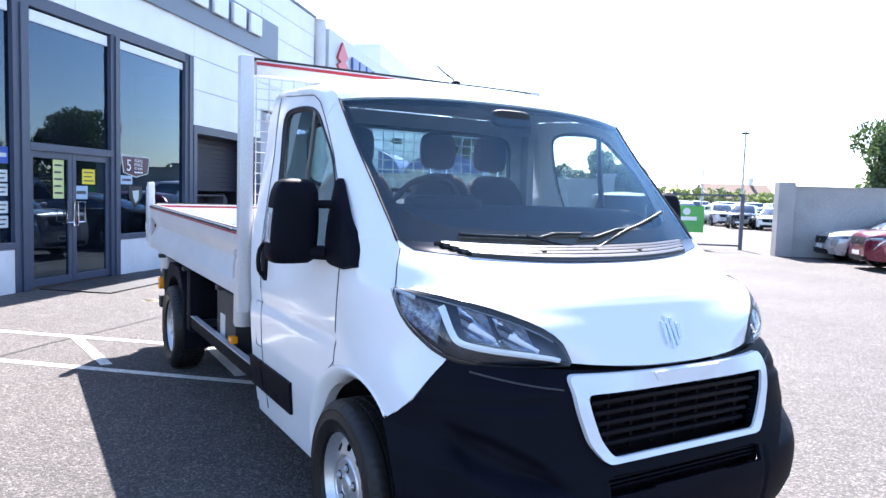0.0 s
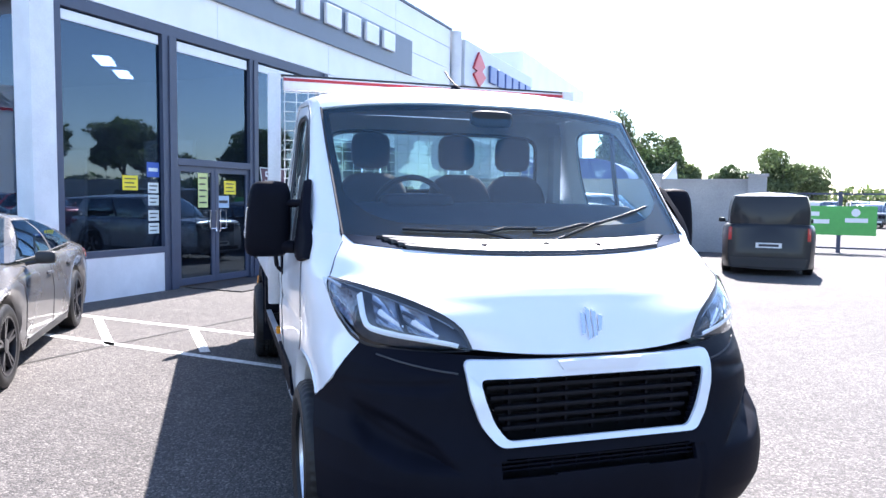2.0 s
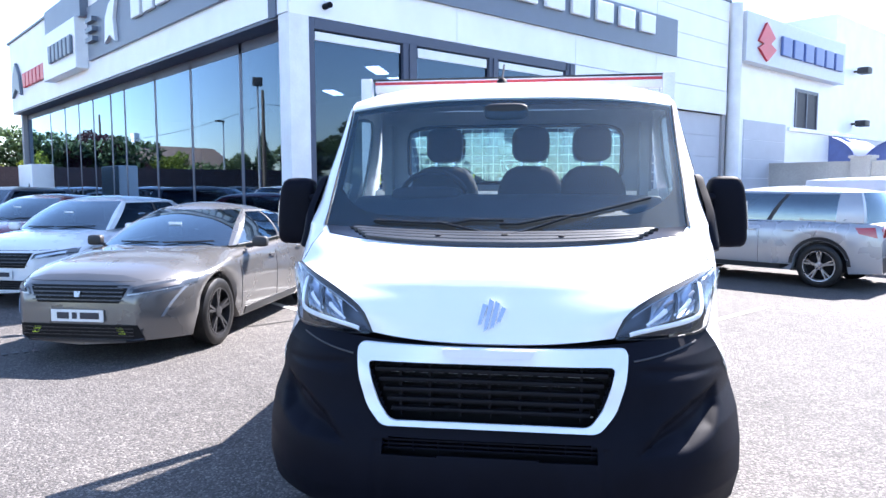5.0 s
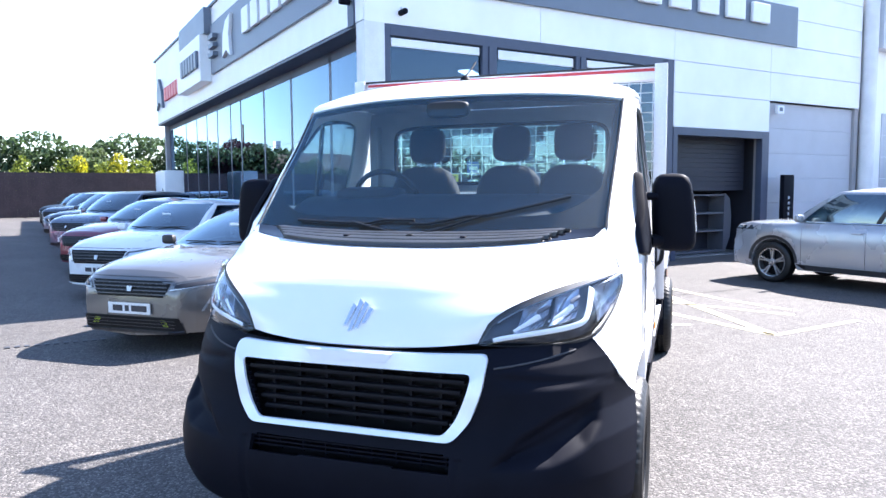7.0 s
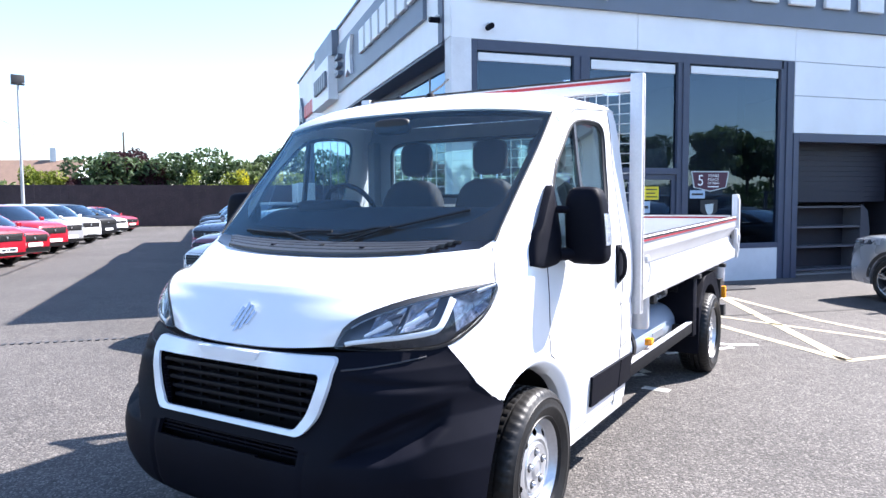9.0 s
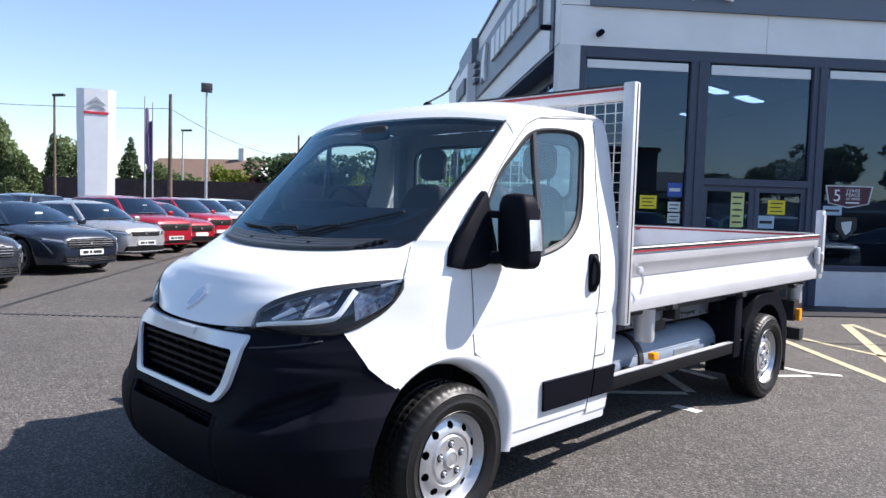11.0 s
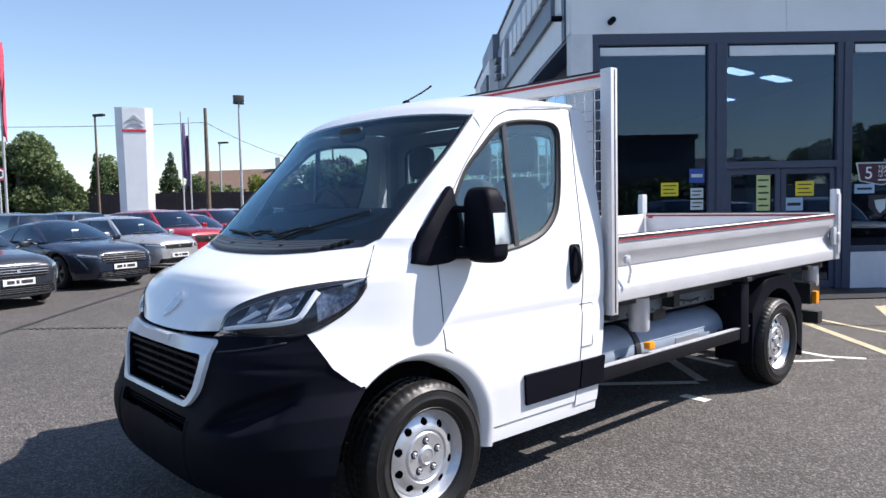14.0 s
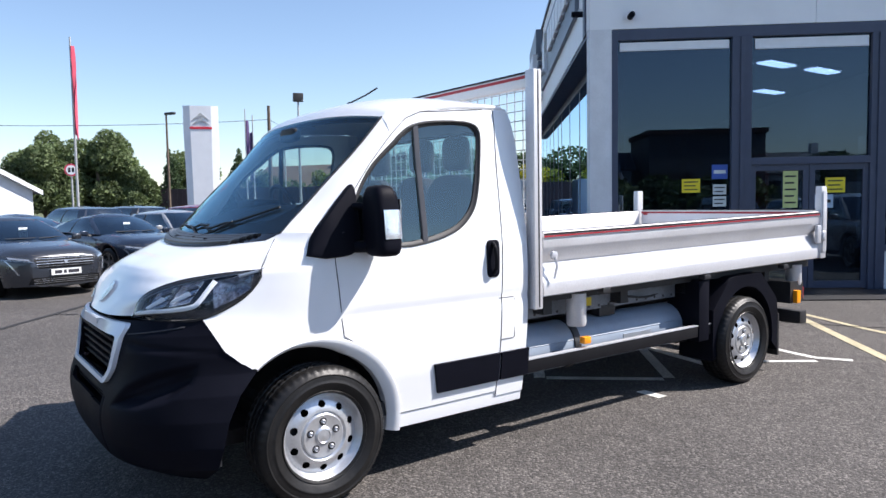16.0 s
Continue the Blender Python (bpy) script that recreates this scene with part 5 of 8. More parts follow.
ring = [Vector((-0.50, -0.42, 1.525)) + Vector((math.sin(a) * 0.07, math.cos(a) * 0.2, math.sin(a) * 0.185)) for a in np.linspace(0, 2 * math.pi, 28, endpoint=False)]
part("rim", tube(bmesh.new(), ring, 0.016, 8, closed=True), TRIM, st_)
part("hub", blob(bmesh.new(), (-0.49, -0.42, 1.525), (0.035, 0.09, 0.07)), DARKIN, st_)
for v, w in ((-0.47, 0.25), (0.12, 0.23), (0.53, 0.23)):
    seat = part("seat", blob(bmesh.new(), (-0.92, v, 0.88), (0.27, w, 0.12), 0.4, 0.3), SEATF, truck, "dark fabric cab seat")
    part("backrest", blob(bmesh.new(), (-1.23, v, 1.345), (0.10, w, 0.42), 0.6, 0.5, m=pose(0, 0, 0, 0, -8, 0)), SEATF, seat)
    part("headrest", blob(bmesh.new(), (-1.315, v, 1.905), (0.05, 0.128, 0.118), 0.55, 0.7), SEATF, seat)
    for k in (-0.06, 0.06):
        part("headrest_post", tube(bmesh.new(), [(-1.30, v + k, 1.70), (-1.312, v + k, 1.83)], 0.007, 6), CHROME, seat)
bm = grid(bmesh.new(), station_patch(RC, RE, (2.3, 2.0), (3.0, 4.0), 10, 16, -0.96, 0.96))
for v in bm.verts:
    v.co.z -= 0.035
part("headliner", bm, LINER, truck, "pale grey roof lining", thick=0.01)
part("driver_mirror", blob(bmesh.new(), (-0.36, 0.0, 2.03), (0.03, 0.12, 0.045)), TRIM, truck, "dark inside mirror and sensor pod")
for s in (-1, 1):
    part("seat_belt_pillar", boxes((-1.42, -1.30, s * 0.87 - 0.03, s * 0.87 + 0.03, 0.5, 2.05), bevel=0.01), LINER, truck)
    part("sun_visor", boxes((-0.66, -0.50, s * 0.45 - 0.22, s * 0.45 + 0.22, 2.10, 2.12), bevel=0.008), LINER, truck)

# wheels


def wheel(parent, u, v, z, R, s):
    w = new("wheel")
    w.parent = parent
    w.matrix_local = pose(u, v, z, 0, 0, 0 if s > 0 else 180)
    tagged(w, "black tyre on a silver pierced steel rim")
    side_ = [(0.206, 0.088), (0.216, 0.104), (0.222, 0.106), (0.226, 0.102), (0.240, 0.109), (0.268, 0.117), (0.274, 0.1195), (0.279, 0.1195), (0.283, 0.117), (0.300, 0.116), (0.318, 0.113), (0.322, 0.115), (0.327, 0.115), (0.331, 0.111), (R - 0.022, 0.104), (R - 0.010, 0.094), (R - 0.003, 0.080), (R, 0.062), (R, 0.047), (R - 0.010, 0.044), (R - 0.010, 0.034), (R, 0.031), (R + 0.002, 0.006), (R - 0.010, 0.003)]
    side_ = [(0.228 + (r - 0.206) * (R - 0.25) / (R - 0.228) if r < R - 0.022 else r, h) for r, h in side_]
    prof = [(r, -h * 1.25) for r, h in side_] + [(r, h) for r, h in reversed(side_)]
    n = 216
    bm = bmesh.new()
    rows = []
    for r, h in prof:
        row = []
        for k in range(n):
            a = 2 * math.pi * k / n
            rr = r - (0.006 if (k + (abs(h) > 0.07)) % 4 == 0 and r > R - 0.012 and (abs(h) > 0.05 or 0.005 < abs(h) < 0.032) else 0.0)
            row.append((rr * math.cos(a), h, rr * math.sin(a)))
        rows.append(row)
    grid(bm, rows, close=True)
    bmesh.ops.recalc_face_normals(bm, faces=bm.faces)
    part("tyre", bm, TYRE, w)
    pr = [(0.215, 0.096), (0.222, 0.100), (0.212, 0.092), (0.200, 0.075), (0.192, 0.05), (0.185, 0.045)]
    pr += [(r, 0.045 + 0.030 * (1 - ((r - 0.11) / 0.075) ** 2)) for r in np.linspace(0.183, 0.120, 22)] + [(0.114, 0.066), (0.110, 0.064), (0.106, 0.072), (0.101, 0.075), (0.095, 0.0735), (0.046, 0.0735), (0.040, 0.080), (0.033, 0.083), (0.030, 0.080), (0.012, 0.081), (0.0005, 0.083)]

    pr = [(r * 1.1, h) for r, h in pr]

    def hole(p):
        r, a = math.hypot(p.x, p.z) / 1.1, math.atan2(p.z, p.x)
        d = (a / (2 * math.pi / 10)) % 1 - 0.5
        return ((r - 0.155) / 0.0175) ** 2 + (d * r * 2 * math.pi / 10 / 0.0175) ** 2 > 1
    bm = lathe(bmesh.new(), pr, 260, "y", keep=hole)
    bmesh.ops.recalc_face_normals(bm, faces=bm.faces)
    rim = part("rim", bm, STEELW, w)
    part("rim_back", lathe(bmesh.new(), [(0.232, 0.0), (0.0005, 0.0)], 40), DARKG, w)
    for k in range(5):
        a = 2 * math.pi * (k + 0.25) / 5
        c_ = (0.077 * math.cos(a), 0, 0.077 * math.sin(a))
        nut = part("wheel_nut", lathe(bmesh.new(), [(0.0125, 0.070), (0.0125, 0.082), (0.0085, 0.088), (0.0075, 0.084), (0.0005, 0.084)], 6, "y", c_), ALUD, rim, smooth=False)
        part("nut_seat", lathe(bmesh.new(), [(0.022, 0.0728), (0.020, 0.0755), (0.013, 0.0752)], 16, "y", c_), CHASSIS, nut)
    return w


for s in (1, -1):
    wheel(truck, -0.032, s * 0.952, 0.367, 0.368, s)
    wheel(truck, -3.955, s * 0.985, 0.367, 0.368, s)

# chassis
def spl_line(pts, n):
    """Even points along straight runs."""
    p = np.array(pts, float)
    d = np.concatenate([[0], np.cumsum(np.linalg.norm(np.diff(p, axis=0), axis=1))])
    return [(np.interp(x, d, p[:, 0]), np.interp(x, d, p[:, 1])) for x in np.linspace(0, d[-1], n + 1)]


for s in (1, -1):
    part("chassis_rail", boxes((-5.0, -1.4, s * 0.40 - 0.035, s * 0.40 + 0.035, 0.58, 0.78)), CHASSIS, truck, smooth=False)
for u in (-1.8, -2.6, -3.4, -4.6):
    part("cross_member", boxes((u - 0.04, u + 0.04, -0.9, 0.9, 0.80, 0.93)), CHASSIS, truck, smooth=False)
part("rear_axle", tube(bmesh.new(), [(-3.955, -0.86, 0.355), (-3.955, 0.86, 0.355)], 0.06, 12), CHASSIS, truck)
part("front_axle", tube(bmesh.new(), [(0.0, -0.8, 0.33), (0.0, 0.8, 0.33)], 0.05, 10), CHASSIS, truck)
part("exhaust", tube(bmesh.new(), [(-1.5, 0.1, 0.4), (-3.2, 0.15, 0.42), (-3.6, 0.3, 0.5), (-4.8, 0.35, 0.5)], 0.035, 10), ALUD, truck)
part("engine_tray", boxes((-1.3, 0.5, -0.6, 0.6, 0.28, 0.36)), CHASSIS, truck, smooth=False)
for s in (1, -1):
    if s > 0:
        tk = part("fuel_tank", lathe(bmesh.new(), [(0.0005, -3.70), (0.14, -3.70), (0.175, -3.67), (0.175, -1.56), (0.14, -1.53), (0.0005, -1.53)], 36, "x", (0, s * 0.70, 0.535)), TANK, truck, "pale grey cylindrical side tank")
        for u in (-2.12, -3.50):
            part("tank_strap", lathe(bmesh.new(), [(0.174, u - 0.03), (0.186, u - 0.03), (0.186, u + 0.03), (0.174, u + 0.03)], 32, "x", (0, s * 0.70, 0.535)), CHASSIS, tk)
        part("tank_seam", tube(bmesh.new(), [(-1.58, s * 0.70 + s * 0.168, 0.585), (-3.66, s * 0.70 + s * 0.168, 0.585)], 0.005, 5), TANK, tk)
        part("tank_plate", boxes((-2.95, -2.62, s * 0.876 - 0.003, s * 0.876 + 0.003, 0.50, 0.56), bevel=0.002), SILVER, tk, smooth=False)
        part("valve_block", boxes((-2.62, -2.44, 0.70, 0.80, 0.70, 0.80), bevel=0.015), CHASSIS, truck, "dark hydraulic valve block")
        part("air_hose", tube(bmesh.new(), spl([(-2.5, 0.78, 0.79), (-2.7, 0.82, 0.83), (-3.0, 0.80, 0.80), (-3.3, 0.78, 0.84)], 20), 0.010, 6), TRIM, truck)
    else:
        bb = part("battery_box", boxes((-2.75, -2.2, -0.95, -0.5, 0.46, 0.88), bevel=0.015), CHASSIS, truck, "black battery box under the bed")
        part("warning_tag", boxes((-2.62, -2.48, -0.954, -0.95, 0.52, 0.70)), LETTER_, bb, smooth=False)
        part("air_hose", tube(bmesh.new(), [(-1.6, -0.7, 0.8), (-1.75, -0.75, 0.6), (-2.1, -0.72, 0.62), (-2.3, -0.7, 0.75)], 0.018, 8), TRIM, truck)
    sf = part("subframe_rail", boxes((-3.62, -1.55, s * 0.78 - 0.02, s * 0.78 + 0.02, 0.765, 0.90), bevel=0.006), SUBF, truck, "grey pierced subframe rail")
    for k in range(18):
        for z_ in (0.79, 0.875):
            part("rail_hole", lathe(bmesh.new(), [(0.0005, s * 0.004), (0.010, s * 0.004), (0.010, 0.0)], 10, "y", (-1.66 - k * 0.11, s * 0.80, z_)), SEAM, sf)
    part("warning_tag", boxes((-2.34, -2.26, s * 0.806 - 0.003, s * 0.806 + 0.003, 0.80, 0.86)), YELLOWT, truck, "small yellow warning tag", smooth=False)
    part("side_guard", boxes((-3.62, -1.50, s * 1.0 - 0.02, s * 1.0 + 0.02, 0.46, 0.55), bevel=0.008), GUARDB, truck, "black side guard rail")
    part("guard_top", boxes((-3.62, -1.50, s * 1.0 - 0.022, s * 1.0 + 0.022, 0.548, 0.556)), ALUD, truck, smooth=False)
    for u in (-1.9, -3.3):
        part("guard_bracket", boxes((u - 0.03, u + 0.03, min(s * 0.42, s * 0.98), max(s * 0.42, s * 0.98), 0.47, 0.53)), CHASSIS, truck, smooth=False)
    part("side_marker", boxes((-2.10, -2.03, s * 1.0 - 0.025, s * 1.0 + 0.025, 0.58, 0.63), bevel=0.01), AMBER, truck, "amber side marker lamp")
    for u, z0 in ((-2.05, 0.70), (-5.02, 0.74)):
        part("bed_lock", lathe(bmesh.new(), [(0.0005, z0), (0.062, z0), (0.07, z0 + 0.02), (0.07, 0.93), (0.0005, 0.93)], 18, "z", (u, s * 0.93, 0)), ALU, truck, "pale steel bed lock tube")
    # mudguard: a flat-topped arch
    bm = bmesh.new()
    path = spl_line([(0.50, 0.24), (0.50, 0.66), (0.25, 0.915), (-0.22, 0.925), (-0.50, 0.66), (-0.50, 0.20)], 30)
    rows = []
    for k, (a, z) in enumerate(path):
        g_ = math.pi * (-0.06 + 1.12 * k / 30)
        ia, iz = math.cos(g_) * 0.42, 0.37 + math.sin(g_) * 0.44
        rows.append([(-4.035 + ia, s * 0.72, iz), (-4.035 + ia, s * 1.02, iz), (-4.035 + ia * 0.97 + a * 0.03, s * 1.035, iz * 0.97 + z * 0.03), (-4.035 + a * 0.96 + ia * 0.04, s * 1.04, z * 0.96 + iz * 0.04), (-4.035 + a, s * 1.028, z), (-4.035 + a, s * 0.72, z)])
    grid(bm, rows)
    bmesh.ops.recalc_face_normals(bm, faces=bm.faces)
    part("mudguard", bm, BLACKP, truck, "black plastic rear mudguard")
    part("mudguard_panel", boxes((-3.5, -3.36, min(s * 0.72, s * 1.03), max(s * 0.72, s * 1.03), 0.42, 0.92), bevel=0.015), BLACKP, truck)
    part("mud_flap", boxes((-4.60, -4.575, s * 0.88 - 0.14, s * 0.88 + 0.14, 0.14, 0.52)), TRIM, truck, smooth=False)
    part("rear_marker", boxes((-4.97, -4.90, s * 1.0 - 0.03, s * 1.0 + 0.03, 0.58, 0.70), bevel=0.01), AMBER, truck, "amber rear marker lamp")
    part("rear_lamp", boxes((-5.14, -5.08, s * 0.80 - 0.17, s * 0.80 + 0.17, 0.60, 0.72), bevel=0.012), REDT, truck, "red rear lamp cluster")
    part("lamp_bracket", boxes((-5.08, -4.85, s * 0.80 - 0.19, s * 0.80 + 0.19, 0.58, 0.78)), CHASSIS, truck, smooth=False)
part("underrun_bar", boxes((-5.14, -5.02, -1.0, 1.0, 0.37, 0.49), bevel=0.01), CHASSIS, truck, "black rear underrun bar")
for s in (1, -1):
    part("bar_bracket", boxes((-5.1, -4.95, s * 0.4 - 0.03, s * 0.4 + 0.03, 0.45, 0.65)), CHASSIS, truck, smooth=False)

# bed: it rises a little to the rear
BF, BR_, BW = -1.585, -5.25, 1.06


def zb(u):
    return 0.955 + (u - BF) / (BR_ - BF) * 0.03


def zt(u):
    return 1.375 + (u - BF) / (BR_ - BF) * 0.055


bm = bmesh.new()
prism(bm, [(BF, zb(BF) - 0.0), (BR_, zb(BR_)), (BR_, zb(BR_) + 0.05), (BF, zb(BF) + 0.05)], "y", -BW + 0.03, BW - 0.03)
part("bed_floor", bm, ALUD, truck, "flat grey metal bed floor", smooth=False)
part("bed_frame", boxes((BR_, BF, -0.95, -0.88, 0.90, 0.96), (BR_, BF, 0.88, 0.95, 0.90, 0.96)), CHASSIS, truck, smooth=False)
# board section: (height share, outwards)
SEC = [(0.0, 0.000), (0.02, 0.012), (0.08, 0.014), (0.20, 0.014), (0.23, 0.011), (0.50, -0.042), (0.53, -0.043), (0.74, 0.010), (0.77, 0.014), (0.90, 0.014), (0.905, 0.019), (0.985, 0.019), (1.0, 0.012), (1.0, -0.030), (0.9, -0.056), (0.0, -0.056)]
for s in (1, -1):
    bm = bmesh.new()
    rows = []
    for k in range(9):
        u = BF - 0.01 + (BR_ + 0.06 - BF) * k / 8
        rows.append([(u, s * (BW + o), zb(u) + (zt(u) - zb(u)) * h) for h, o in SEC])
    grid(bm, rows, close=True)
    for r in (rows[0], rows[-1]):
        bm.faces.new([bm.verts.new(p) for p in r])
    bmesh.ops.recalc_face_normals(bm, faces=bm.faces)
    board = part("side_board", bm, ALU, truck, "ribbed aluminium drop side with a red top edge")
    bm = bmesh.new()
    grid(bm, [[(u, s * (BW + 0.0215), zb(u) + (zt(u) - zb(u)) * h) for h in (0.92, 0.945)] for u in (BF - 0.01, BR_ + 0.06)])
    part("red_edge", bm, REDT, board, thick=0.002)
    bm = bmesh.new()
    grid(bm, [[(u, s * (BW + o), zt(u) + 0.003) for o in (-0.028, 0.012)] for u in (BF - 0.01, BR_ + 0.06)])
    part("top_edge", bm, TRIM, board, thick=0.004)
    bm = bmesh.new()
    grid(bm, [[(u, s * (BW + 0.0215), zb(u) + (zt(u) - zb(u)) * h) for h in (0.95, 0.985)] for u in (BF - 0.01, BR_ + 0.06)])
    part("edge_seal", bm, TRIM, board, thick=0.002)
    lt_ = part("latch", lathe(bmesh.new(), [(0.0005, 0.0), (0.028, 0.0), (0.028, 0.02), (0.014, 0.024), (0.0005, 0.024)], 16, "y", (0, 0, 0)), ALUD, board, "steel board latch with lever")
    lt_.matrix_local = pose(-1.68, s * (BW + 0.012), 1.222, 0, 0, 0 if s > 0 else 180)
    part("lever", tube(bmesh.new(), [(0, 0.02, -0.01), (-0.01, 0.03, -0.07), (0.012, 0.025, -0.15)], 0.009, 6), ALU, lt_)
    lt_ = part("latch", boxes((-5.19, -5.12, min(s * 1.07, s * 1.10), max(s * 1.07, s * 1.10), 1.13, 1.30), bevel=0.008), ALUD, board, "steel rear board latch")
    # headboard post, tail post
    p = part("headboard_post", boxes((-1.572, -1.505, s * BW - 0.05, s * BW + 0.03, 0.885, 2.40), bevel=0.006), ALU, truck, "tall aluminium headboard post")
    part("post_groove", boxes((-1.546, -1.536, s * (BW + 0.012) - 0.02, s * (BW + 0.012) + 0.02, 0.9, 2.39)), CHASSIS, p, smooth=False)
    t_ = part("tail_post", boxes((-5.30, -5.20, s * BW - 0.03, s * BW + 0.032, 0.985, 1.665), bevel=0.012), ALU, truck, "aluminium tail post")
    part("post_plate", boxes((-5.285, -5.215, s * (BW + 0.035) - 0.008, s * (BW + 0.035) + 0.008, 1.05, 1.62), bevel=0.003), ALUD, t_)
    part("hinge", blob(bmesh.new(), (-5.23, s * (BW + 0.03), 1.20), (0.035, 0.025, 0.05)), ALUD, t_)
    for u in (-2.2, -3.4, -4.6):
        part("hinge", boxes((u - 0.04, u + 0.04, s * 1.05 - 0.03, s * 1.05 + 0.03, 0.93, 0.965), bevel=0.005), CHASSIS, board)
# tailgate
bm = bmesh.new()
prism(bm, [(-1.0, 0.99), (1.0, 0.99), (1.0, 1.44), (-1.0, 1.44)], "x", -5.27, -5.235)
tg = part("tailgate", bm, ALU, truck, "aluminium tailgate with a red top edge", smooth=False)
part("red_edge", boxes((-5.234, -5.231, -1.0, 1.0, 1.405, 1.425)), REDT, tg, smooth=False)
part("top_edge", boxes((-5.275, -5.23, -1.0, 1.0, 1.44, 1.446)), TRIM, tg, smooth=False)
for z in (1.08, 1.2, 1.32):
    part("rib", boxes((-5.235, -5.225, -1.0, 1.0, z, z + 0.03)), ALU, tg, smooth=False)
part("reflector", boxes((-5.231, -5.226, -0.97, -0.91, 1.385, 1.41)), REDT, tg, smooth=False)
# headboard
hb = part("headboard", boxes((-1.585, -1.545, -1.01, 1.01, 0.93, 1.50), bevel=0.004), ALU, truck, "aluminium headboard with a mesh guard above")
part("top_rail", boxes((-1.60, -1.53, -1.01, 1.01, 2.30, 2.385), bevel=0.006), ALU, hb)
part("red_edge", boxes((-1.531, -1.527, -1.01, 1.01, 2.355, 2.374)), REDT, hb, smooth=False)
part("top_edge", boxes((-1.605, -1.525, -1.06, 1.06, 2.387, 2.396)), TRIM, hb, smooth=False)
bm = bmesh.new()
for i in range(27):
    v = -1.0 + i * 2.0 / 26
    box(bm, -1.570, -1.565, v - 0.0028, v + 0.0028, 1.50, 2.31)
for i in range(13):
    z = 1.53 + i * 0.063
    box(bm, -1.5655, -1.5605, -1.01, 1.01, z - 0.0028, z + 0.0028)
tagged(part("mesh_guard", bm, GALV, hb, "welded galvanised wire mesh", smooth=False), kind="stuff")

# ---- parked vehicles ----
from mathutils.bvhtree import BVHTree

CARGLASS = glass("car_glass", (0.32, 0.37, 0.38), (0.80, 0.93, 1.0), base=0.13)
CARLAMPD = mat("lamp_dark", (0.05, 0.055, 0.06), 0.15, 0.3, var=0.2, coat=1.0)
CARLAMPC = mat("lamp_clear", (0.45, 0.48, 0.52), 0.12, 0.6, var=0.15, coat=1.0)
REDL = mat("tail_lamp", (0.4, 0.012, 0.015), 0.15, var=0.1, coat=1.0)
PLATE = mat("number_plate", (0.72, 0.73, 0.72), 0.4, var=0.05)
PLINK = mat("plate_ink", (0.03, 0.03, 0.04), 0.5, var=0.05)
ALLOY = mat("alloy", (0.35, 0.36, 0.38), 0.28, 0.85, var=0.1)
ALLOYD = mat("alloy_dark", (0.05, 0.05, 0.055), 0.3, 0.7, var=0.1)
CLAD_ = mat("car_trim", (0.02, 0.02, 0.022), 0.55, var=0.15)
LIME = mat("lime_trim", (0.5, 0.62, 0.04), 0.4, var=0.05)


def paint(name, col, metal=0.35):
    return mat("car_paint_" + name, col, 0.28, metal, var=0.03, scale=2, coat=0.9)


P = {"grey": paint("warm_grey", (0.135, 0.130, 0.126), 0.45), "dark": paint("dark_grey", (0.034, 0.038, 0.048), 0.4), "navy": paint("navy", (0.018, 0.026, 0.046), 0.4), "silver": paint("silver", (0.36, 0.37, 0.39), 0.4), "red": paint("red", (0.32, 0.012, 0.025), 0.2), "maroon": paint("maroon", (0.16, 0.012, 0.035), 0.3), "white": paint("white", (0.74, 0.75, 0.76), 0.0), "black": mat("car_paint_black", (0.010, 0.011, 0.014), 0.4, 0.0, var=0.05, scale=2, coat=0.25, spec=0.3), "blue": paint("steel_blue", (0.12, 0.15, 0.20), 0.4), "green": paint("dark_green", (0.02, 0.05, 0.045), 0.3), "teal": paint("teal", (0.03, 0.12, 0.14), 0.3)}

WHEELS = {}


def wheel_mesh(R, dark):
    """Tyre, rim and spokes, made once for each size."""
    key = (R, dark)
    if key in WHEELS:
        return WHEELS[key]
    r0 = R * 0.70
    bm = lathe(bmesh.new(), [(r0, -0.09), (r0 + 0.03, -0.105), (R - 0.03, -0.10), (R - 0.004, -0.08), (R, -0.04), (R, 0.04), (R - 0.004, 0.08), (R - 0.03, 0.10), (r0 + 0.03, 0.105), (r0, 0.09)], 48)
    bmesh.ops.recalc_face_normals(bm, faces=bm.faces)
    out = []
    for nm, b, m in (("tyre", bm, TYRE),):
        ob = part(nm, b, m)
        out.append((nm, ob.data))
        bpy.data.objects.remove(ob)
    bm = lathe(bmesh.new(), [(r0 + 0.004, 0.09), (r0 + 0.004, 0.098), (r0 - 0.012, 0.095), (r0 - 0.016, 0.06), (r0 - 0.02, -0.05)], 48)
    for k in range(5):
        a = 2 * math.pi * k / 5 + 0.3
        for d in (-0.13, 0.13):
            ca, sa = math.cos(a + d), math.sin(a + d)
            cb, sb = math.cos(a + d * 0.35), math.sin(a + d * 0.35)
            p0, p1 = Vector((cb * 0.045, 0.078, sb * 0.045)), Vector((ca * (r0 - 0.012), 0.092, sa * (r0 - 0.012)))
            n = Vector((-sa, 0, ca))
            rows = [[p + n * w + Vector((0, h, 0)) for w, h in ((-0.016, -0.03), (-0.012, 0), (0.012, 0), (0.016, -0.03))] for p in (p0, (p0 + p1) / 2, p1)]
            grid(bm, rows, close=True)
    lathe(bm, [(0.062, 0.05), (0.06, 0.085), (0.03, 0.09), (0.0005, 0.088)], 20)
    bmesh.ops.recalc_face_normals(bm, faces=bm.faces)
    for nm, b, m in (("rim", bm, ALLOYD if dark else ALLOY), ("brake_disc", lathe(bmesh.new(), [(r0 - 0.02, 0.0), (r0 - 0.03, 0.005), (0.0005, 0.005)], 32), DARKG)):
        ob = part(nm, b, m)
        out.append((nm, ob.data))
        bpy.data.objects.remove(ob)
    WHEELS[key] = out
    return out


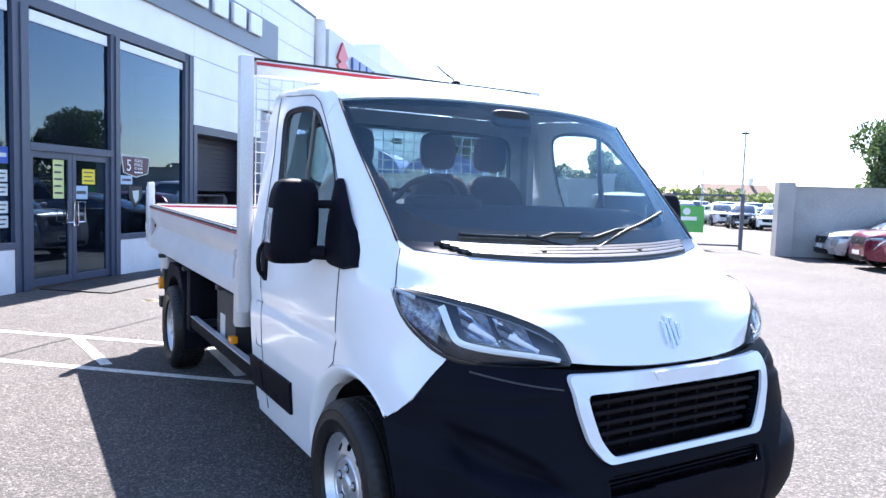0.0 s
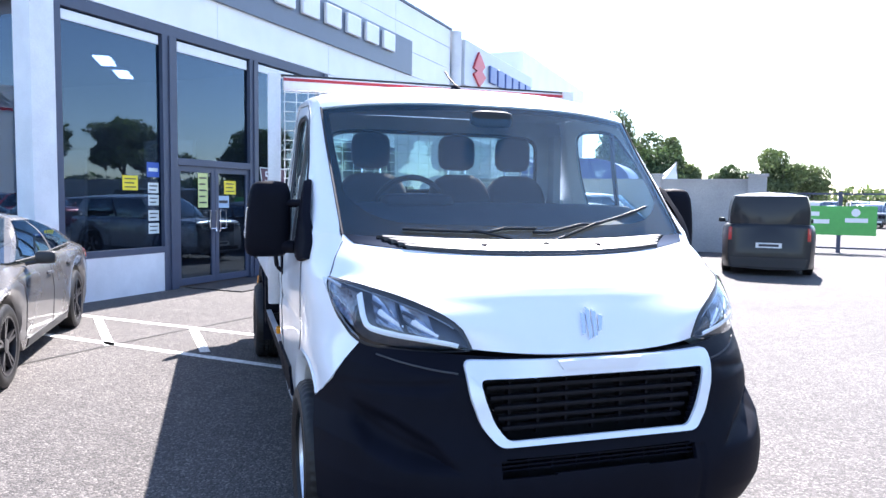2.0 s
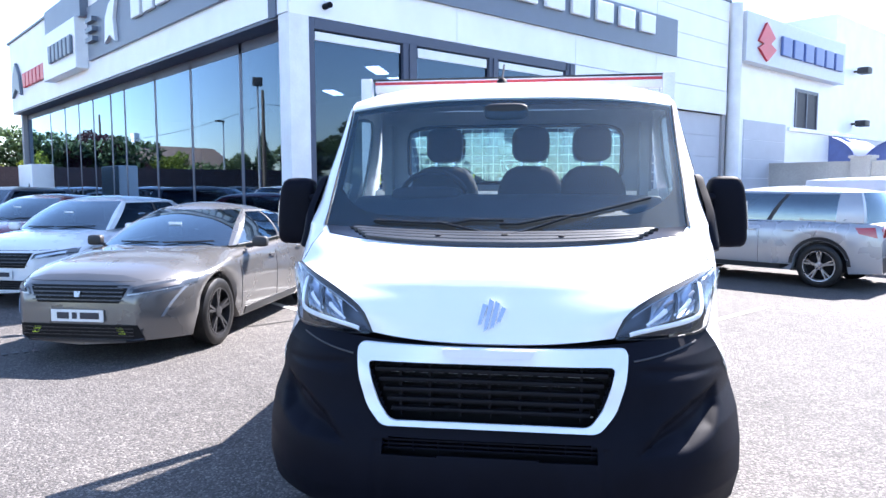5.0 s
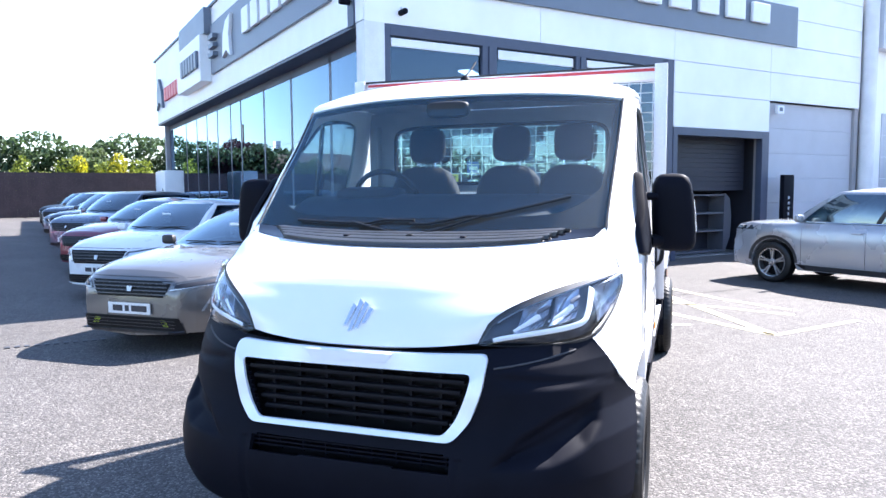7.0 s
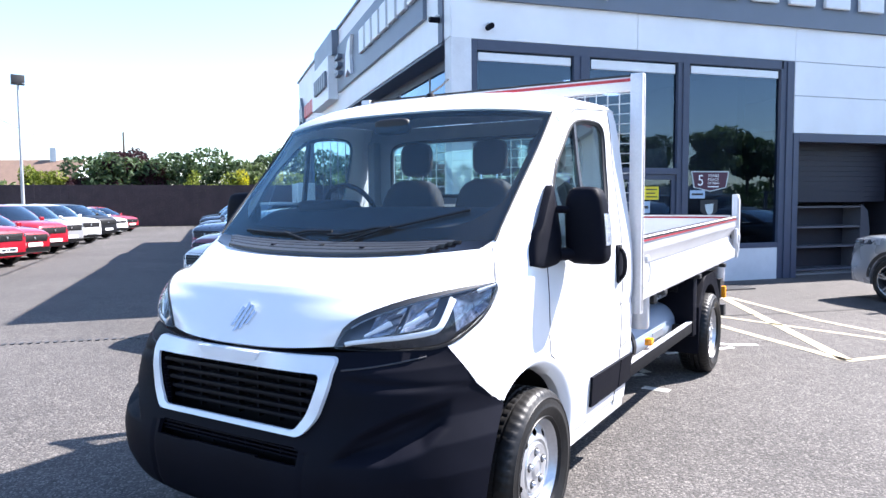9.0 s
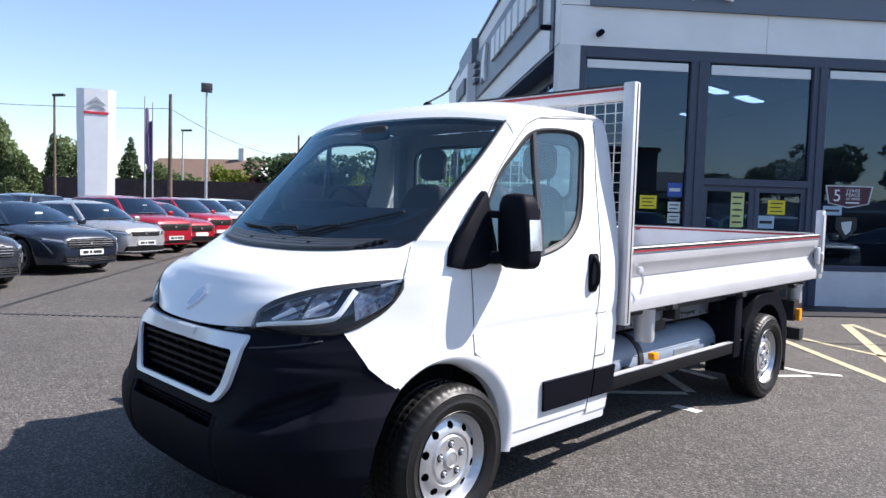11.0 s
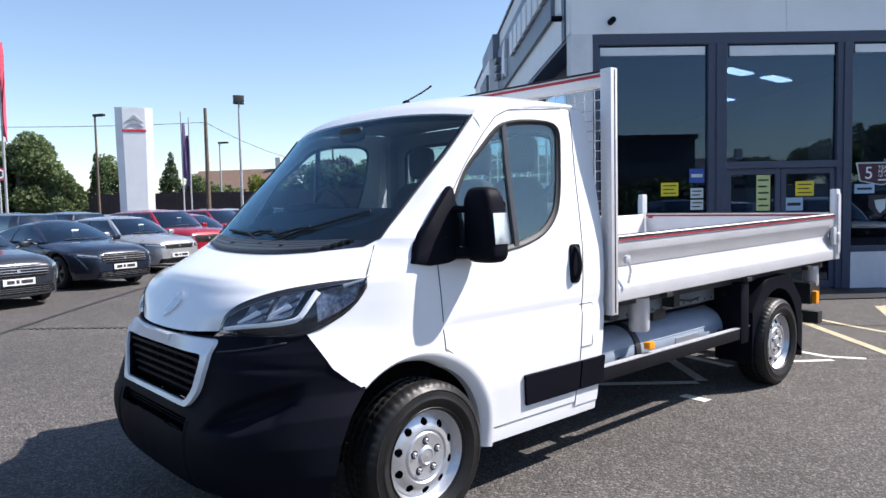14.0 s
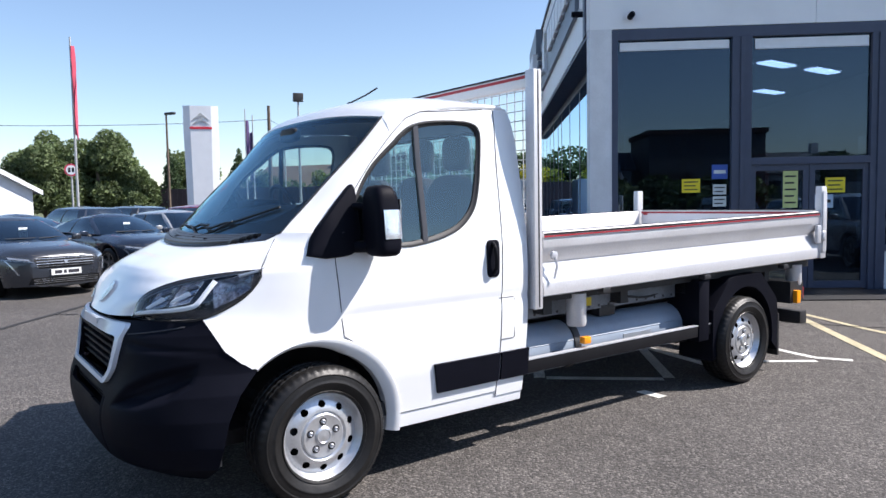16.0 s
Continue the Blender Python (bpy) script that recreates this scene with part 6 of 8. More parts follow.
# shape of each kind: length, width, height, wheelbase, front overhang, tyre, sill, then outlines
KINDS = {
    "fastback": dict(L=4.75, W=1.86, H=1.42, wb=2.80, fo=0.95, R=0.345, sill=0.20, belt=[(-2.38, 0.93), (-1.4, 0.97), (0.2, 0.93), (1.0, 0.90), (2.375, 0.70)], top=[(-2.38, 0.85), (-2.30, 1.02), (-1.7, 1.06), (0.9, 1.0), (1.4, 0.965), (2.0, 0.895), (2.25, 0.83), (2.34, 0.75), (2.375, 0.60)], g=(1.12, 0.15, -0.75, -1.95), inset=0.24),
    "hatch": dict(L=4.30, W=1.82, H=1.47, wb=2.62, fo=0.88, R=0.335, sill=0.21, belt=[(-2.15, 0.97), (-1.3, 0.99), (0.2, 0.94), (0.9, 0.91), (2.15, 0.74)], top=[(-2.15, 0.87), (-2.08, 1.0), (-1.6, 1.04), (0.85, 1.01), (1.3, 0.975), (1.8, 0.91), (2.04, 0.84), (2.11, 0.76), (2.15, 0.60)], g=(1.08, 0.2, -1.55, -2.0), inset=0.22),
    "suv": dict(L=4.30, W=1.84, H=1.63, wb=2.60, fo=0.86, R=0.36, sill=0.26, belt=[(-2.15, 1.07), (-1.4, 1.09), (0.2, 1.06), (0.9, 1.04), (2.15, 0.90)], top=[(-2.15, 1.0), (-2.1, 1.10), (-1.6, 1.13), (0.85, 1.12), (1.3, 1.10), (1.75, 1.06), (2.0, 1.0), (2.10, 0.90), (2.15, 0.70)], g=(1.2, 0.42, -1.85, -2.08), inset=0.17),
    "boxy": dict(L=4.18, W=1.78, H=1.60, wb=2.50, fo=0.83, R=0.345, sill=0.25, belt=[(-2.09, 1.02), (-1.4, 1.03), (0.2, 1.02), (0.9, 1.02), (1.75, 1.005), (2.0, 0.97), (2.09, 0.90)], top=[(-2.09, 0.95), (-2.05, 1.05), (-1.6, 1.07), (0.95, 1.065), (1.3, 1.055), (1.75, 1.04), (1.96, 1.015), (2.05, 0.95), (2.09, 0.74)], g=(1.24, 0.42, -1.85, -2.04), inset=0.13),
    "van": dict(L=5.0, W=1.93, H=1.84, wb=3.2, fo=0.9, R=0.33, sill=0.16, belt=[(-2.5, 1.12), (-1.4, 1.12), (0.8, 1.08), (1.4, 1.02), (2.5, 0.78)], top=[(-2.5, 1.1), (-2.47, 1.14), (-1.6, 1.14), (1.4, 1.10), (1.7, 1.06), (2.2, 0.97), (2.43, 0.86), (2.5, 0.7)], g=(1.62, 0.80, -2.40, -2.48), inset=0.09),
}


def car(kind, colour, m, label, nose="wide", dark=False, detail=True, roof=None, group="parked cars", rear=True, closed=False):
    k = KINDS[kind]
    c = thing("car" if kind != "van" else "van", m, label, "car" if kind != "van" else "van", group)
    body_m = P[colour]
    L2, W2 = k["L"] / 2, k["W"] / 2
    uf = L2 - k["fo"]
    ur = uf - k["wb"]
    Ra = k["R"] + 0.055
    us = sorted(set(list(np.linspace(-L2, L2, 40)) + [-L2 + 0.03, -L2 + 0.08, L2 - 0.03, L2 - 0.07, L2 - 0.12] + [w + Ra * math.cos(a) for w in (uf, ur) for a in np.linspace(0.02, math.pi - 0.02, 15)]))

    def half_w(u):
        f, r = max(0, (u - (L2 - 0.8)) / 0.8), max(0, ((-L2 + 0.8) - u) / 0.8)
        return W2 * (1 - 0.05 * f - {"boxy": 0.13, "fastback": 0.34, "van": 0.25}.get(kind, 0.36) * f ** 3.0) * (1 - 0.14 * r ** 3)

    def low(u):
        z = k["sill"] + 0.03 * max(0, (abs(u) - L2 + 0.5) / 0.5)
        for w in (uf, ur):
            d = Ra ** 2 - (u - w) ** 2
            if d > 0:
                z = max(z, k["R"] + math.sqrt(d))
        return z

    def section(u):
        w, zl, zb_, zt_ = half_w(u), low(u), lerp(u, k["belt"]), lerp(u, k["top"])
        zb_ = min(zb_, zt_ - 0.02)
        zl = min(zl, zb_ - 0.05)
        h = zb_ - zl
        pts = [(0.0, k["sill"] - 0.02), (w * 0.80, max(k["sill"] - 0.02, zl - 0.02)), (w * 0.955, zl), (w * 0.985, zl + h * 0.2), (w * 0.995, zl + h * 0.42), (w * 1.0, zl + h * 0.60), (w * 0.982, zl + h * 0.82), (w * 0.965, zl + h * 0.93), (w * 0.92, zb_), (w * 0.80, zb_ + (zt_ - zb_) * 0.55), (w * 0.55, zb_ + (zt_ - zb_) * 0.9), (0.0, zt_)]
        return [(u, y, z) for y, z in pts] + [(u, -y, z) for y, z in reversed(pts[1:-1])]

    rows = [section(u) for u in us]
    bm = grid(bmesh.new(), rows, close=True)
    for r in (rows[0], rows[-1]):
        bm.faces.new([bm.verts.new(p) for p in r])
    bmesh.ops.remove_doubles(bm, verts=bm.verts, dist=1e-4)
    bmesh.ops.recalc_face_normals(bm, faces=bm.faces)
    tree_ = BVHTree.FromBMesh(bm)
    part("body", bm, body_m, c)

    def on(o, d, off):
        hit = tree_.ray_cast(Vector(o), Vector(d))
        return hit[0] - Vector(d) * off if hit[0] is not None else None

    def patch(name, quad, view, material, parent=c, n=8, mm=4, off=0.006, th=0.008, lab=""):
        """A piece laid on the body: four corners as seen from front, rear or a side."""
        q = [np.array(p, float) for p in quad]
        bm = bmesh.new()
        rows_ = []
        for i in range(mm + 1):
            row = []
            for j in range(n + 1):
                f, g_ = j / n, i / mm
                p = (q[0] * (1 - f) + q[1] * f) * (1 - g_) + (q[3] * (1 - f) + q[2] * f) * g_
                o, d = {"front": ((6, p[0], p[1]), (-1, 0, 0)), "rear": ((-6, p[0], p[1]), (1, 0, 0)), "left": ((p[0], 4, p[1]), (0, -1, 0)), "right": ((p[0], -4, p[1]), (0, 1, 0))}[view]
                row.append(on(o, d, off))
            rows_.append(row)
        if any(p is None for r in rows_ for p in r):
            bm.free()
            return None
        grid(bm, rows_)
        bmesh.ops.recalc_face_normals(bm, faces=bm.faces)
        out = {"front": Vector((1, 0, 0)), "rear": Vector((-1, 0, 0)), "left": Vector((0, 1, 0)), "right": Vector((0, -1, 0))}[view]
        if sum(f.normal.dot(out) for f in bm.faces) < 0:
            bmesh.ops.reverse_faces(bm, faces=bm.faces)
        return part(name, bm, material, parent, lab, thick=th)

    # glasshouse
    u1, u2, u3, u4 = k["g"]
    zr, ins = k["H"], k["inset"]
    zb0 = [lerp(u, k["top"]) - 0.012 for u in (u1, u4)]

    def ring(uA, uB, wid, zA, zB, bowA, bowB):
        pts = []
        for t in (0, 0.2, 0.4, 0.6, 0.8, 0.96, 1.0):
            pts.append((uA - bowA * t ** 2.2, wid * t * 0.92, zA))
        for t in (0.04, 0.19, 0.34, 0.47, 0.50, 0.66, 0.86, 1.0):
            pts.append((uA - bowA + (uB + bowB - uA + bowA) * t, wid * (0.92 + 0.08 * min(1, t * 6, (1 - t) * 6)), zA + (zB - zA) * t))
        for t in (0.95, 0.8, 0.6, 0.4, 0.2, 0):
            pts.append((uB + bowB * t ** 2.2, wid * t * 0.92, zB))
        return pts

    low_r = ring(u1, u4, W2 * 0.90, zb0[0], zb0[1], 0.32, 0.22)
    low_r = [(u, y, max(z, lerp(u, k["belt"]) - 0.03) if 6 <= i <= 14 else z) for i, (u, y, z) in enumerate(low_r)]
    top_r = ring(u2, u3, W2 * 0.90 - ins, zr - 0.07, zr - 0.09, 0.16, 0.12)

    def between(i, f):
        a, b = np.array(low_r[i]), np.array(top_r[i])
        p = a + (b - a) * f
        return p + np.array((0, 0.035, 0.0)) * math.sin(math.pi * f) * (1 if 5 < i < 15 else 0.2) + np.array((0.03 if i < 7 else -0.02 if i > 13 else 0, 0, 0.02)) * math.sin(math.pi * f)

    def gh(name, i0, i1, material, f0=0.0, f1=1.0, both=True, lab="", shade=True, off=0.0):
        for s in (1, -1) if both == "two" else (0,):
            bm = bmesh.new()
            idx = list(range(i0, i1 + 1))
            rows_ = []
            for f in np.linspace(f0, f1, 6):
                row = [between(i, f) for i in idx]
                row = [(p[0], p[1] + (off if p[1] > 0.3 else 0), p[2]) for p in row]
                if s:
                    row = [(p[0], p[1] * s, p[2]) for p in row]
                else:
                    row = row[::-1] + [(p[0], -p[1], p[2]) for p in row[1:]] if i0 == 0 else row + [(p[0], -p[1], p[2]) for p in row[::-1][1:]]
                rows_.append(row)
            grid(bm, rows_)
            bmesh.ops.recalc_face_normals(bm, faces=bm.faces)
            fc = max(bm.faces, key=lambda f: f.calc_area())
            if fc.normal.dot(fc.calc_center_median() - Vector((-0.4, 0, 1.0))) < 0:
                bmesh.ops.reverse_faces(bm, faces=bm.faces)
            o = part(name, bm, material, c, lab, thick=0.006)
            if not shade:
                o.visible_shadow = False
    gh("windscreen", 0, 5, CARGLASS)
    gh("screen_pillar", 5, 7, body_m, both="two")
    gh("side_window", 7, 10 if not closed else 9, CARGLASS, 0.02, 0.93, "two")
    gh("door_post", 10 if not closed else 9, 11, CLAD_ if not closed else body_m, 0.0, 1.0, "two")
    gh("side_window", 11, 13, CARGLASS if not closed else body_m, 0.02, 0.93, "two")
    gh("roof_rail", 7, 13, body_m, 0.92, 1.0, "two")
    gh("rear_pillar", 13, 15, body_m, both="two")
    gh("rear_window", 15, 20, CARGLASS if rear else body_m)
    bm = bmesh.new()
    rows_ = []
    for f in np.linspace(0, 1, 8):
        ring_ = top_r + [(p[0], -p[1], p[2]) for p in top_r[::-1][1:-1]]
        cu = (u2 + u3) / 2
        rows_.append([(p[0] + (cu - p[0]) * f * 0.94, p[1] * (1 - f * 0.96), p[2] + (0.085 if p[0] > cu - 9 else 0) * (1 - (1 - f) ** 2.2)) for p in ring_])
    grid(bm, rows_, close=True)
    bm.faces.new([bm.verts.new(p) for p in rows_[-1]])
    bmesh.ops.recalc_face_normals(bm, faces=bm.faces)
    part("roof", bm, P[roof] if roof else body_m, c)
    part("cabin", boxes((u4 + 0.4, u1 - 0.5, -W2 * 0.6, W2 * 0.6, 0.4, zb0[0] + 0.02)), DARKIN, c, smooth=False)
    for y in (-0.38, 0.38):
        part("seat", blob(bmesh.new(), ((u2 + u3) / 2 + 0.25, y, zb0[0] + 0.1), (0.12, 0.22, 0.3), 0.5, 0.4, 10, 8), SEATF, c)
    # wheels
    for u in (uf, ur):
        for s in (1, -1):
            w = new("wheel")
            w.parent = c
            w.matrix_local = pose(u, s * (W2 - 0.115), k["R"], 0, 0, 0 if s > 0 else 180)
            for nm, data in wheel_mesh(k["R"], dark):
                o = new(nm, data)
                o.parent = w
        part("wheel_well", boxes((u - Ra, u + Ra, -W2 * 0.78, W2 * 0.78, k["sill"], k["R"] + Ra)), CHASSIS, c, smooth=False)
    # front
    zc = lerp(L2 - 0.06, k["top"])
    zg = zc - 0.04
    gw = {"wide": 0.50, "slim": 0.44, "tall": 0.52}[nose]
    gh_ = {"wide": 0.20, "slim": 0.12, "tall": 0.20}[nose]
    if dark:
        gw, gh_ = 0.47, 0.16
    gpart = patch("grille", [(-gw * 0.86, zg - gh_), (gw * 0.86, zg - gh_), (gw * 1.05, zg), (-gw * 1.05, zg)], "front", DARKG, n=16, lab="black front grille")
    if gpart and detail:
        for i in range(4):
            z = zg - gh_ + (i + 0.6) * gh_ / 4.4
            patch("slat", [(-gw * 0.95, z), (gw * 0.95, z), (gw * 0.95, z + 0.012), (-gw * 0.95, z + 0.012)], "front", ALLOY if nose == "tall" else ALLOYD, gpart, 12, 1, 0.016, 0.006)
    patch("emblem", [(-0.022, zg - gh_ * 0.66), (0.022, zg - gh_ * 0.66), (0.032, zg - gh_ * 0.34), (-0.032, zg - gh_ * 0.34)], "front", ALLOY, gpart or c, 4, 2, 0.026, 0.008)
    patch("front_apron", [(-W2 * 0.62, k["sill"] + 0.01), (W2 * 0.62, k["sill"] + 0.01), (W2 * 0.66, 0.33), (-W2 * 0.66, 0.33)], "front", CLAD_, n=18, off=0.012)
    li = patch("lower_intake", [(-0.62, 0.25), (0.62, 0.25), (0.58, 0.375), (-0.58, 0.375)], "front", DARKG, n=18, off=0.018)
    if li and detail:
        for i in range(3):
            z = 0.275 + 0.032 * i
            patch("slat", [(-0.55, z), (0.55, z), (0.55, z + 0.008), (-0.55, z + 0.008)], "front", ALLOY if nose == "tall" else ALLOYD, li, 14, 1, 0.026, 0.006)
    if detail:
        patch("bumper_lip", [(-W2 * 0.66, k["sill"] + 0.015), (W2 * 0.66, k["sill"] + 0.015), (W2 * 0.66, k["sill"] + 0.04), (-W2 * 0.66, k["sill"] + 0.04)], "front", ALLOYD if dark else body_m, n=18, mm=1, off=0.03, th=0.012)
        patch("bonnet_gap", [(-W2 * 0.80, zg + 0.030), (W2 * 0.80, zg + 0.030), (W2 * 0.80, zg + 0.036), (-W2 * 0.80, zg + 0.036)], "front", SEAM, n=20, mm=1, off=0.003, th=0.003)
    for s in (1, -1):
        hl_ = patch("headlamp", [(s * (gw + 0.01), zg - 0.085), (s * W2 * 0.955, zg - 0.035), (s * W2 * 0.955, zg + 0.045), (s * (gw + 0.05), zg - 0.01)], "front", CARLAMPD, n=12, lab="clear headlamp")
        if hl_:
            patch("reflector", [(s * (gw + 0.06), zg - 0.065), (s * W2 * 0.88, zg - 0.022), (s * W2 * 0.88, zg + 0.012), (s * (gw + 0.08), zg - 0.03)], "front", ALLOYD if dark else CARLAMPC, hl_, 6, 2, 0.016, 0.004)
            patch("lamp_edge", [(s * (gw + 0.02), zg - 0.088), (s * W2 * 0.94, zg - 0.040), (s * W2 * 0.94, zg - 0.030), (s * (gw + 0.02), zg - 0.076)], "front", ALLOY, hl_, 8, 1, 0.018, 0.004)
        patch("day_lamp", [(s * W2 * 0.78, zg - 0.30), (s * (W2 * 0.78 + 0.018), zg - 0.30), (s * (W2 * 0.905 + 0.016), zg - 0.045), (s * W2 * 0.905, zg - 0.045)], "front", CARLAMPC, c, 1, 6, 0.012, 0.006)
        if dark:
            patch("lime_flash", [(s * 0.40, 0.29), (s * 0.47, 0.29), (s * 0.44, 0.35), (s * 0.37, 0.35)], "front", LIME, c, 3, 3, 0.018, 0.006)
    pl = patch("number_plate", [(-0.26, 0.40), (0.26, 0.40), (0.26, 0.51), (-0.26, 0.51)], "front", PLATE, n=4, mm=2, off=0.025, th=0.008, lab="white number plate")
    if pl and detail:
        for a, b in ((-0.2, -0.08), (-0.05, 0.0), (0.03, 0.22)):
            patch("print_bar", [(a, 0.425), (b, 0.425), (b, 0.485), (a, 0.485)], "front", PLINK, pl, 2, 1, 0.028, 0.002)
    # rear
    zt2 = lerp(-L2 + 0.05, k["top"])
    for s in (1, -1):
        if kind == "van":
            patch("tail_lamp", [(s * W2 * 0.78, 0.78), (s * W2 * 0.85, 0.78), (s * W2 * 0.85, 1.06), (s * W2 * 0.78, 1.06)], "rear", REDL)
            continue
        patch("tail_lamp", [(s * W2 * 0.42, zt2 - 0.2), (s * W2 * 0.84, zt2 - 0.22), (s * W2 * 0.84, zt2 - 0.05), (s * W2 * 0.5, zt2 - 0.07)], "rear", REDL)
        if detail or kind == "boxy":
            patch("tail_lamp", [(-L2 + 0.06, zt2 - 0.23), (-L2 + 0.30, zt2 - 0.17), (-L2 + 0.36, zt2 - 0.08), (-L2 + 0.10, zt2 - 0.07)], "left" if s > 0 else "right", REDL, c, 8, 4, 0.010)
    pl = patch("number_plate", [(-0.26, 0.62), (0.26, 0.62), (0.26, 0.73), (-0.26, 0.73)], "rear", PLATE, n=4, mm=2, off=0.02)
    if pl:
        patch("print_bar", [(-0.2, 0.65), (0.2, 0.65), (0.2, 0.70), (-0.2, 0.70)], "rear", PLINK, pl, 2, 1, 0.023, 0.002)
    patch("rear_valance", [(-W2 * 0.75, k["sill"] + 0.04), (W2 * 0.75, k["sill"] + 0.04), (W2 * 0.82, 0.52 if kind in ("suv", "boxy") else 0.4), (-W2 * 0.82, 0.52 if kind in ("suv", "boxy") else 0.4)], "rear", CLAD_, n=12)
    # sides
    for s, v in ((1, "left"), (-1, "right")):
        patch("sill_trim", [(uf - Ra - 0.02, k["sill"] + 0.01), (ur + Ra + 0.02, k["sill"] + 0.01), (ur + Ra + 0.04, k["sill"] + 0.09), (uf - Ra - 0.04, k["sill"] + 0.09)], v, CLAD_, n=10, mm=1, off=0.008)
        if kind in ("suv", "boxy"):
            for w in (uf, ur):
                bm = bmesh.new()
                rr_ = []
                for a in np.linspace(0.05, math.pi - 0.05, 20):
                    rr_.append([on((w + math.cos(a) * r, s * 4, k["R"] + math.sin(a) * r), (0, -s, 0), 0.01) for r in (Ra + 0.01, Ra + 0.06)])
                if all(p is not None for r in rr_ for p in r):
                    grid(bm, rr_)
                    part("arch_trim", outward(bm, s), CLAD_, c, thick=0.012)
                else:
                    bm.free()
        ud = [uf - Ra - 0.12, uf - Ra - 0.12 - 1.02, ur + Ra - 0.05] if kind != "van" else [uf - Ra - 0.1, uf - Ra - 1.1]
        if detail:
            for u in ud:
                pts = [on((u - (0.05 if u == ud[-1] and kind != "van" else 0) * i, s * 4, z), (0, -s, 0), 0.001) for i, z in enumerate(np.linspace(k["sill"] + 0.1, lerp(u, k["belt"]) - 0.04, 8))]
                if all(p is not None for p in pts):
                    part("door_gap", tube(bmesh.new(), pts, 0.004, 4), SEAM, c)
            for u in ud[1:]:
                p = on((u + 0.13, s * 4, lerp(u, k["belt"]) - 0.13), (0, -s, 0), 0.012)
                if p is not None:
                    part("door_handle", blob(bmesh.new(), p, (0.09, 0.018, 0.016), 0.5, 0.5, 10, 6), body_m, c)
        mu = u1 - 0.52
        part("door_mirror", blob(bmesh.new(), (mu, s * (W2 + 0.09), lerp(mu, k["belt"]) + 0.09), (0.05, 0.09, 0.06), 0.5, 0.5, 12, 8), body_m if colour != "grey" else CLAD_, c)
        part("mirror_stalk", tube(bmesh.new(), [(mu, s * (W2 - 0.08), lerp(mu, k["belt"]) + 0.03), (mu, s * (W2 + 0.03), lerp(mu, k["belt"]) + 0.05)], 0.02, 6), CLAD_, c)
        part("roof_gap", tube(bmesh.new(), [(lambda p: (p[0], s * (p[1] + 0.004), p[2]))(between(i, 0.0)) for i in range(7, 14)], 0.008, 5), CLAD_ if dark or kind == "van" else CHROME, c)
    # wipers and the card behind the screen
    if detail:
        for a, b in ((-0.45, 0.05), (0.1, 0.6)):
            w_ = [between(min(5, int(abs(y) / W2 * 6.5)), 0.08) for y in (a, b)]
            part("wiper", tube(bmesh.new(), [(w_[0][0] + 0.02, a, w_[0][2] + 0.015), (w_[1][0] + 0.02, b, w_[1][2] + 0.02)], 0.008, 5), TRIM, c)
        pc = between(2, 0.45)
        part("price_card", boxes((pc[0] - 0.06, pc[0] - 0.055, -0.08, 0.08, pc[2] - 0.12, pc[2] + 0.06)), LETTER, c, smooth=False)
    return c


def parked(x, y, heading, *a, **kw):
    return car(a[0], a[1], pose(x, y, 0, 0, 0, heading), *a[2:], **kw)


# echelon row along the south front
HA = -50.0
parked(-7.42, 4.70, HA, "fastback", "grey", "warm grey fastback saloon with dark wheels beside the showroom", nose="wide", dark=True)
ROWA = [("hatch", "white", "white hatchback with a black grille in the echelon row", "wide"), ("hatch", "maroon", "maroon car in the echelon row", "wide"), ("suv", "blue", "grey-blue utility car with a dark roof in the row", "wide"), ("suv", "navy", "navy utility car in the echelon row", "wide"), ("hatch", "blue", "grey-blue hatchback in the echelon row", "slim"), ("suv", "navy", "dark utility car in the echelon row", "wide"), ("suv", "black", "black utility car at the far end of the row", "wide")]
for i, (kd, co, lb, ns) in enumerate(ROWA):
    k = KINDS[kd]
    parked(-11.35 - 3.95 * i, 4.55 + 0.05 * (i % 2), HA - (i % 3), kd, co, lb, nose=ns, roof="black" if co == "blue" else None, detail=i < 3)

# row across the lane, noses to the lane
HB = 57.0
db = Vector((math.cos(radians(HB)), math.sin(radians(HB))))
ROWB = [("fastback", "dark", "dark grey saloon facing the lane", "tall"), ("fastback", "navy", "dark navy saloon facing the lane", "tall"), ("hatch", "silver", "silver hatchback facing the lane", "slim"), ("suv", "red", "bright red utility car facing the lane", "wide"), ("hatch", "red", "red hatchback facing the lane", "wide"), ("suv", "red", "red utility car facing the lane", "wide"), ("suv", "silver", "silver utility car facing the lane", "tall"), ("suv", "white", "white utility car facing the lane", "wide"), ("suv", "black", "black utility car facing the lane", "tall"), ("hatch", "white", "white hatchback facing the lane", "slim"), ("hatch", "red", "red hatchback at the far end of the row", "wide")]
NB = [(-9.2, -2.35), (-12.25, -1.9), (-15.7, -1.95), (-18.3, -1.9), (-20.9, -1.85), (-23.4, -1.8), (-26.0, -1.7), (-29.6, -1.6), (-33.8, -1.5), (-38.0, -1.4), (-42.6, -1.3)]
for i, (kd, co, lb, ns) in enumerate(ROWB):
    f = Vector(NB[i]) - db * KINDS[kd]["L"] / 2
    parked(f.x, f.y, HB + (i % 3) - 1, kd, co, lb, nose=ns, detail=i < 4)
for i, (kd, co) in enumerate((("suv", "black"), ("suv", "dark"), ("fastback", "dark"), ("suv", "navy"), ("suv", "dark"), ("hatch", "silver"), ("suv", "maroon"), ("suv", "silver"), ("hatch", "white"))):
    parked(-11.2 - 3.5 * i, -9.8, 240 + (i % 3), kd, co, f"{co} car standing in the second row", detail=False)

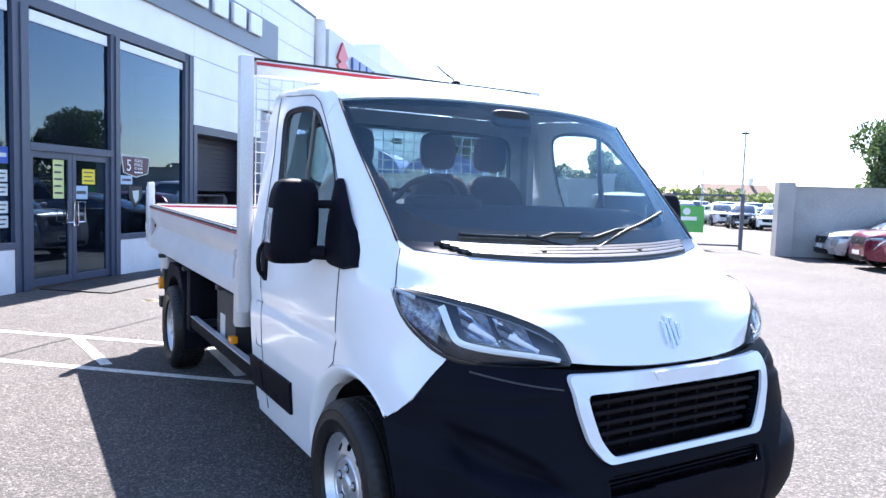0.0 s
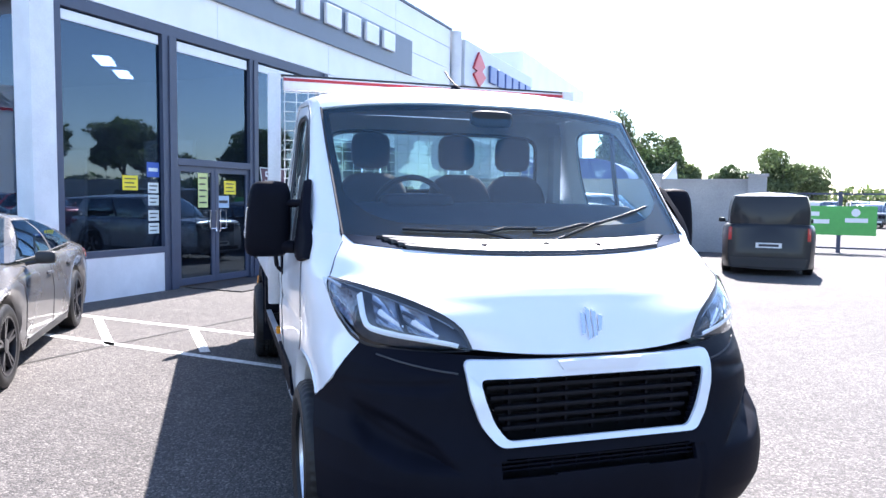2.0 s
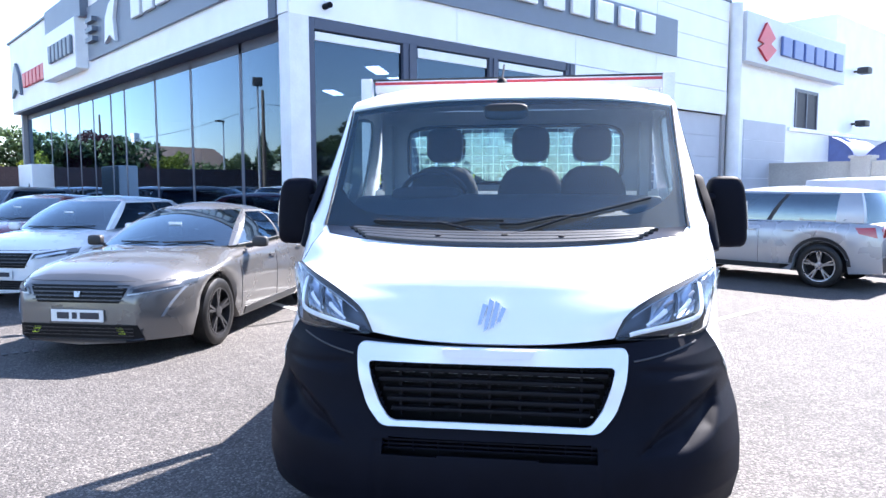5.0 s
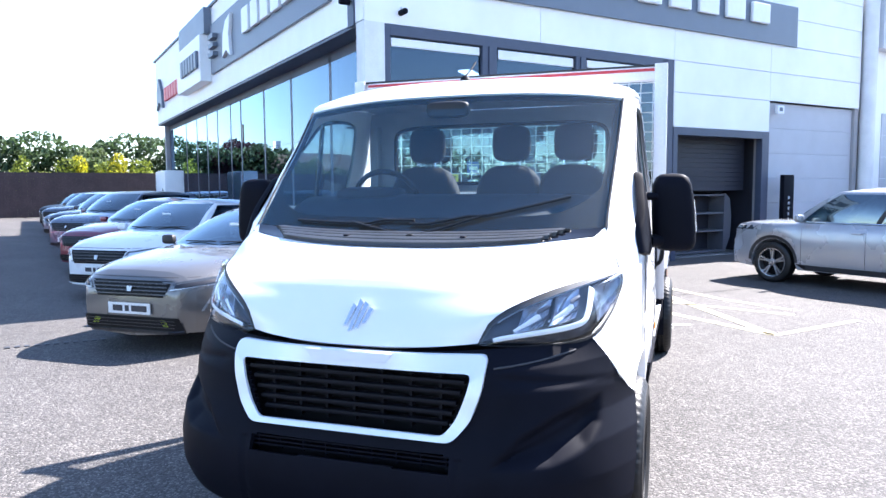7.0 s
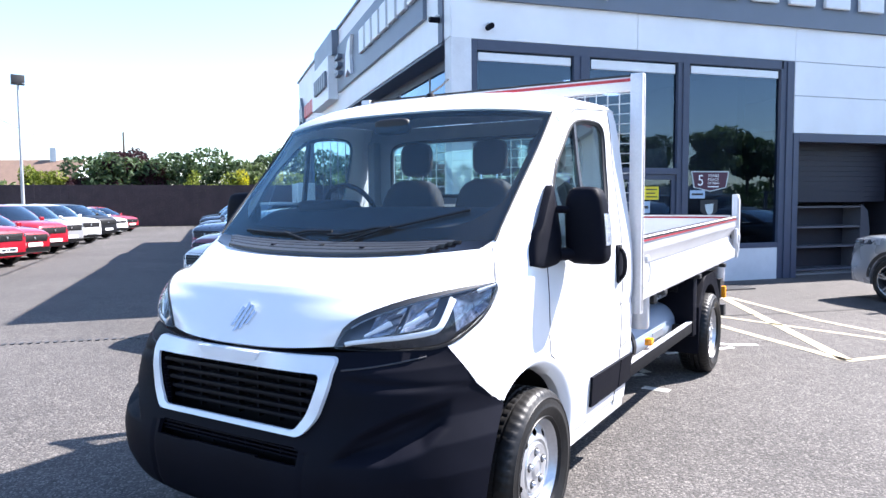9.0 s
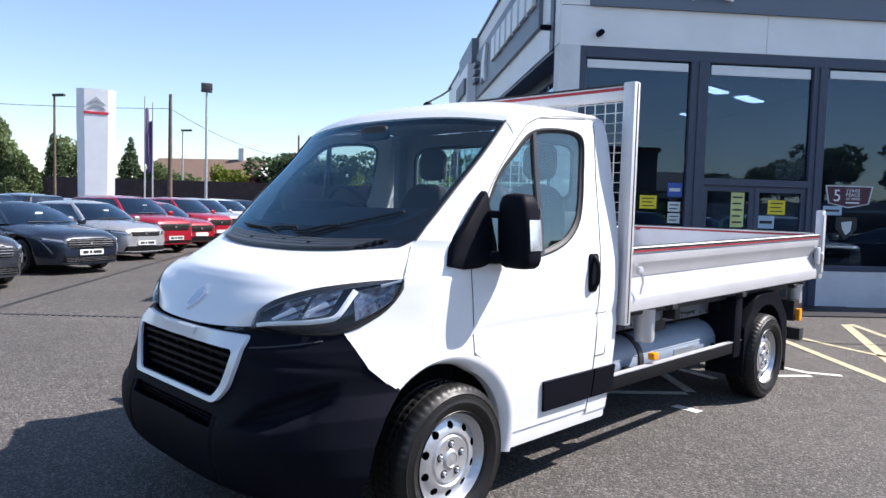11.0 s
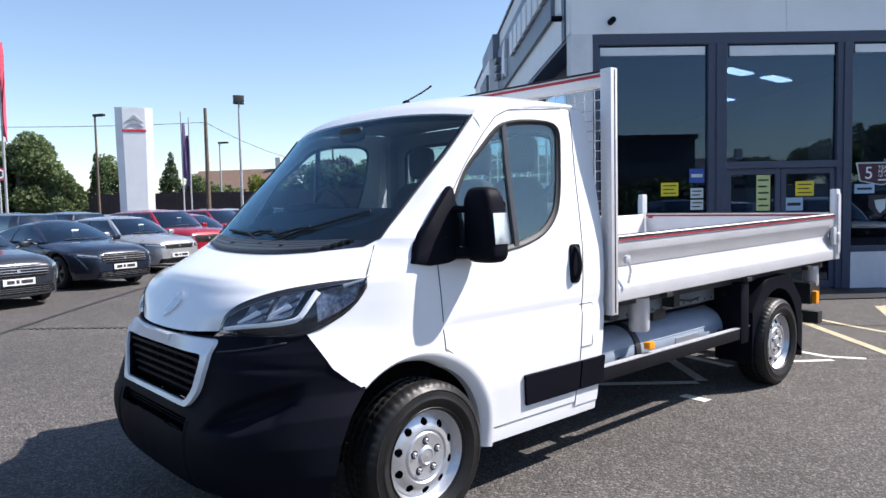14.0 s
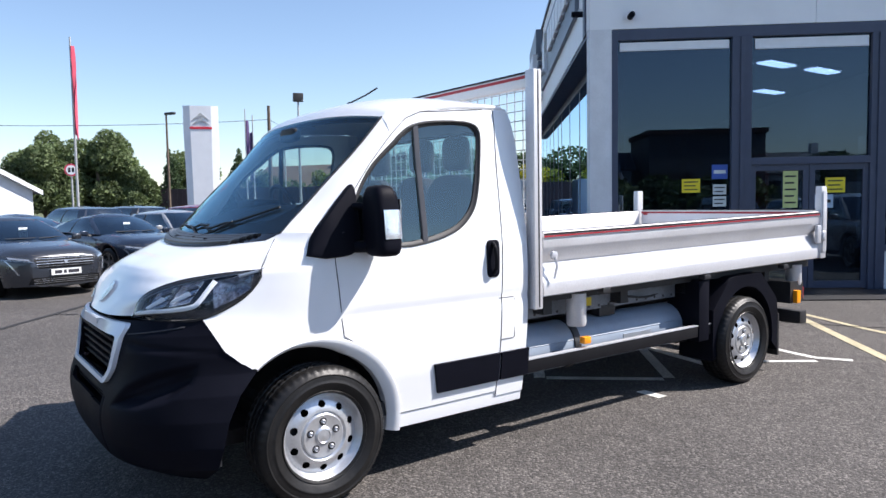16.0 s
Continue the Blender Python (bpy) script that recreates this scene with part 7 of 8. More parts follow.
# on the far side of the entrance
parked(-4.50, 13.80, 181, "boxy", "silver", "silver utility car with red tail lamps parked nose to the building")
parked(-4.45, 16.9, -8, "fastback", "black", "dark saloon parked by the building, nose to the yard", detail=False)
parked(-4.3, 19.2, -5, "hatch", "maroon", "faded maroon hatchback parked by the building", detail=False)
parked(-4.55, 22.3, 0, "van", "white", "white panel van parked along the wall, nose to the yard", closed=True)
parked(0.22, 19.75, 90, "van", "black", "black panel van parked in the yard, its tail doors shut", closed=True, rear=False, detail=False)
for i, (kd, co) in enumerate((("hatch", "silver"), ("suv", "maroon"), ("hatch", "white"), ("suv", "dark"))):
    parked(8.65, 23.45 - 2.75 * i, 178, kd, co, f"{co} car parked along the boundary wall", nose="wide", detail=False)

# far yard full of vans and cars
FY = "far yard cars"
proto = [parked(12.4, 50.0, 250, "hatch", "white", "white hatchback in the far yard", detail=False, group=FY), parked(10.9, 51.5, 250, "suv", "dark", "dark utility car in the far yard", detail=False, group=FY), parked(-2.0, 56.0, 270, "hatch", "silver", "silver hatchback in the far yard", detail=False, group=FY), parked(0.4, 56.0, 270, "suv", "white", "white utility car in the far yard", detail=False, group=FY), parked(4.0, 68.0, 180, "van", "white", "white panel van in the far yard", detail=False, group="far yard vans", closed=True)]
for i in range(6):
    copy_thing(proto[(0, 2, 1, 3)[i % 4]], pose(2.9 + i * 2.45, 56.0 + (i % 3) * 0.2, 0, 0, 0, 268 + i % 4))
for i in range(9):
    copy_thing(proto[(2, 3, 0, 1)[i % 4]], pose(-3.5 + i * 2.35, 62.0 + (i % 2) * 0.3, 0, 0, 0, 269 + i % 3))
for i in range(8):
    copy_thing(proto[4], pose(6.3 + i * 2.3, 68.0 + (i % 2) * 0.4, 0, 0, 0, 268 + i % 3))
for i in range(5):
    copy_thing(proto[4], pose(10 + i * 5.4, 74.0, 0, 0, 0, 180))

# ---- boundary, signs, poles, trees ----
WALLG = mat("grey_block_wall", (0.38, 0.38, 0.37), 0.9, var=0.12, scale=1.2, fine=0.1, bscale=30, bump=0.2)
FENCEB = mat("dark_fence", (0.055, 0.038, 0.04), 0.85, var=0.25, scale=1.5, fine=0.2, bscale=12)
POLEG = mat("pole_galvanised", (0.42, 0.43, 0.44), 0.5, 0.4, var=0.1)
POLEW = mat("pole_wood", (0.12, 0.09, 0.065), 0.85, var=0.25, scale=4)
BARK = mat("bark", (0.09, 0.07, 0.05), 0.9, var=0.3, scale=5, bump=0.5, bscale=20)


def leaves(name, col, vary=0.5):
    m = mat(name, col, 0.7, var=0.25, scale=0.4)
    t = m.node_tree
    b = t.nodes["Principled BSDF"]
    g = t.nodes.new("ShaderNodeNewGeometry")
    r = t.nodes.new("ShaderNodeMapRange")
    r.inputs[3].default_value, r.inputs[4].default_value = 1 - vary, 1 + vary
    t.links.new(g.outputs["Random Per Island"], r.inputs[0])
    sc = t.nodes.new("ShaderNodeVectorMath")
    sc.operation = "SCALE"
    src = b.inputs["Base Color"].links[0].from_socket
    t.links.new(src, sc.inputs[0])
    t.links.new(r.outputs[0], sc.inputs["Scale"])
    t.links.new(sc.outputs[0], b.inputs["Base Color"])
    b.inputs["Specular IOR Level"].default_value = 0.25
    tl = t.nodes.new("ShaderNodeBsdfTranslucent")
    mx = t.nodes.new("ShaderNodeMixShader")
    mx.inputs[0].default_value = 0.25
    br = t.nodes.new("ShaderNodeVectorMath")
    br.operation = "MULTIPLY"
    br.inputs[1].default_value = (1.4, 1.5, 1.0)
    t.links.new(sc.outputs[0], br.inputs[0])
    t.links.new(br.outputs[0], tl.inputs[0])
    t.links.new(b.outputs[0], mx.inputs[1])
    t.links.new(tl.outputs[0], mx.inputs[2])
    t.links.new(mx.outputs[0], t.nodes["Material Output"].inputs[0])
    return m


LEAF = [leaves("leaf_green", (0.115, 0.15, 0.07)), leaves("leaf_dark", (0.062, 0.095, 0.048)), leaves("leaf_purple", (0.045, 0.018, 0.026)), leaves("leaf_light", (0.16, 0.19, 0.03)), leaves("leaf_yellow", (0.36, 0.33, 0.02))]


def crown_mesh(lobes, n, size, seed):
    """Many small leaf sprays scattered over rounded lobes."""
    rng = np.random.default_rng(seed)
    lb = np.array(lobes, float)
    vol = lb[:, 3] * lb[:, 4]
    pick = lb[rng.choice(len(lb), n, p=vol / vol.sum())]

    def unit(k):
        d = rng.normal(size=(k, 3))
        return d / np.linalg.norm(d, axis=1)[:, None]
    rad = rng.uniform(0.45, 1.08, n)[:, None] ** 0.6
    c = pick[:, :3] + unit(n) * rad * pick[:, [3, 3, 4]]
    a = unit(n)
    b = np.cross(a, unit(n))
    b /= np.linalg.norm(b, axis=1)[:, None] + 1e-9
    s = size * rng.uniform(0.6, 1.4, n)[:, None]
    vs = np.stack([c - a * s, c - b * s * 0.5, c + a * s, c + b * s * 0.5 + np.cross(a, b) * s * 0.3], 1).reshape(-1, 3)
    me = bpy.data.meshes.new("crown")
    me.from_pydata(vs.tolist(), [], np.arange(4 * n).reshape(-1, 4).tolist())
    return me


def tree(x, y, h, r, leaf, seed, label, trunk=0.25, n=2600, size=0.20, conifer=False, name="tree", group="trees"):
    rng = np.random.default_rng(seed)
    t = thing(name, pose(x, y, 0), label, "tree" if name == "tree" else "shrub", group)
    th = h * trunk
    tw = 0.035 * h
    part("trunk", tube(bmesh.new(), [(0, 0, -0.05), (0.03, 0.02, th * 0.5), (0, 0.04, th), (0.05, 0, h * 0.7)], tw * 0.55, 8), BARK, t)
    lobes = []
    if conifer:
        for i in range(9):
            f = i / 8
            lobes.append((rng.normal(0, 0.1), rng.normal(0, 0.1), h * (0.12 + 0.86 * f), r * (1.02 - 0.9 * f), h * 0.10))
    else:
        for i in range(12):
            a, q = rng.uniform(0, 2 * math.pi), r * rng.uniform(0.25, 0.68)
            zz = th + (h - th) * rng.uniform(0.2, 0.82)
            lobes.append((math.cos(a) * q, math.sin(a) * q, zz, r * rng.uniform(0.34, 0.55), (h - th) * rng.uniform(0.16, 0.26)))
        for l in lobes[:5]:
            part("limb", tube(bmesh.new(), [(0, 0.03, th * 0.9), (l[0] * 0.5, l[1] * 0.5, (th + l[2]) / 2), (l[0], l[1], l[2])], tw * 0.22, 6), BARK, t)
    me = crown_mesh(lobes, n, size, seed)
    me.materials.append(LEAF[leaf])
    o = new("crown", me)
    o.parent = t
    return t


def hedge(x0, y0, x1, y1, h, w, leaf, seed, label, n=5000, size=0.2, z0=0.0):
    rng = np.random.default_rng(seed)
    lobes = []
    m = max(3, int(math.hypot(x1 - x0, y1 - y0) / 1.2))
    for i in range(m):
        f = (i + rng.uniform(-0.3, 0.3)) / m
        hh = h * rng.uniform(0.75, 1.08)
        for z in (0.25, 0.55, 0.85):
            lobes.append((x0 + (x1 - x0) * f + rng.normal(0, w * 0.2), y0 + (y1 - y0) * f + rng.normal(0, w * 0.2), z0 + (hh - z0) * z, w * rng.uniform(0.5, 0.9), hh * 0.17))
    me = crown_mesh(lobes, n, size, seed)
    me.materials.append(LEAF[leaf])
    o = new("hedge", me)
    return tagged(o, label, "hedge", kind="stuff")


# west: fence and planting behind it
fence = thing("fence", pose(-50.5, 0, 0), "tall dark brown close-boarded fence", "fence", kind="structure")
for i in range(28):
    y = -26 + i * 2.0
    part("fence_panel", boxes(*[(-0.03, 0.0 + 0.012 * (j % 2), y + j * 0.2, y + j * 0.2 + 0.199, 0.05, 2.92) for j in range(10)]), FENCEB, fence, smooth=False)
    part("fence_post", boxes((-0.1, 0.03, y - 0.05, y + 0.05, 0, 2.98)), FENCEB, fence, smooth=False)
hedge(-57, -5, -57, 30, 5.6, 2.2, 1, 11, "tall dark evergreen hedge behind the fence", 30000, 0.19)
hedge(-53.5, 2, -53.5, 28, 3.55, 1.0, 3, 12, "low yellow-green shrubs behind the fence", 9000, 0.12, 1.5)
hedge(-53.2, 5, -53.2, 9, 3.7, 0.8, 4, 13, "bright yellow shrub behind the fence", 1600, 0.10, 2.0)
tree(-58.5, -3.6, 5.7, 2.5, 2, 21, "broad purple-leaved tree behind the fence", 0.3, 9000, 0.14)
tree(-58.0, -0.8, 5.0, 2.3, 2, 22, "small purple-leaved tree behind the fence", 0.3, 6000, 0.14)
tree(-55, 6.2, 4.7, 1.5, 0, 23, "green spiky tree behind the fence", 0.4, 3500, 0.15)
tree(-60, -9.5, 4.6, 2.0, 3, 24, "light green tree behind the fence", 0.3, 4000, 0.14)
tree(-61, -7.2, 4.2, 1.8, 2, 25, "small purple tree behind the fence", 0.3, 4000, 0.14)
# south-west: trees by the road
for i, (x, y, h, r) in enumerate(((-47.3, -27.9, 6.9, 2.9), (-51.0, -27.9, 7.7, 3.0), (-49.1, -24.7, 7.3, 3.3), (-50.6, -22.0, 4.7, 2.0), (-44, -38, 6.5, 4))):
    tree(x, y, h, r, 0, 31 + i, "broad green roadside tree", 0.12, 22000, 0.14)
tree(-51.5, -20.1, 5.6, 1.5, 1, 41, "dark narrow conifer by the road", 0.1, 5000, 0.13, True)
tree(-62, -23.0, 6.6, 2.4, 0, 42, "rounded green tree beyond the road", 0.25, 6000, 0.15)
tree(-57.5, -16.8, 6.0, 1.9, 1, 43, "dark bushy conifer behind the yard", 0.1, 6000, 0.13, True)
tree(-58.5, -14.6, 4.6, 1.6, 0, 44, "low green shrubby tree behind the yard", 0.2, 4500, 0.13)
hedge(-66, -16, -66, -3, 4.0, 2.0, 0, 45, "green scrub beyond the yard", 2600, 0.26)
# north: trees past the far yard
for i, (x, y, h, r) in enumerate(((-8.2, 60, 8.4, 3.6), (-5.3, 61, 6.9, 1.9), (-11.0, 60.5, 5.6, 1.8), (2.6, 66, 6.3, 2.3), (-1.6, 70.3, 5.0, 2.6), (5.1, 75.1, 5.2, 2.4), (19, 48, 7.2, 3.0))):
    tree(x, y, h, r, 0 if i % 2 else 1, 51 + i, "rounded green tree beyond the yard", 0.15, 18000 if i < 2 else 9000, 0.14)
hedge(-22, 82, 45, 86, 3.3, 3.0, 0, 61, "line of green scrub beyond the far yard", 7000, 0.34)
hedge(40, 100, 140, 100, 5.0, 4.0, 1, 62, "far dark tree line", 4000, 0.6)
# east, behind the lane: what the panes mirror
for i in range(9):
    tree(34 + (i % 3) * 2.5, -24 + i * 6.2, (6.0 if i < 5 else 3.6) + (i * 37 % 10) * 0.28 * (i < 5), 3.0, (0, 1)[i % 2], 71 + i, "leafy tree across the road", 0.22, 1500, 0.32)
for i in range(9):
    tree(35 + (i % 3) * 2.5, 33 + i * 5.4, (7.0 if i > 1 else 4.8) + (i * 29 % 10) * 0.2, 3.2, (1, 0)[i % 2], 171 + i, "leafy tree across the road", 0.45, 2600, 0.28)
hedge(27, -40, 27, 70, 2.2, 1.4, 1, 81, "clipped dark hedge along the road", 6000, 0.22)
hedge(-60, -44, 30, -44, 4.5, 2.5, 0, 82, "green hedge along the southern side", 6000, 0.34)


def house(x, y, w, d, h, rot, label, roofc):
    o = thing("house", pose(x, y, 0, 0, 0, rot), label, "house", "houses")
    part("wall", boxes((-w / 2, w / 2, -d / 2, d / 2, 0, h)), RENDERW, o, smooth=False)
    rise = d * 0.28
    part("gable", prism(bmesh.new(), [(-d / 2, h), (d / 2, h), (0, h + rise)], "x", -w / 2, w / 2), RENDERW, o, smooth=False)
    for k in (-1, 1):
        part("roof", prism(bmesh.new(), [(k * (d / 2 + 0.4), h - 0.2), (0, h + rise + 0.03), (0, h + rise + 0.22), (k * (d / 2 + 0.4), h - 0.02)], "x", -w / 2 - 0.3, w / 2 + 0.3), roofc, o, smooth=False)
    for e in (-1, 1):
        for k in (-1, 1):
            part("bargeboard", prism(bmesh.new(), [(k * (d / 2 + 0.42), h - 0.26), (0, h + rise - 0.04), (0, h + rise + 0.24), (k * (d / 2 + 0.42), h + 0.0)], "x", e * (w / 2 + 0.30), e * (w / 2 + 0.34)), RENDERW, o, smooth=False)
    part("chimney", boxes((w * 0.25, w * 0.25 + 0.6, -0.3, 0.3, h + d * 0.2, h + d * 0.45)), RENDERW, o, smooth=False)
    for u in np.linspace(-w * 0.35, w * 0.35, 4):
        for s in (-1, 1):
            wn_ = part("window", boxes((u - 0.5, u + 0.5, s * d / 2 - 0.04, s * d / 2 + 0.04, h * 0.38, h * 0.8)), DARKVOID, o, smooth=False)
            part("sill", boxes((u - 0.55, u + 0.55, s * (d / 2 + 0.04) - 0.05, s * (d / 2 + 0.04) + 0.05, h * 0.36, h * 0.38)), RENDERW, wn_, smooth=False)
    return o


SLATE = mat("roof_slate", (0.08, 0.085, 0.10), 0.7, var=0.15, scale=3, fine=0.2, bscale=14)
TILEB = mat("roof_brown", (0.17, 0.11, 0.08), 0.8, var=0.15, scale=3, fine=0.2, bscale=14)
house(-33.0, -27.25, 9, 11, 2.6, 55, "low white bungalow with a pitched roof by the road", SLATE)
house(-74, -14, 12, 8, 3.4, 75, "long house with a brown roof and chimney", TILEB)
house(44, 8, 16, 9, 3.2, 90, "long low house across the road", SLATE)
house(47, 15.0, 6, 5, 4.3, 90, "small white house across the road", SLATE)
hall = thing("hall", pose(44, 23.4, 0), "dark flat-roofed hall across the road", "building", "houses")
part("wall", boxes((-4, 4, -4.8, 4.8, 0, 6.9)), SLATE, hall, smooth=False)
part("roof", boxes((-4.2, 4.2, -5.0, 5.0, 6.9, 7.3)), FENCEB, hall, smooth=False)
for y in (-2.6, 2.2):
    part("door", boxes((-4.06, -3.98, y - 1.5, y + 1.5, 0, 3.6)), FENCEB, hall, smooth=False)
house(45, 32.2, 7, 6, 3.6, 90, "low white shed across the road", SLATE)
house(46, -14, 14, 9, 3.4, 88, "low house across the road", SLATE)
house(27, 128, 11, 8, 2.6, 10, "long pale building beyond the far yard", TILEB)

# totem sign
TOTM = mat("totem_white", (0.72, 0.74, 0.77), 0.4, var=0.03, scale=2)
to = thing("totem_sign", pose(-38.15, -11.9, 0, 0, 0, 20), "tall white brand totem with a grey emblem and red bar", "sign")
bm = bmesh.new()
rows = []
for z, w in ((0, 0.94), (1.5, 0.92), (3.5, 0.93), (5.5, 0.98), (7.45, 0.98)):
    ring = [(-0.3, -w), (0.3, -w), (0.42, -w * 0.6), (0.42, w * 0.6), (0.3, w), (-0.3, w)]
    rows.append([(a, b, z) for a, b in ring])
grid(bm, rows, close=True)
bm.faces.new([bm.verts.new(p) for p in rows[-1]])
bmesh.ops.recalc_face_normals(bm, faces=bm.faces)
part("body", bm, TOTM, to, smooth=False)
for dz in (0.0, 0.26):
    part("emblem", prism(bmesh.new(), [(-0.48, 6.35 + dz), (0.0, 6.78 + dz), (0.48, 6.35 + dz), (0.0, 6.56 + dz)], "x", 0.42, 0.47), POLEG, to, smooth=False)
part("print_bar", boxes((0.42, 0.45, -0.62, 0.62, 6.08, 6.22), bevel=0.01), RED, to, smooth=False)
bk = boxes((-0.6, 0.6, -1.1, 1.1, 0, 0.12))
part("base", bk, RENDERW, to, smooth=False)


def pole(x, y, h, r, material, label, name="pole", cat="pole"):
    o = thing(name, pose(x, y, 0), label, cat, "poles")
    part("shaft", lathe(bmesh.new(), [(r * 1.25, 0), (r, h * 0.5), (r * 0.75, h), (0.0005, h)], 10, "z"), material, o)
    return o


def flood(x, y, h, rot, heads=1):
    o = pole(x, y, h, 0.07, POLEG, "galvanised floodlight mast in the yard", "floodlight_mast", "lamp post")
    for i in range(heads):
        b = part("flood_lamp", boxes((-0.08, 0.12, -0.28 + i * 0.7, 0.28 + i * 0.7, -0.1, 0.38), bevel=0.02), CHASSIS, o, "dark flood lamp")
        b.matrix_local = pose(0, 0, h, 0, 0, rot)
    part("cross_arm", boxes((-0.04, 0.04, -0.3, 0.3, h - 0.05, h)), POLEG, o, smooth=False)


flood(-36.3, -5.5, 7.4, 25)
flood(21, 12, 8.0, 200, 2)
lp = pole(-42.8, -16.2, 7.7, 0.08, POLEW, "street lamp on a dark post", "street_lamp", "street lamp")
part("lamp_head", boxes((-0.1, 0.75, -0.1, 0.1, 7.62, 7.78), bevel=0.03), CHASSIS, lp).matrix_local = pose(0, 0, 0, 0, 0, 70)
lp = pole(-55, -11.9, 7.0, 0.07, POLEG, "grey street lamp beside the road", "street_lamp", "street lamp")
part("lamp_head", boxes((-0.1, 0.8, -0.1, 0.1, 6.9, 7.05), bevel=0.03), CHASSIS, lp).matrix_local = pose(0, 0, 0, 0, 0, 70)
pole(-43.2, -9.4, 8.1, 0.13, POLEW, "brown wooden utility pole", "utility_pole", "pole")
pole(-58, -3.2, 7.2, 0.1, POLEW, "wooden utility pole behind the fence", "utility_pole", "pole")
lp = pole(12.4, 58.8, 7.2, 0.09, POLEG, "tall lamp post in the far yard", "street_lamp", "street lamp")
part("lamp_head", boxes((-0.3, 0.3, -0.1, 0.1, 7.1, 7.25), bevel=0.03), CHASSIS, lp)
pole(10, 62, 4.8, 0.07, POLEG, "short lamp post in the far yard", "street_lamp", "street lamp")


def flag(x, y, h, z0, z1, w, material, label, rot):
    o = pole(x, y, h, 0.045, POLEG, label, "flagpole", "flagpole")
    bm = bmesh.new()
    rows = []
    for i in range(15):
        f = i / 14
        ww = w * (0.35 + 0.65 * f ** 2)
        rows.append([(0.05 + ww * t * 0.5, 0.10 * math.sin(t * 7 + f * 5) * t, z1 + (z0 - z1) * f - 0.25 * t * f) for t in np.linspace(0, 1, 9)])
    grid(bm, rows)
    part("cloth", bm, material, o, thick=0.008).matrix_local = pose(0, 0, 0, 0, 0, rot)
    return o


FLR = mat("flag_red", (0.58, 0.07, 0.12), 0.8, var=0.2, scale=2.5)
FLP = mat("flag_purple", (0.10, 0.06, 0.16), 0.8, var=0.2)
flag(-23.15, -10.6, 8.05, 4.4, 7.7, 0.55, FLR, "white flagpole with a hanging red banner", 65)
flag(-40.9, -10.2, 7.6, 3.6, 6.9, 0.9, FLP, "flagpole with a hanging dark purple banner", 65)
flag(-41.4, -9.9, 7.3, 3.2, 6.2, 0.9, FLP, "flagpole with a hanging grey-purple banner", 245)
sp_ = pole(-23.3, -10.9, 3.3, 0.04, POLEG, "round speed-limit sign on a post, red ring on white", "speed_sign", "road sign")
part("disc", lathe(bmesh.new(), [(0.0005, 0.06), (0.24, 0.06), (0.24, 0.045), (0.0005, 0.045)], 28, "x", (0, 0, 0)), FLR, sp_).matrix_local = pose(0, 0, 3.05, 0, 0, 25)
part("face", lathe(bmesh.new(), [(0.0005, 0.068), (0.18, 0.068), (0.18, 0.06), (0.0005, 0.06)], 28, "x", (0, 0, 0)), LETTER, sp_).matrix_local = pose(0, 0, 3.05, 0, 0, 25)
for s in (-0.08, 0.08):
    part("print_bar", boxes((0.066, 0.072, s * 0.8 - 0.042, s * 0.8 + 0.042, -0.09, 0.09)), PLINK, sp_, smooth=False).matrix_local = pose(0, 0, 3.05, 0, 0, 25)
# overhead wires
wr = thing("overhead_wire", pose(0, 0, 0), "thin black overhead wires on wooden poles", "wire")
for a, b, dip in (((-43.2, -9.4, 7.2), (-58, -3.2, 5.2), 0.6), ((-43.2, -9.4, 7.2), (-23, -45, 7.4), 1.0), ((-58, -3.2, 5.2), (-52, 30, 6), 0.8)):
    pts = [Vector(a) + (Vector(b) - Vector(a)) * f - Vector((0, 0, dip * 4 * f * (1 - f))) for f in np.linspace(0, 1, 16)]
    part("wire", tube(bmesh.new(), pts, 0.016, 4), CHASSIS, wr)

# north: boundary wall with piers, gate, banner, canopies
bw = thing("boundary_wall", pose(0, 24.6, 0), "grey rendered boundary wall with capped piers", "wall", kind="structure")
part("wall", boxes((-9.2, 0.1, -0.12, 0.12, 0, 2.28)), WALLG, bw, smooth=False)
part("coping", boxes((-9.2, 0.1, -0.17, 0.17, 2.28, 2.34)), WALLG, bw, smooth=False)
for x in (-6.4, -3.1, 0.05):
    part("pier", boxes((x - 0.27, x + 0.27, -0.27, 0.27, 0, 2.42), bevel=0.01), WALLG, bw, smooth=False)
    part("pier_cap", boxes((x - 0.32, x + 0.32, -0.32, 0.32, 2.42, 2.5), bevel=0.01), WALLG, bw, smooth=False)
part("wall", boxes((5.75, 26, -0.12, 0.12, 0, 2.22)), WALLG, bw, smooth=False)
part("coping", boxes((5.75, 26, -0.16, 0.16, 2.22, 2.27)), WALLG, bw, smooth=False)
part("pier", boxes((5.45, 5.95, -0.27, 0.27, 0, 2.38), bevel=0.01), WALLG, bw, smooth=False)
gt = thing("gate", pose(0, 26.8, 0), "steel mesh sliding gate, standing open", "gate")
for x in (0.4, 2.6, 4.95):
    part("post", boxes((x - 0.06, x + 0.06, -0.06, 0.06, 0, 2.0)), FRAME, gt, smooth=False)
for z in (0.12, 1.9):
    part("rail", boxes((0.4, 4.95, -0.03, 0.03, z, z + 0.06)), FRAME, gt, smooth=False)
bm = bmesh.new()
for i in range(46):
    box(bm, 0.4 + i * 0.1 - 0.0015, 0.4 + i * 0.1 + 0.0015, -0.0015, 0.0015, 0.15, 1.92)
tagged(part("mesh", bm, POLEG, gt, smooth=False), kind="stuff")
ba = thing("banner", pose(0, 26.7, 0), "green printed banner hung on the gate", "banner")
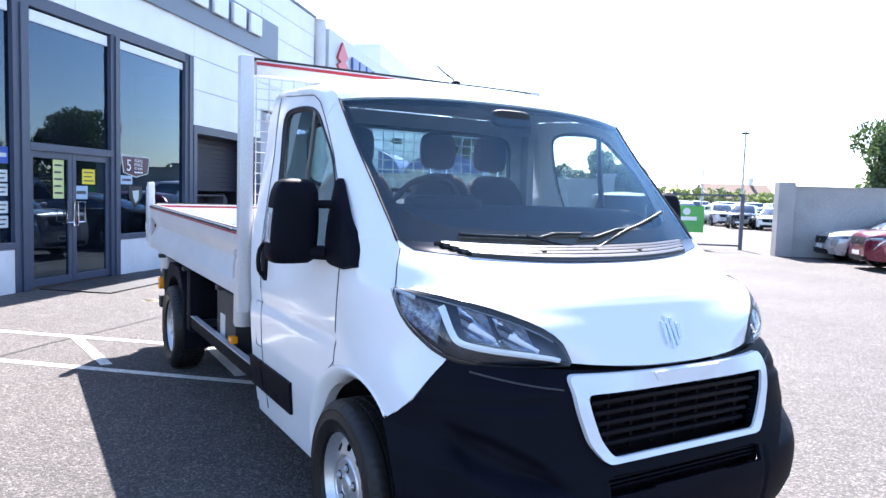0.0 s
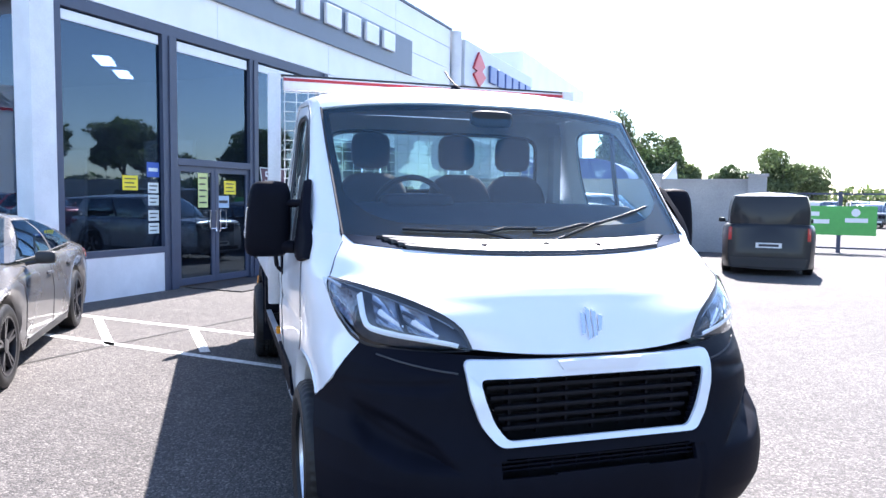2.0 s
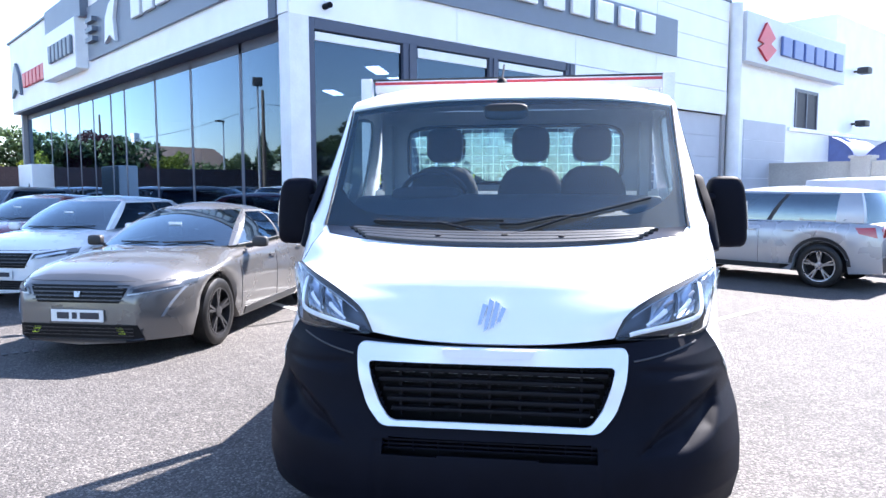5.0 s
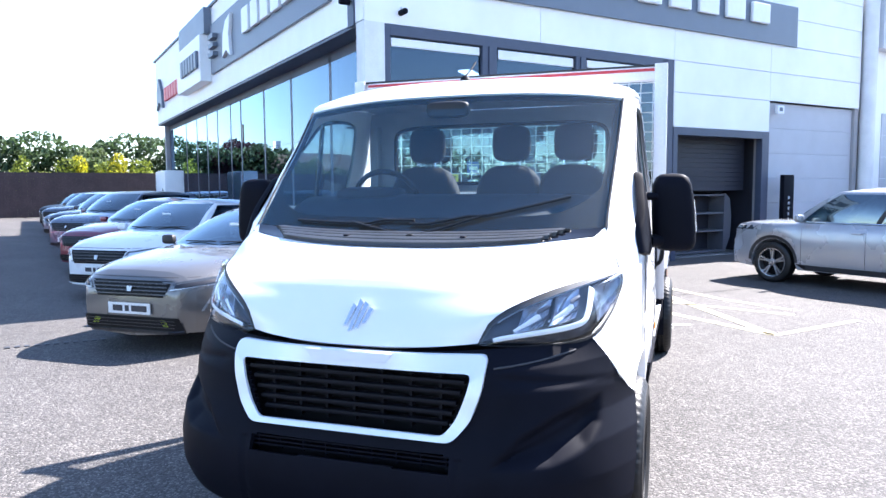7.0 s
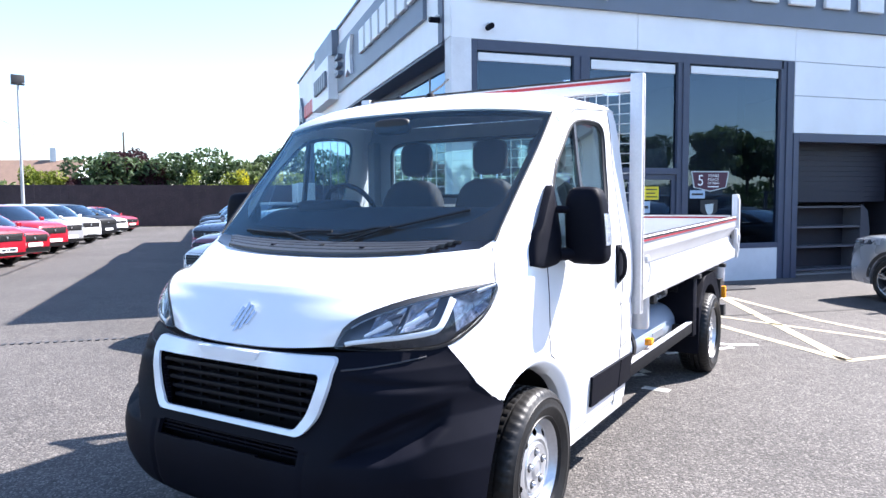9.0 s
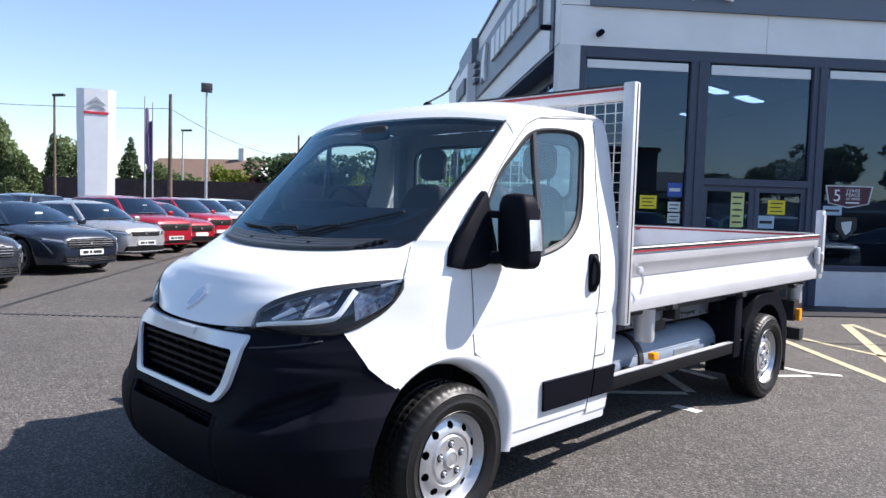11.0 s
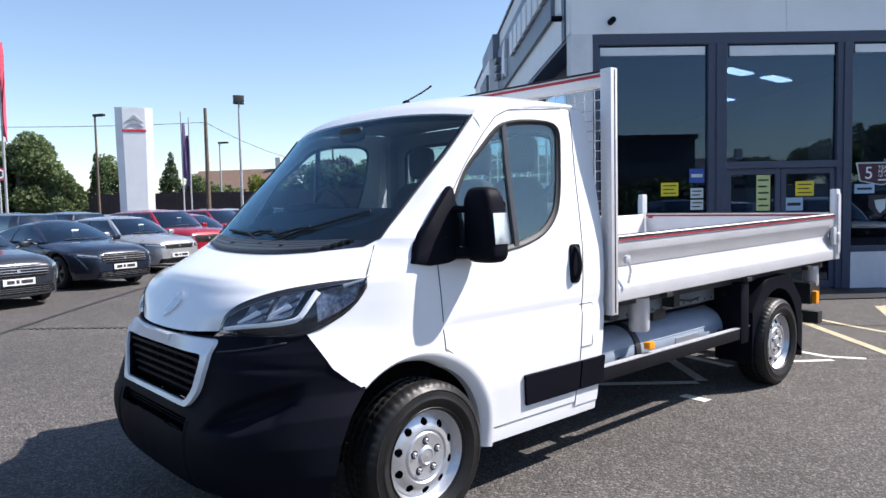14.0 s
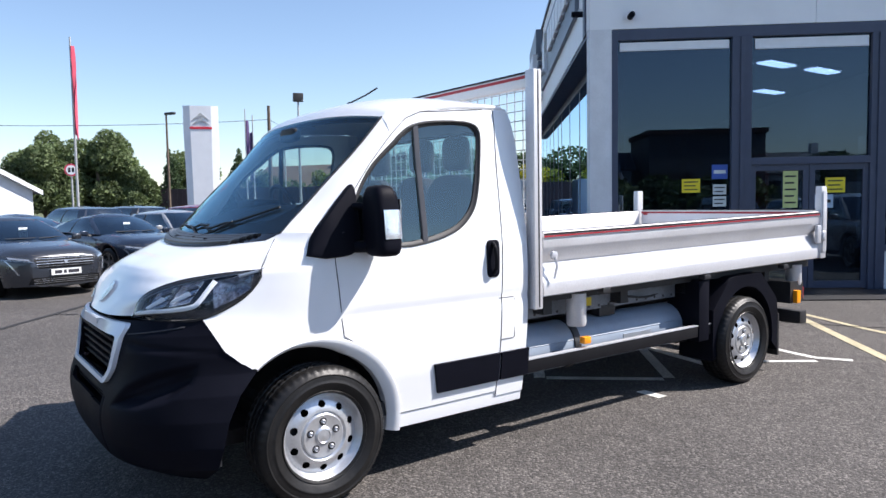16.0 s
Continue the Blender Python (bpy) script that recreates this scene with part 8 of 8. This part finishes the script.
part("cloth", boxes((0.5, 3.65, -0.012, 0.0, 0.58, 1.53)), mat("banner_green", (0.10, 0.42, 0.10), 0.6, var=0.06), ba, smooth=False)
for a, b, z in ((0.7, 2.0, 1.2), (0.7, 2.3, 0.95), (2.75, 3.4, 1.0)):
    part("print_bar", boxes((a, b, -0.018, -0.012, z, z + 0.14)), LETTER, ba, smooth=False)
part("emblem", lathe(bmesh.new(), [(0.0005, -0.02), (0.13, -0.02), (0.13, -0.012)], 16, "y", (3.05, 0, 1.32)), LETTER, ba)
CANB = mat("canopy_blue", (0.10, 0.14, 0.34), 0.6, var=0.1)
for x, y, w, h in ((-6.5, 32.0, 1.75, 0.95), (-9.9, 31.0, 1.7, 1.1)):
    cn = thing("canopy", pose(x, y, 0), "arched blue fabric canopy over wash bays", "canopy", "wash canopies")
    bm = bmesh.new()
    grid(bm, [[(w * math.cos(a), d, 2.45 + h * math.sin(a)) for d in (-1.6, 1.6)] for a in np.linspace(0, math.pi, 18)])
    part("cover", bm, CANB, cn, thick=0.02)
    bm = bmesh.new()
    bm.faces.new([bm.verts.new((w * 0.98 * math.cos(a), -1.55, 2.45 + h * 0.98 * math.sin(a))) for a in np.linspace(0, math.pi, 18)])
    part("front", bm, CANB, cn, thick=0.01)
    for sx in (-1, 1):
        for sy in (-1.5, 1.5):
            part("post", boxes((sx * w - 0.04, sx * w + 0.04, sy - 0.04, sy + 0.04, 0, 2.45)), POLEG, cn, smooth=False)
# pointed white sail beside the canopies
sl = thing("sail_canopy", pose(-3.6, 32.2, 0), "pointed white fabric sail beside the arched canopies", "canopy")
bm = bmesh.new()
rows = []
for i in range(13):
    f = i / 12
    w = 0.95 * (1 - f)
    rows.append([(0.55 * f + w * (c - 0.5) * 1.4, -1.2 * (1 - f) * (1 - abs(2 * c - 1)), 2.45 + 0.85 * f ** 1.6) for c in np.linspace(0, 1, 9)])
grid(bm, rows)
part("cover", bm, LETTER, sl, thick=0.015)
part("post", boxes((0.5, 0.58, -0.04, 0.04, 0, 3.3)), POLEG, sl, smooth=False)
# taller pale building behind the second half
setting("wall_far", boxes((-16, -9.6, 31, 44, 0, 8.2)), CLAD, "pale clad wall of a taller hall further on", "wall")
for z in (6.2, 4.1):
    fx = thing("wall_flood", pose(-9.5, 33, z), "black flood lamp on the hall wall", "lamp", "wall lamps")
    part("lamp_body", boxes((0.1, 0.5, -0.25, 0.25, -0.12, 0.12), bevel=0.02), CHASSIS, fx)
    part("bracket", boxes((-0.1, 0.12, -0.04, 0.04, -0.04, 0.04)), CHASSIS, fx, smooth=False)
setting("wall_low", boxes((-9.6, BX + 0.03, 30.2, 38.3, 0, 3.45)), RENDERW, "low white rendered wall of the hall", "wall")
setting("coping", boxes((BX, BX + 0.09, 25.75, 38.35, 3.45, 3.58), bevel=0.01), LETTER, "white coping along the low wall", "trim")
setting("wall_closing", boxes((-30.2, -9.6, 29.9, 30.2, 0, 6.8)), CLAD, "plain end wall of the building", "wall")
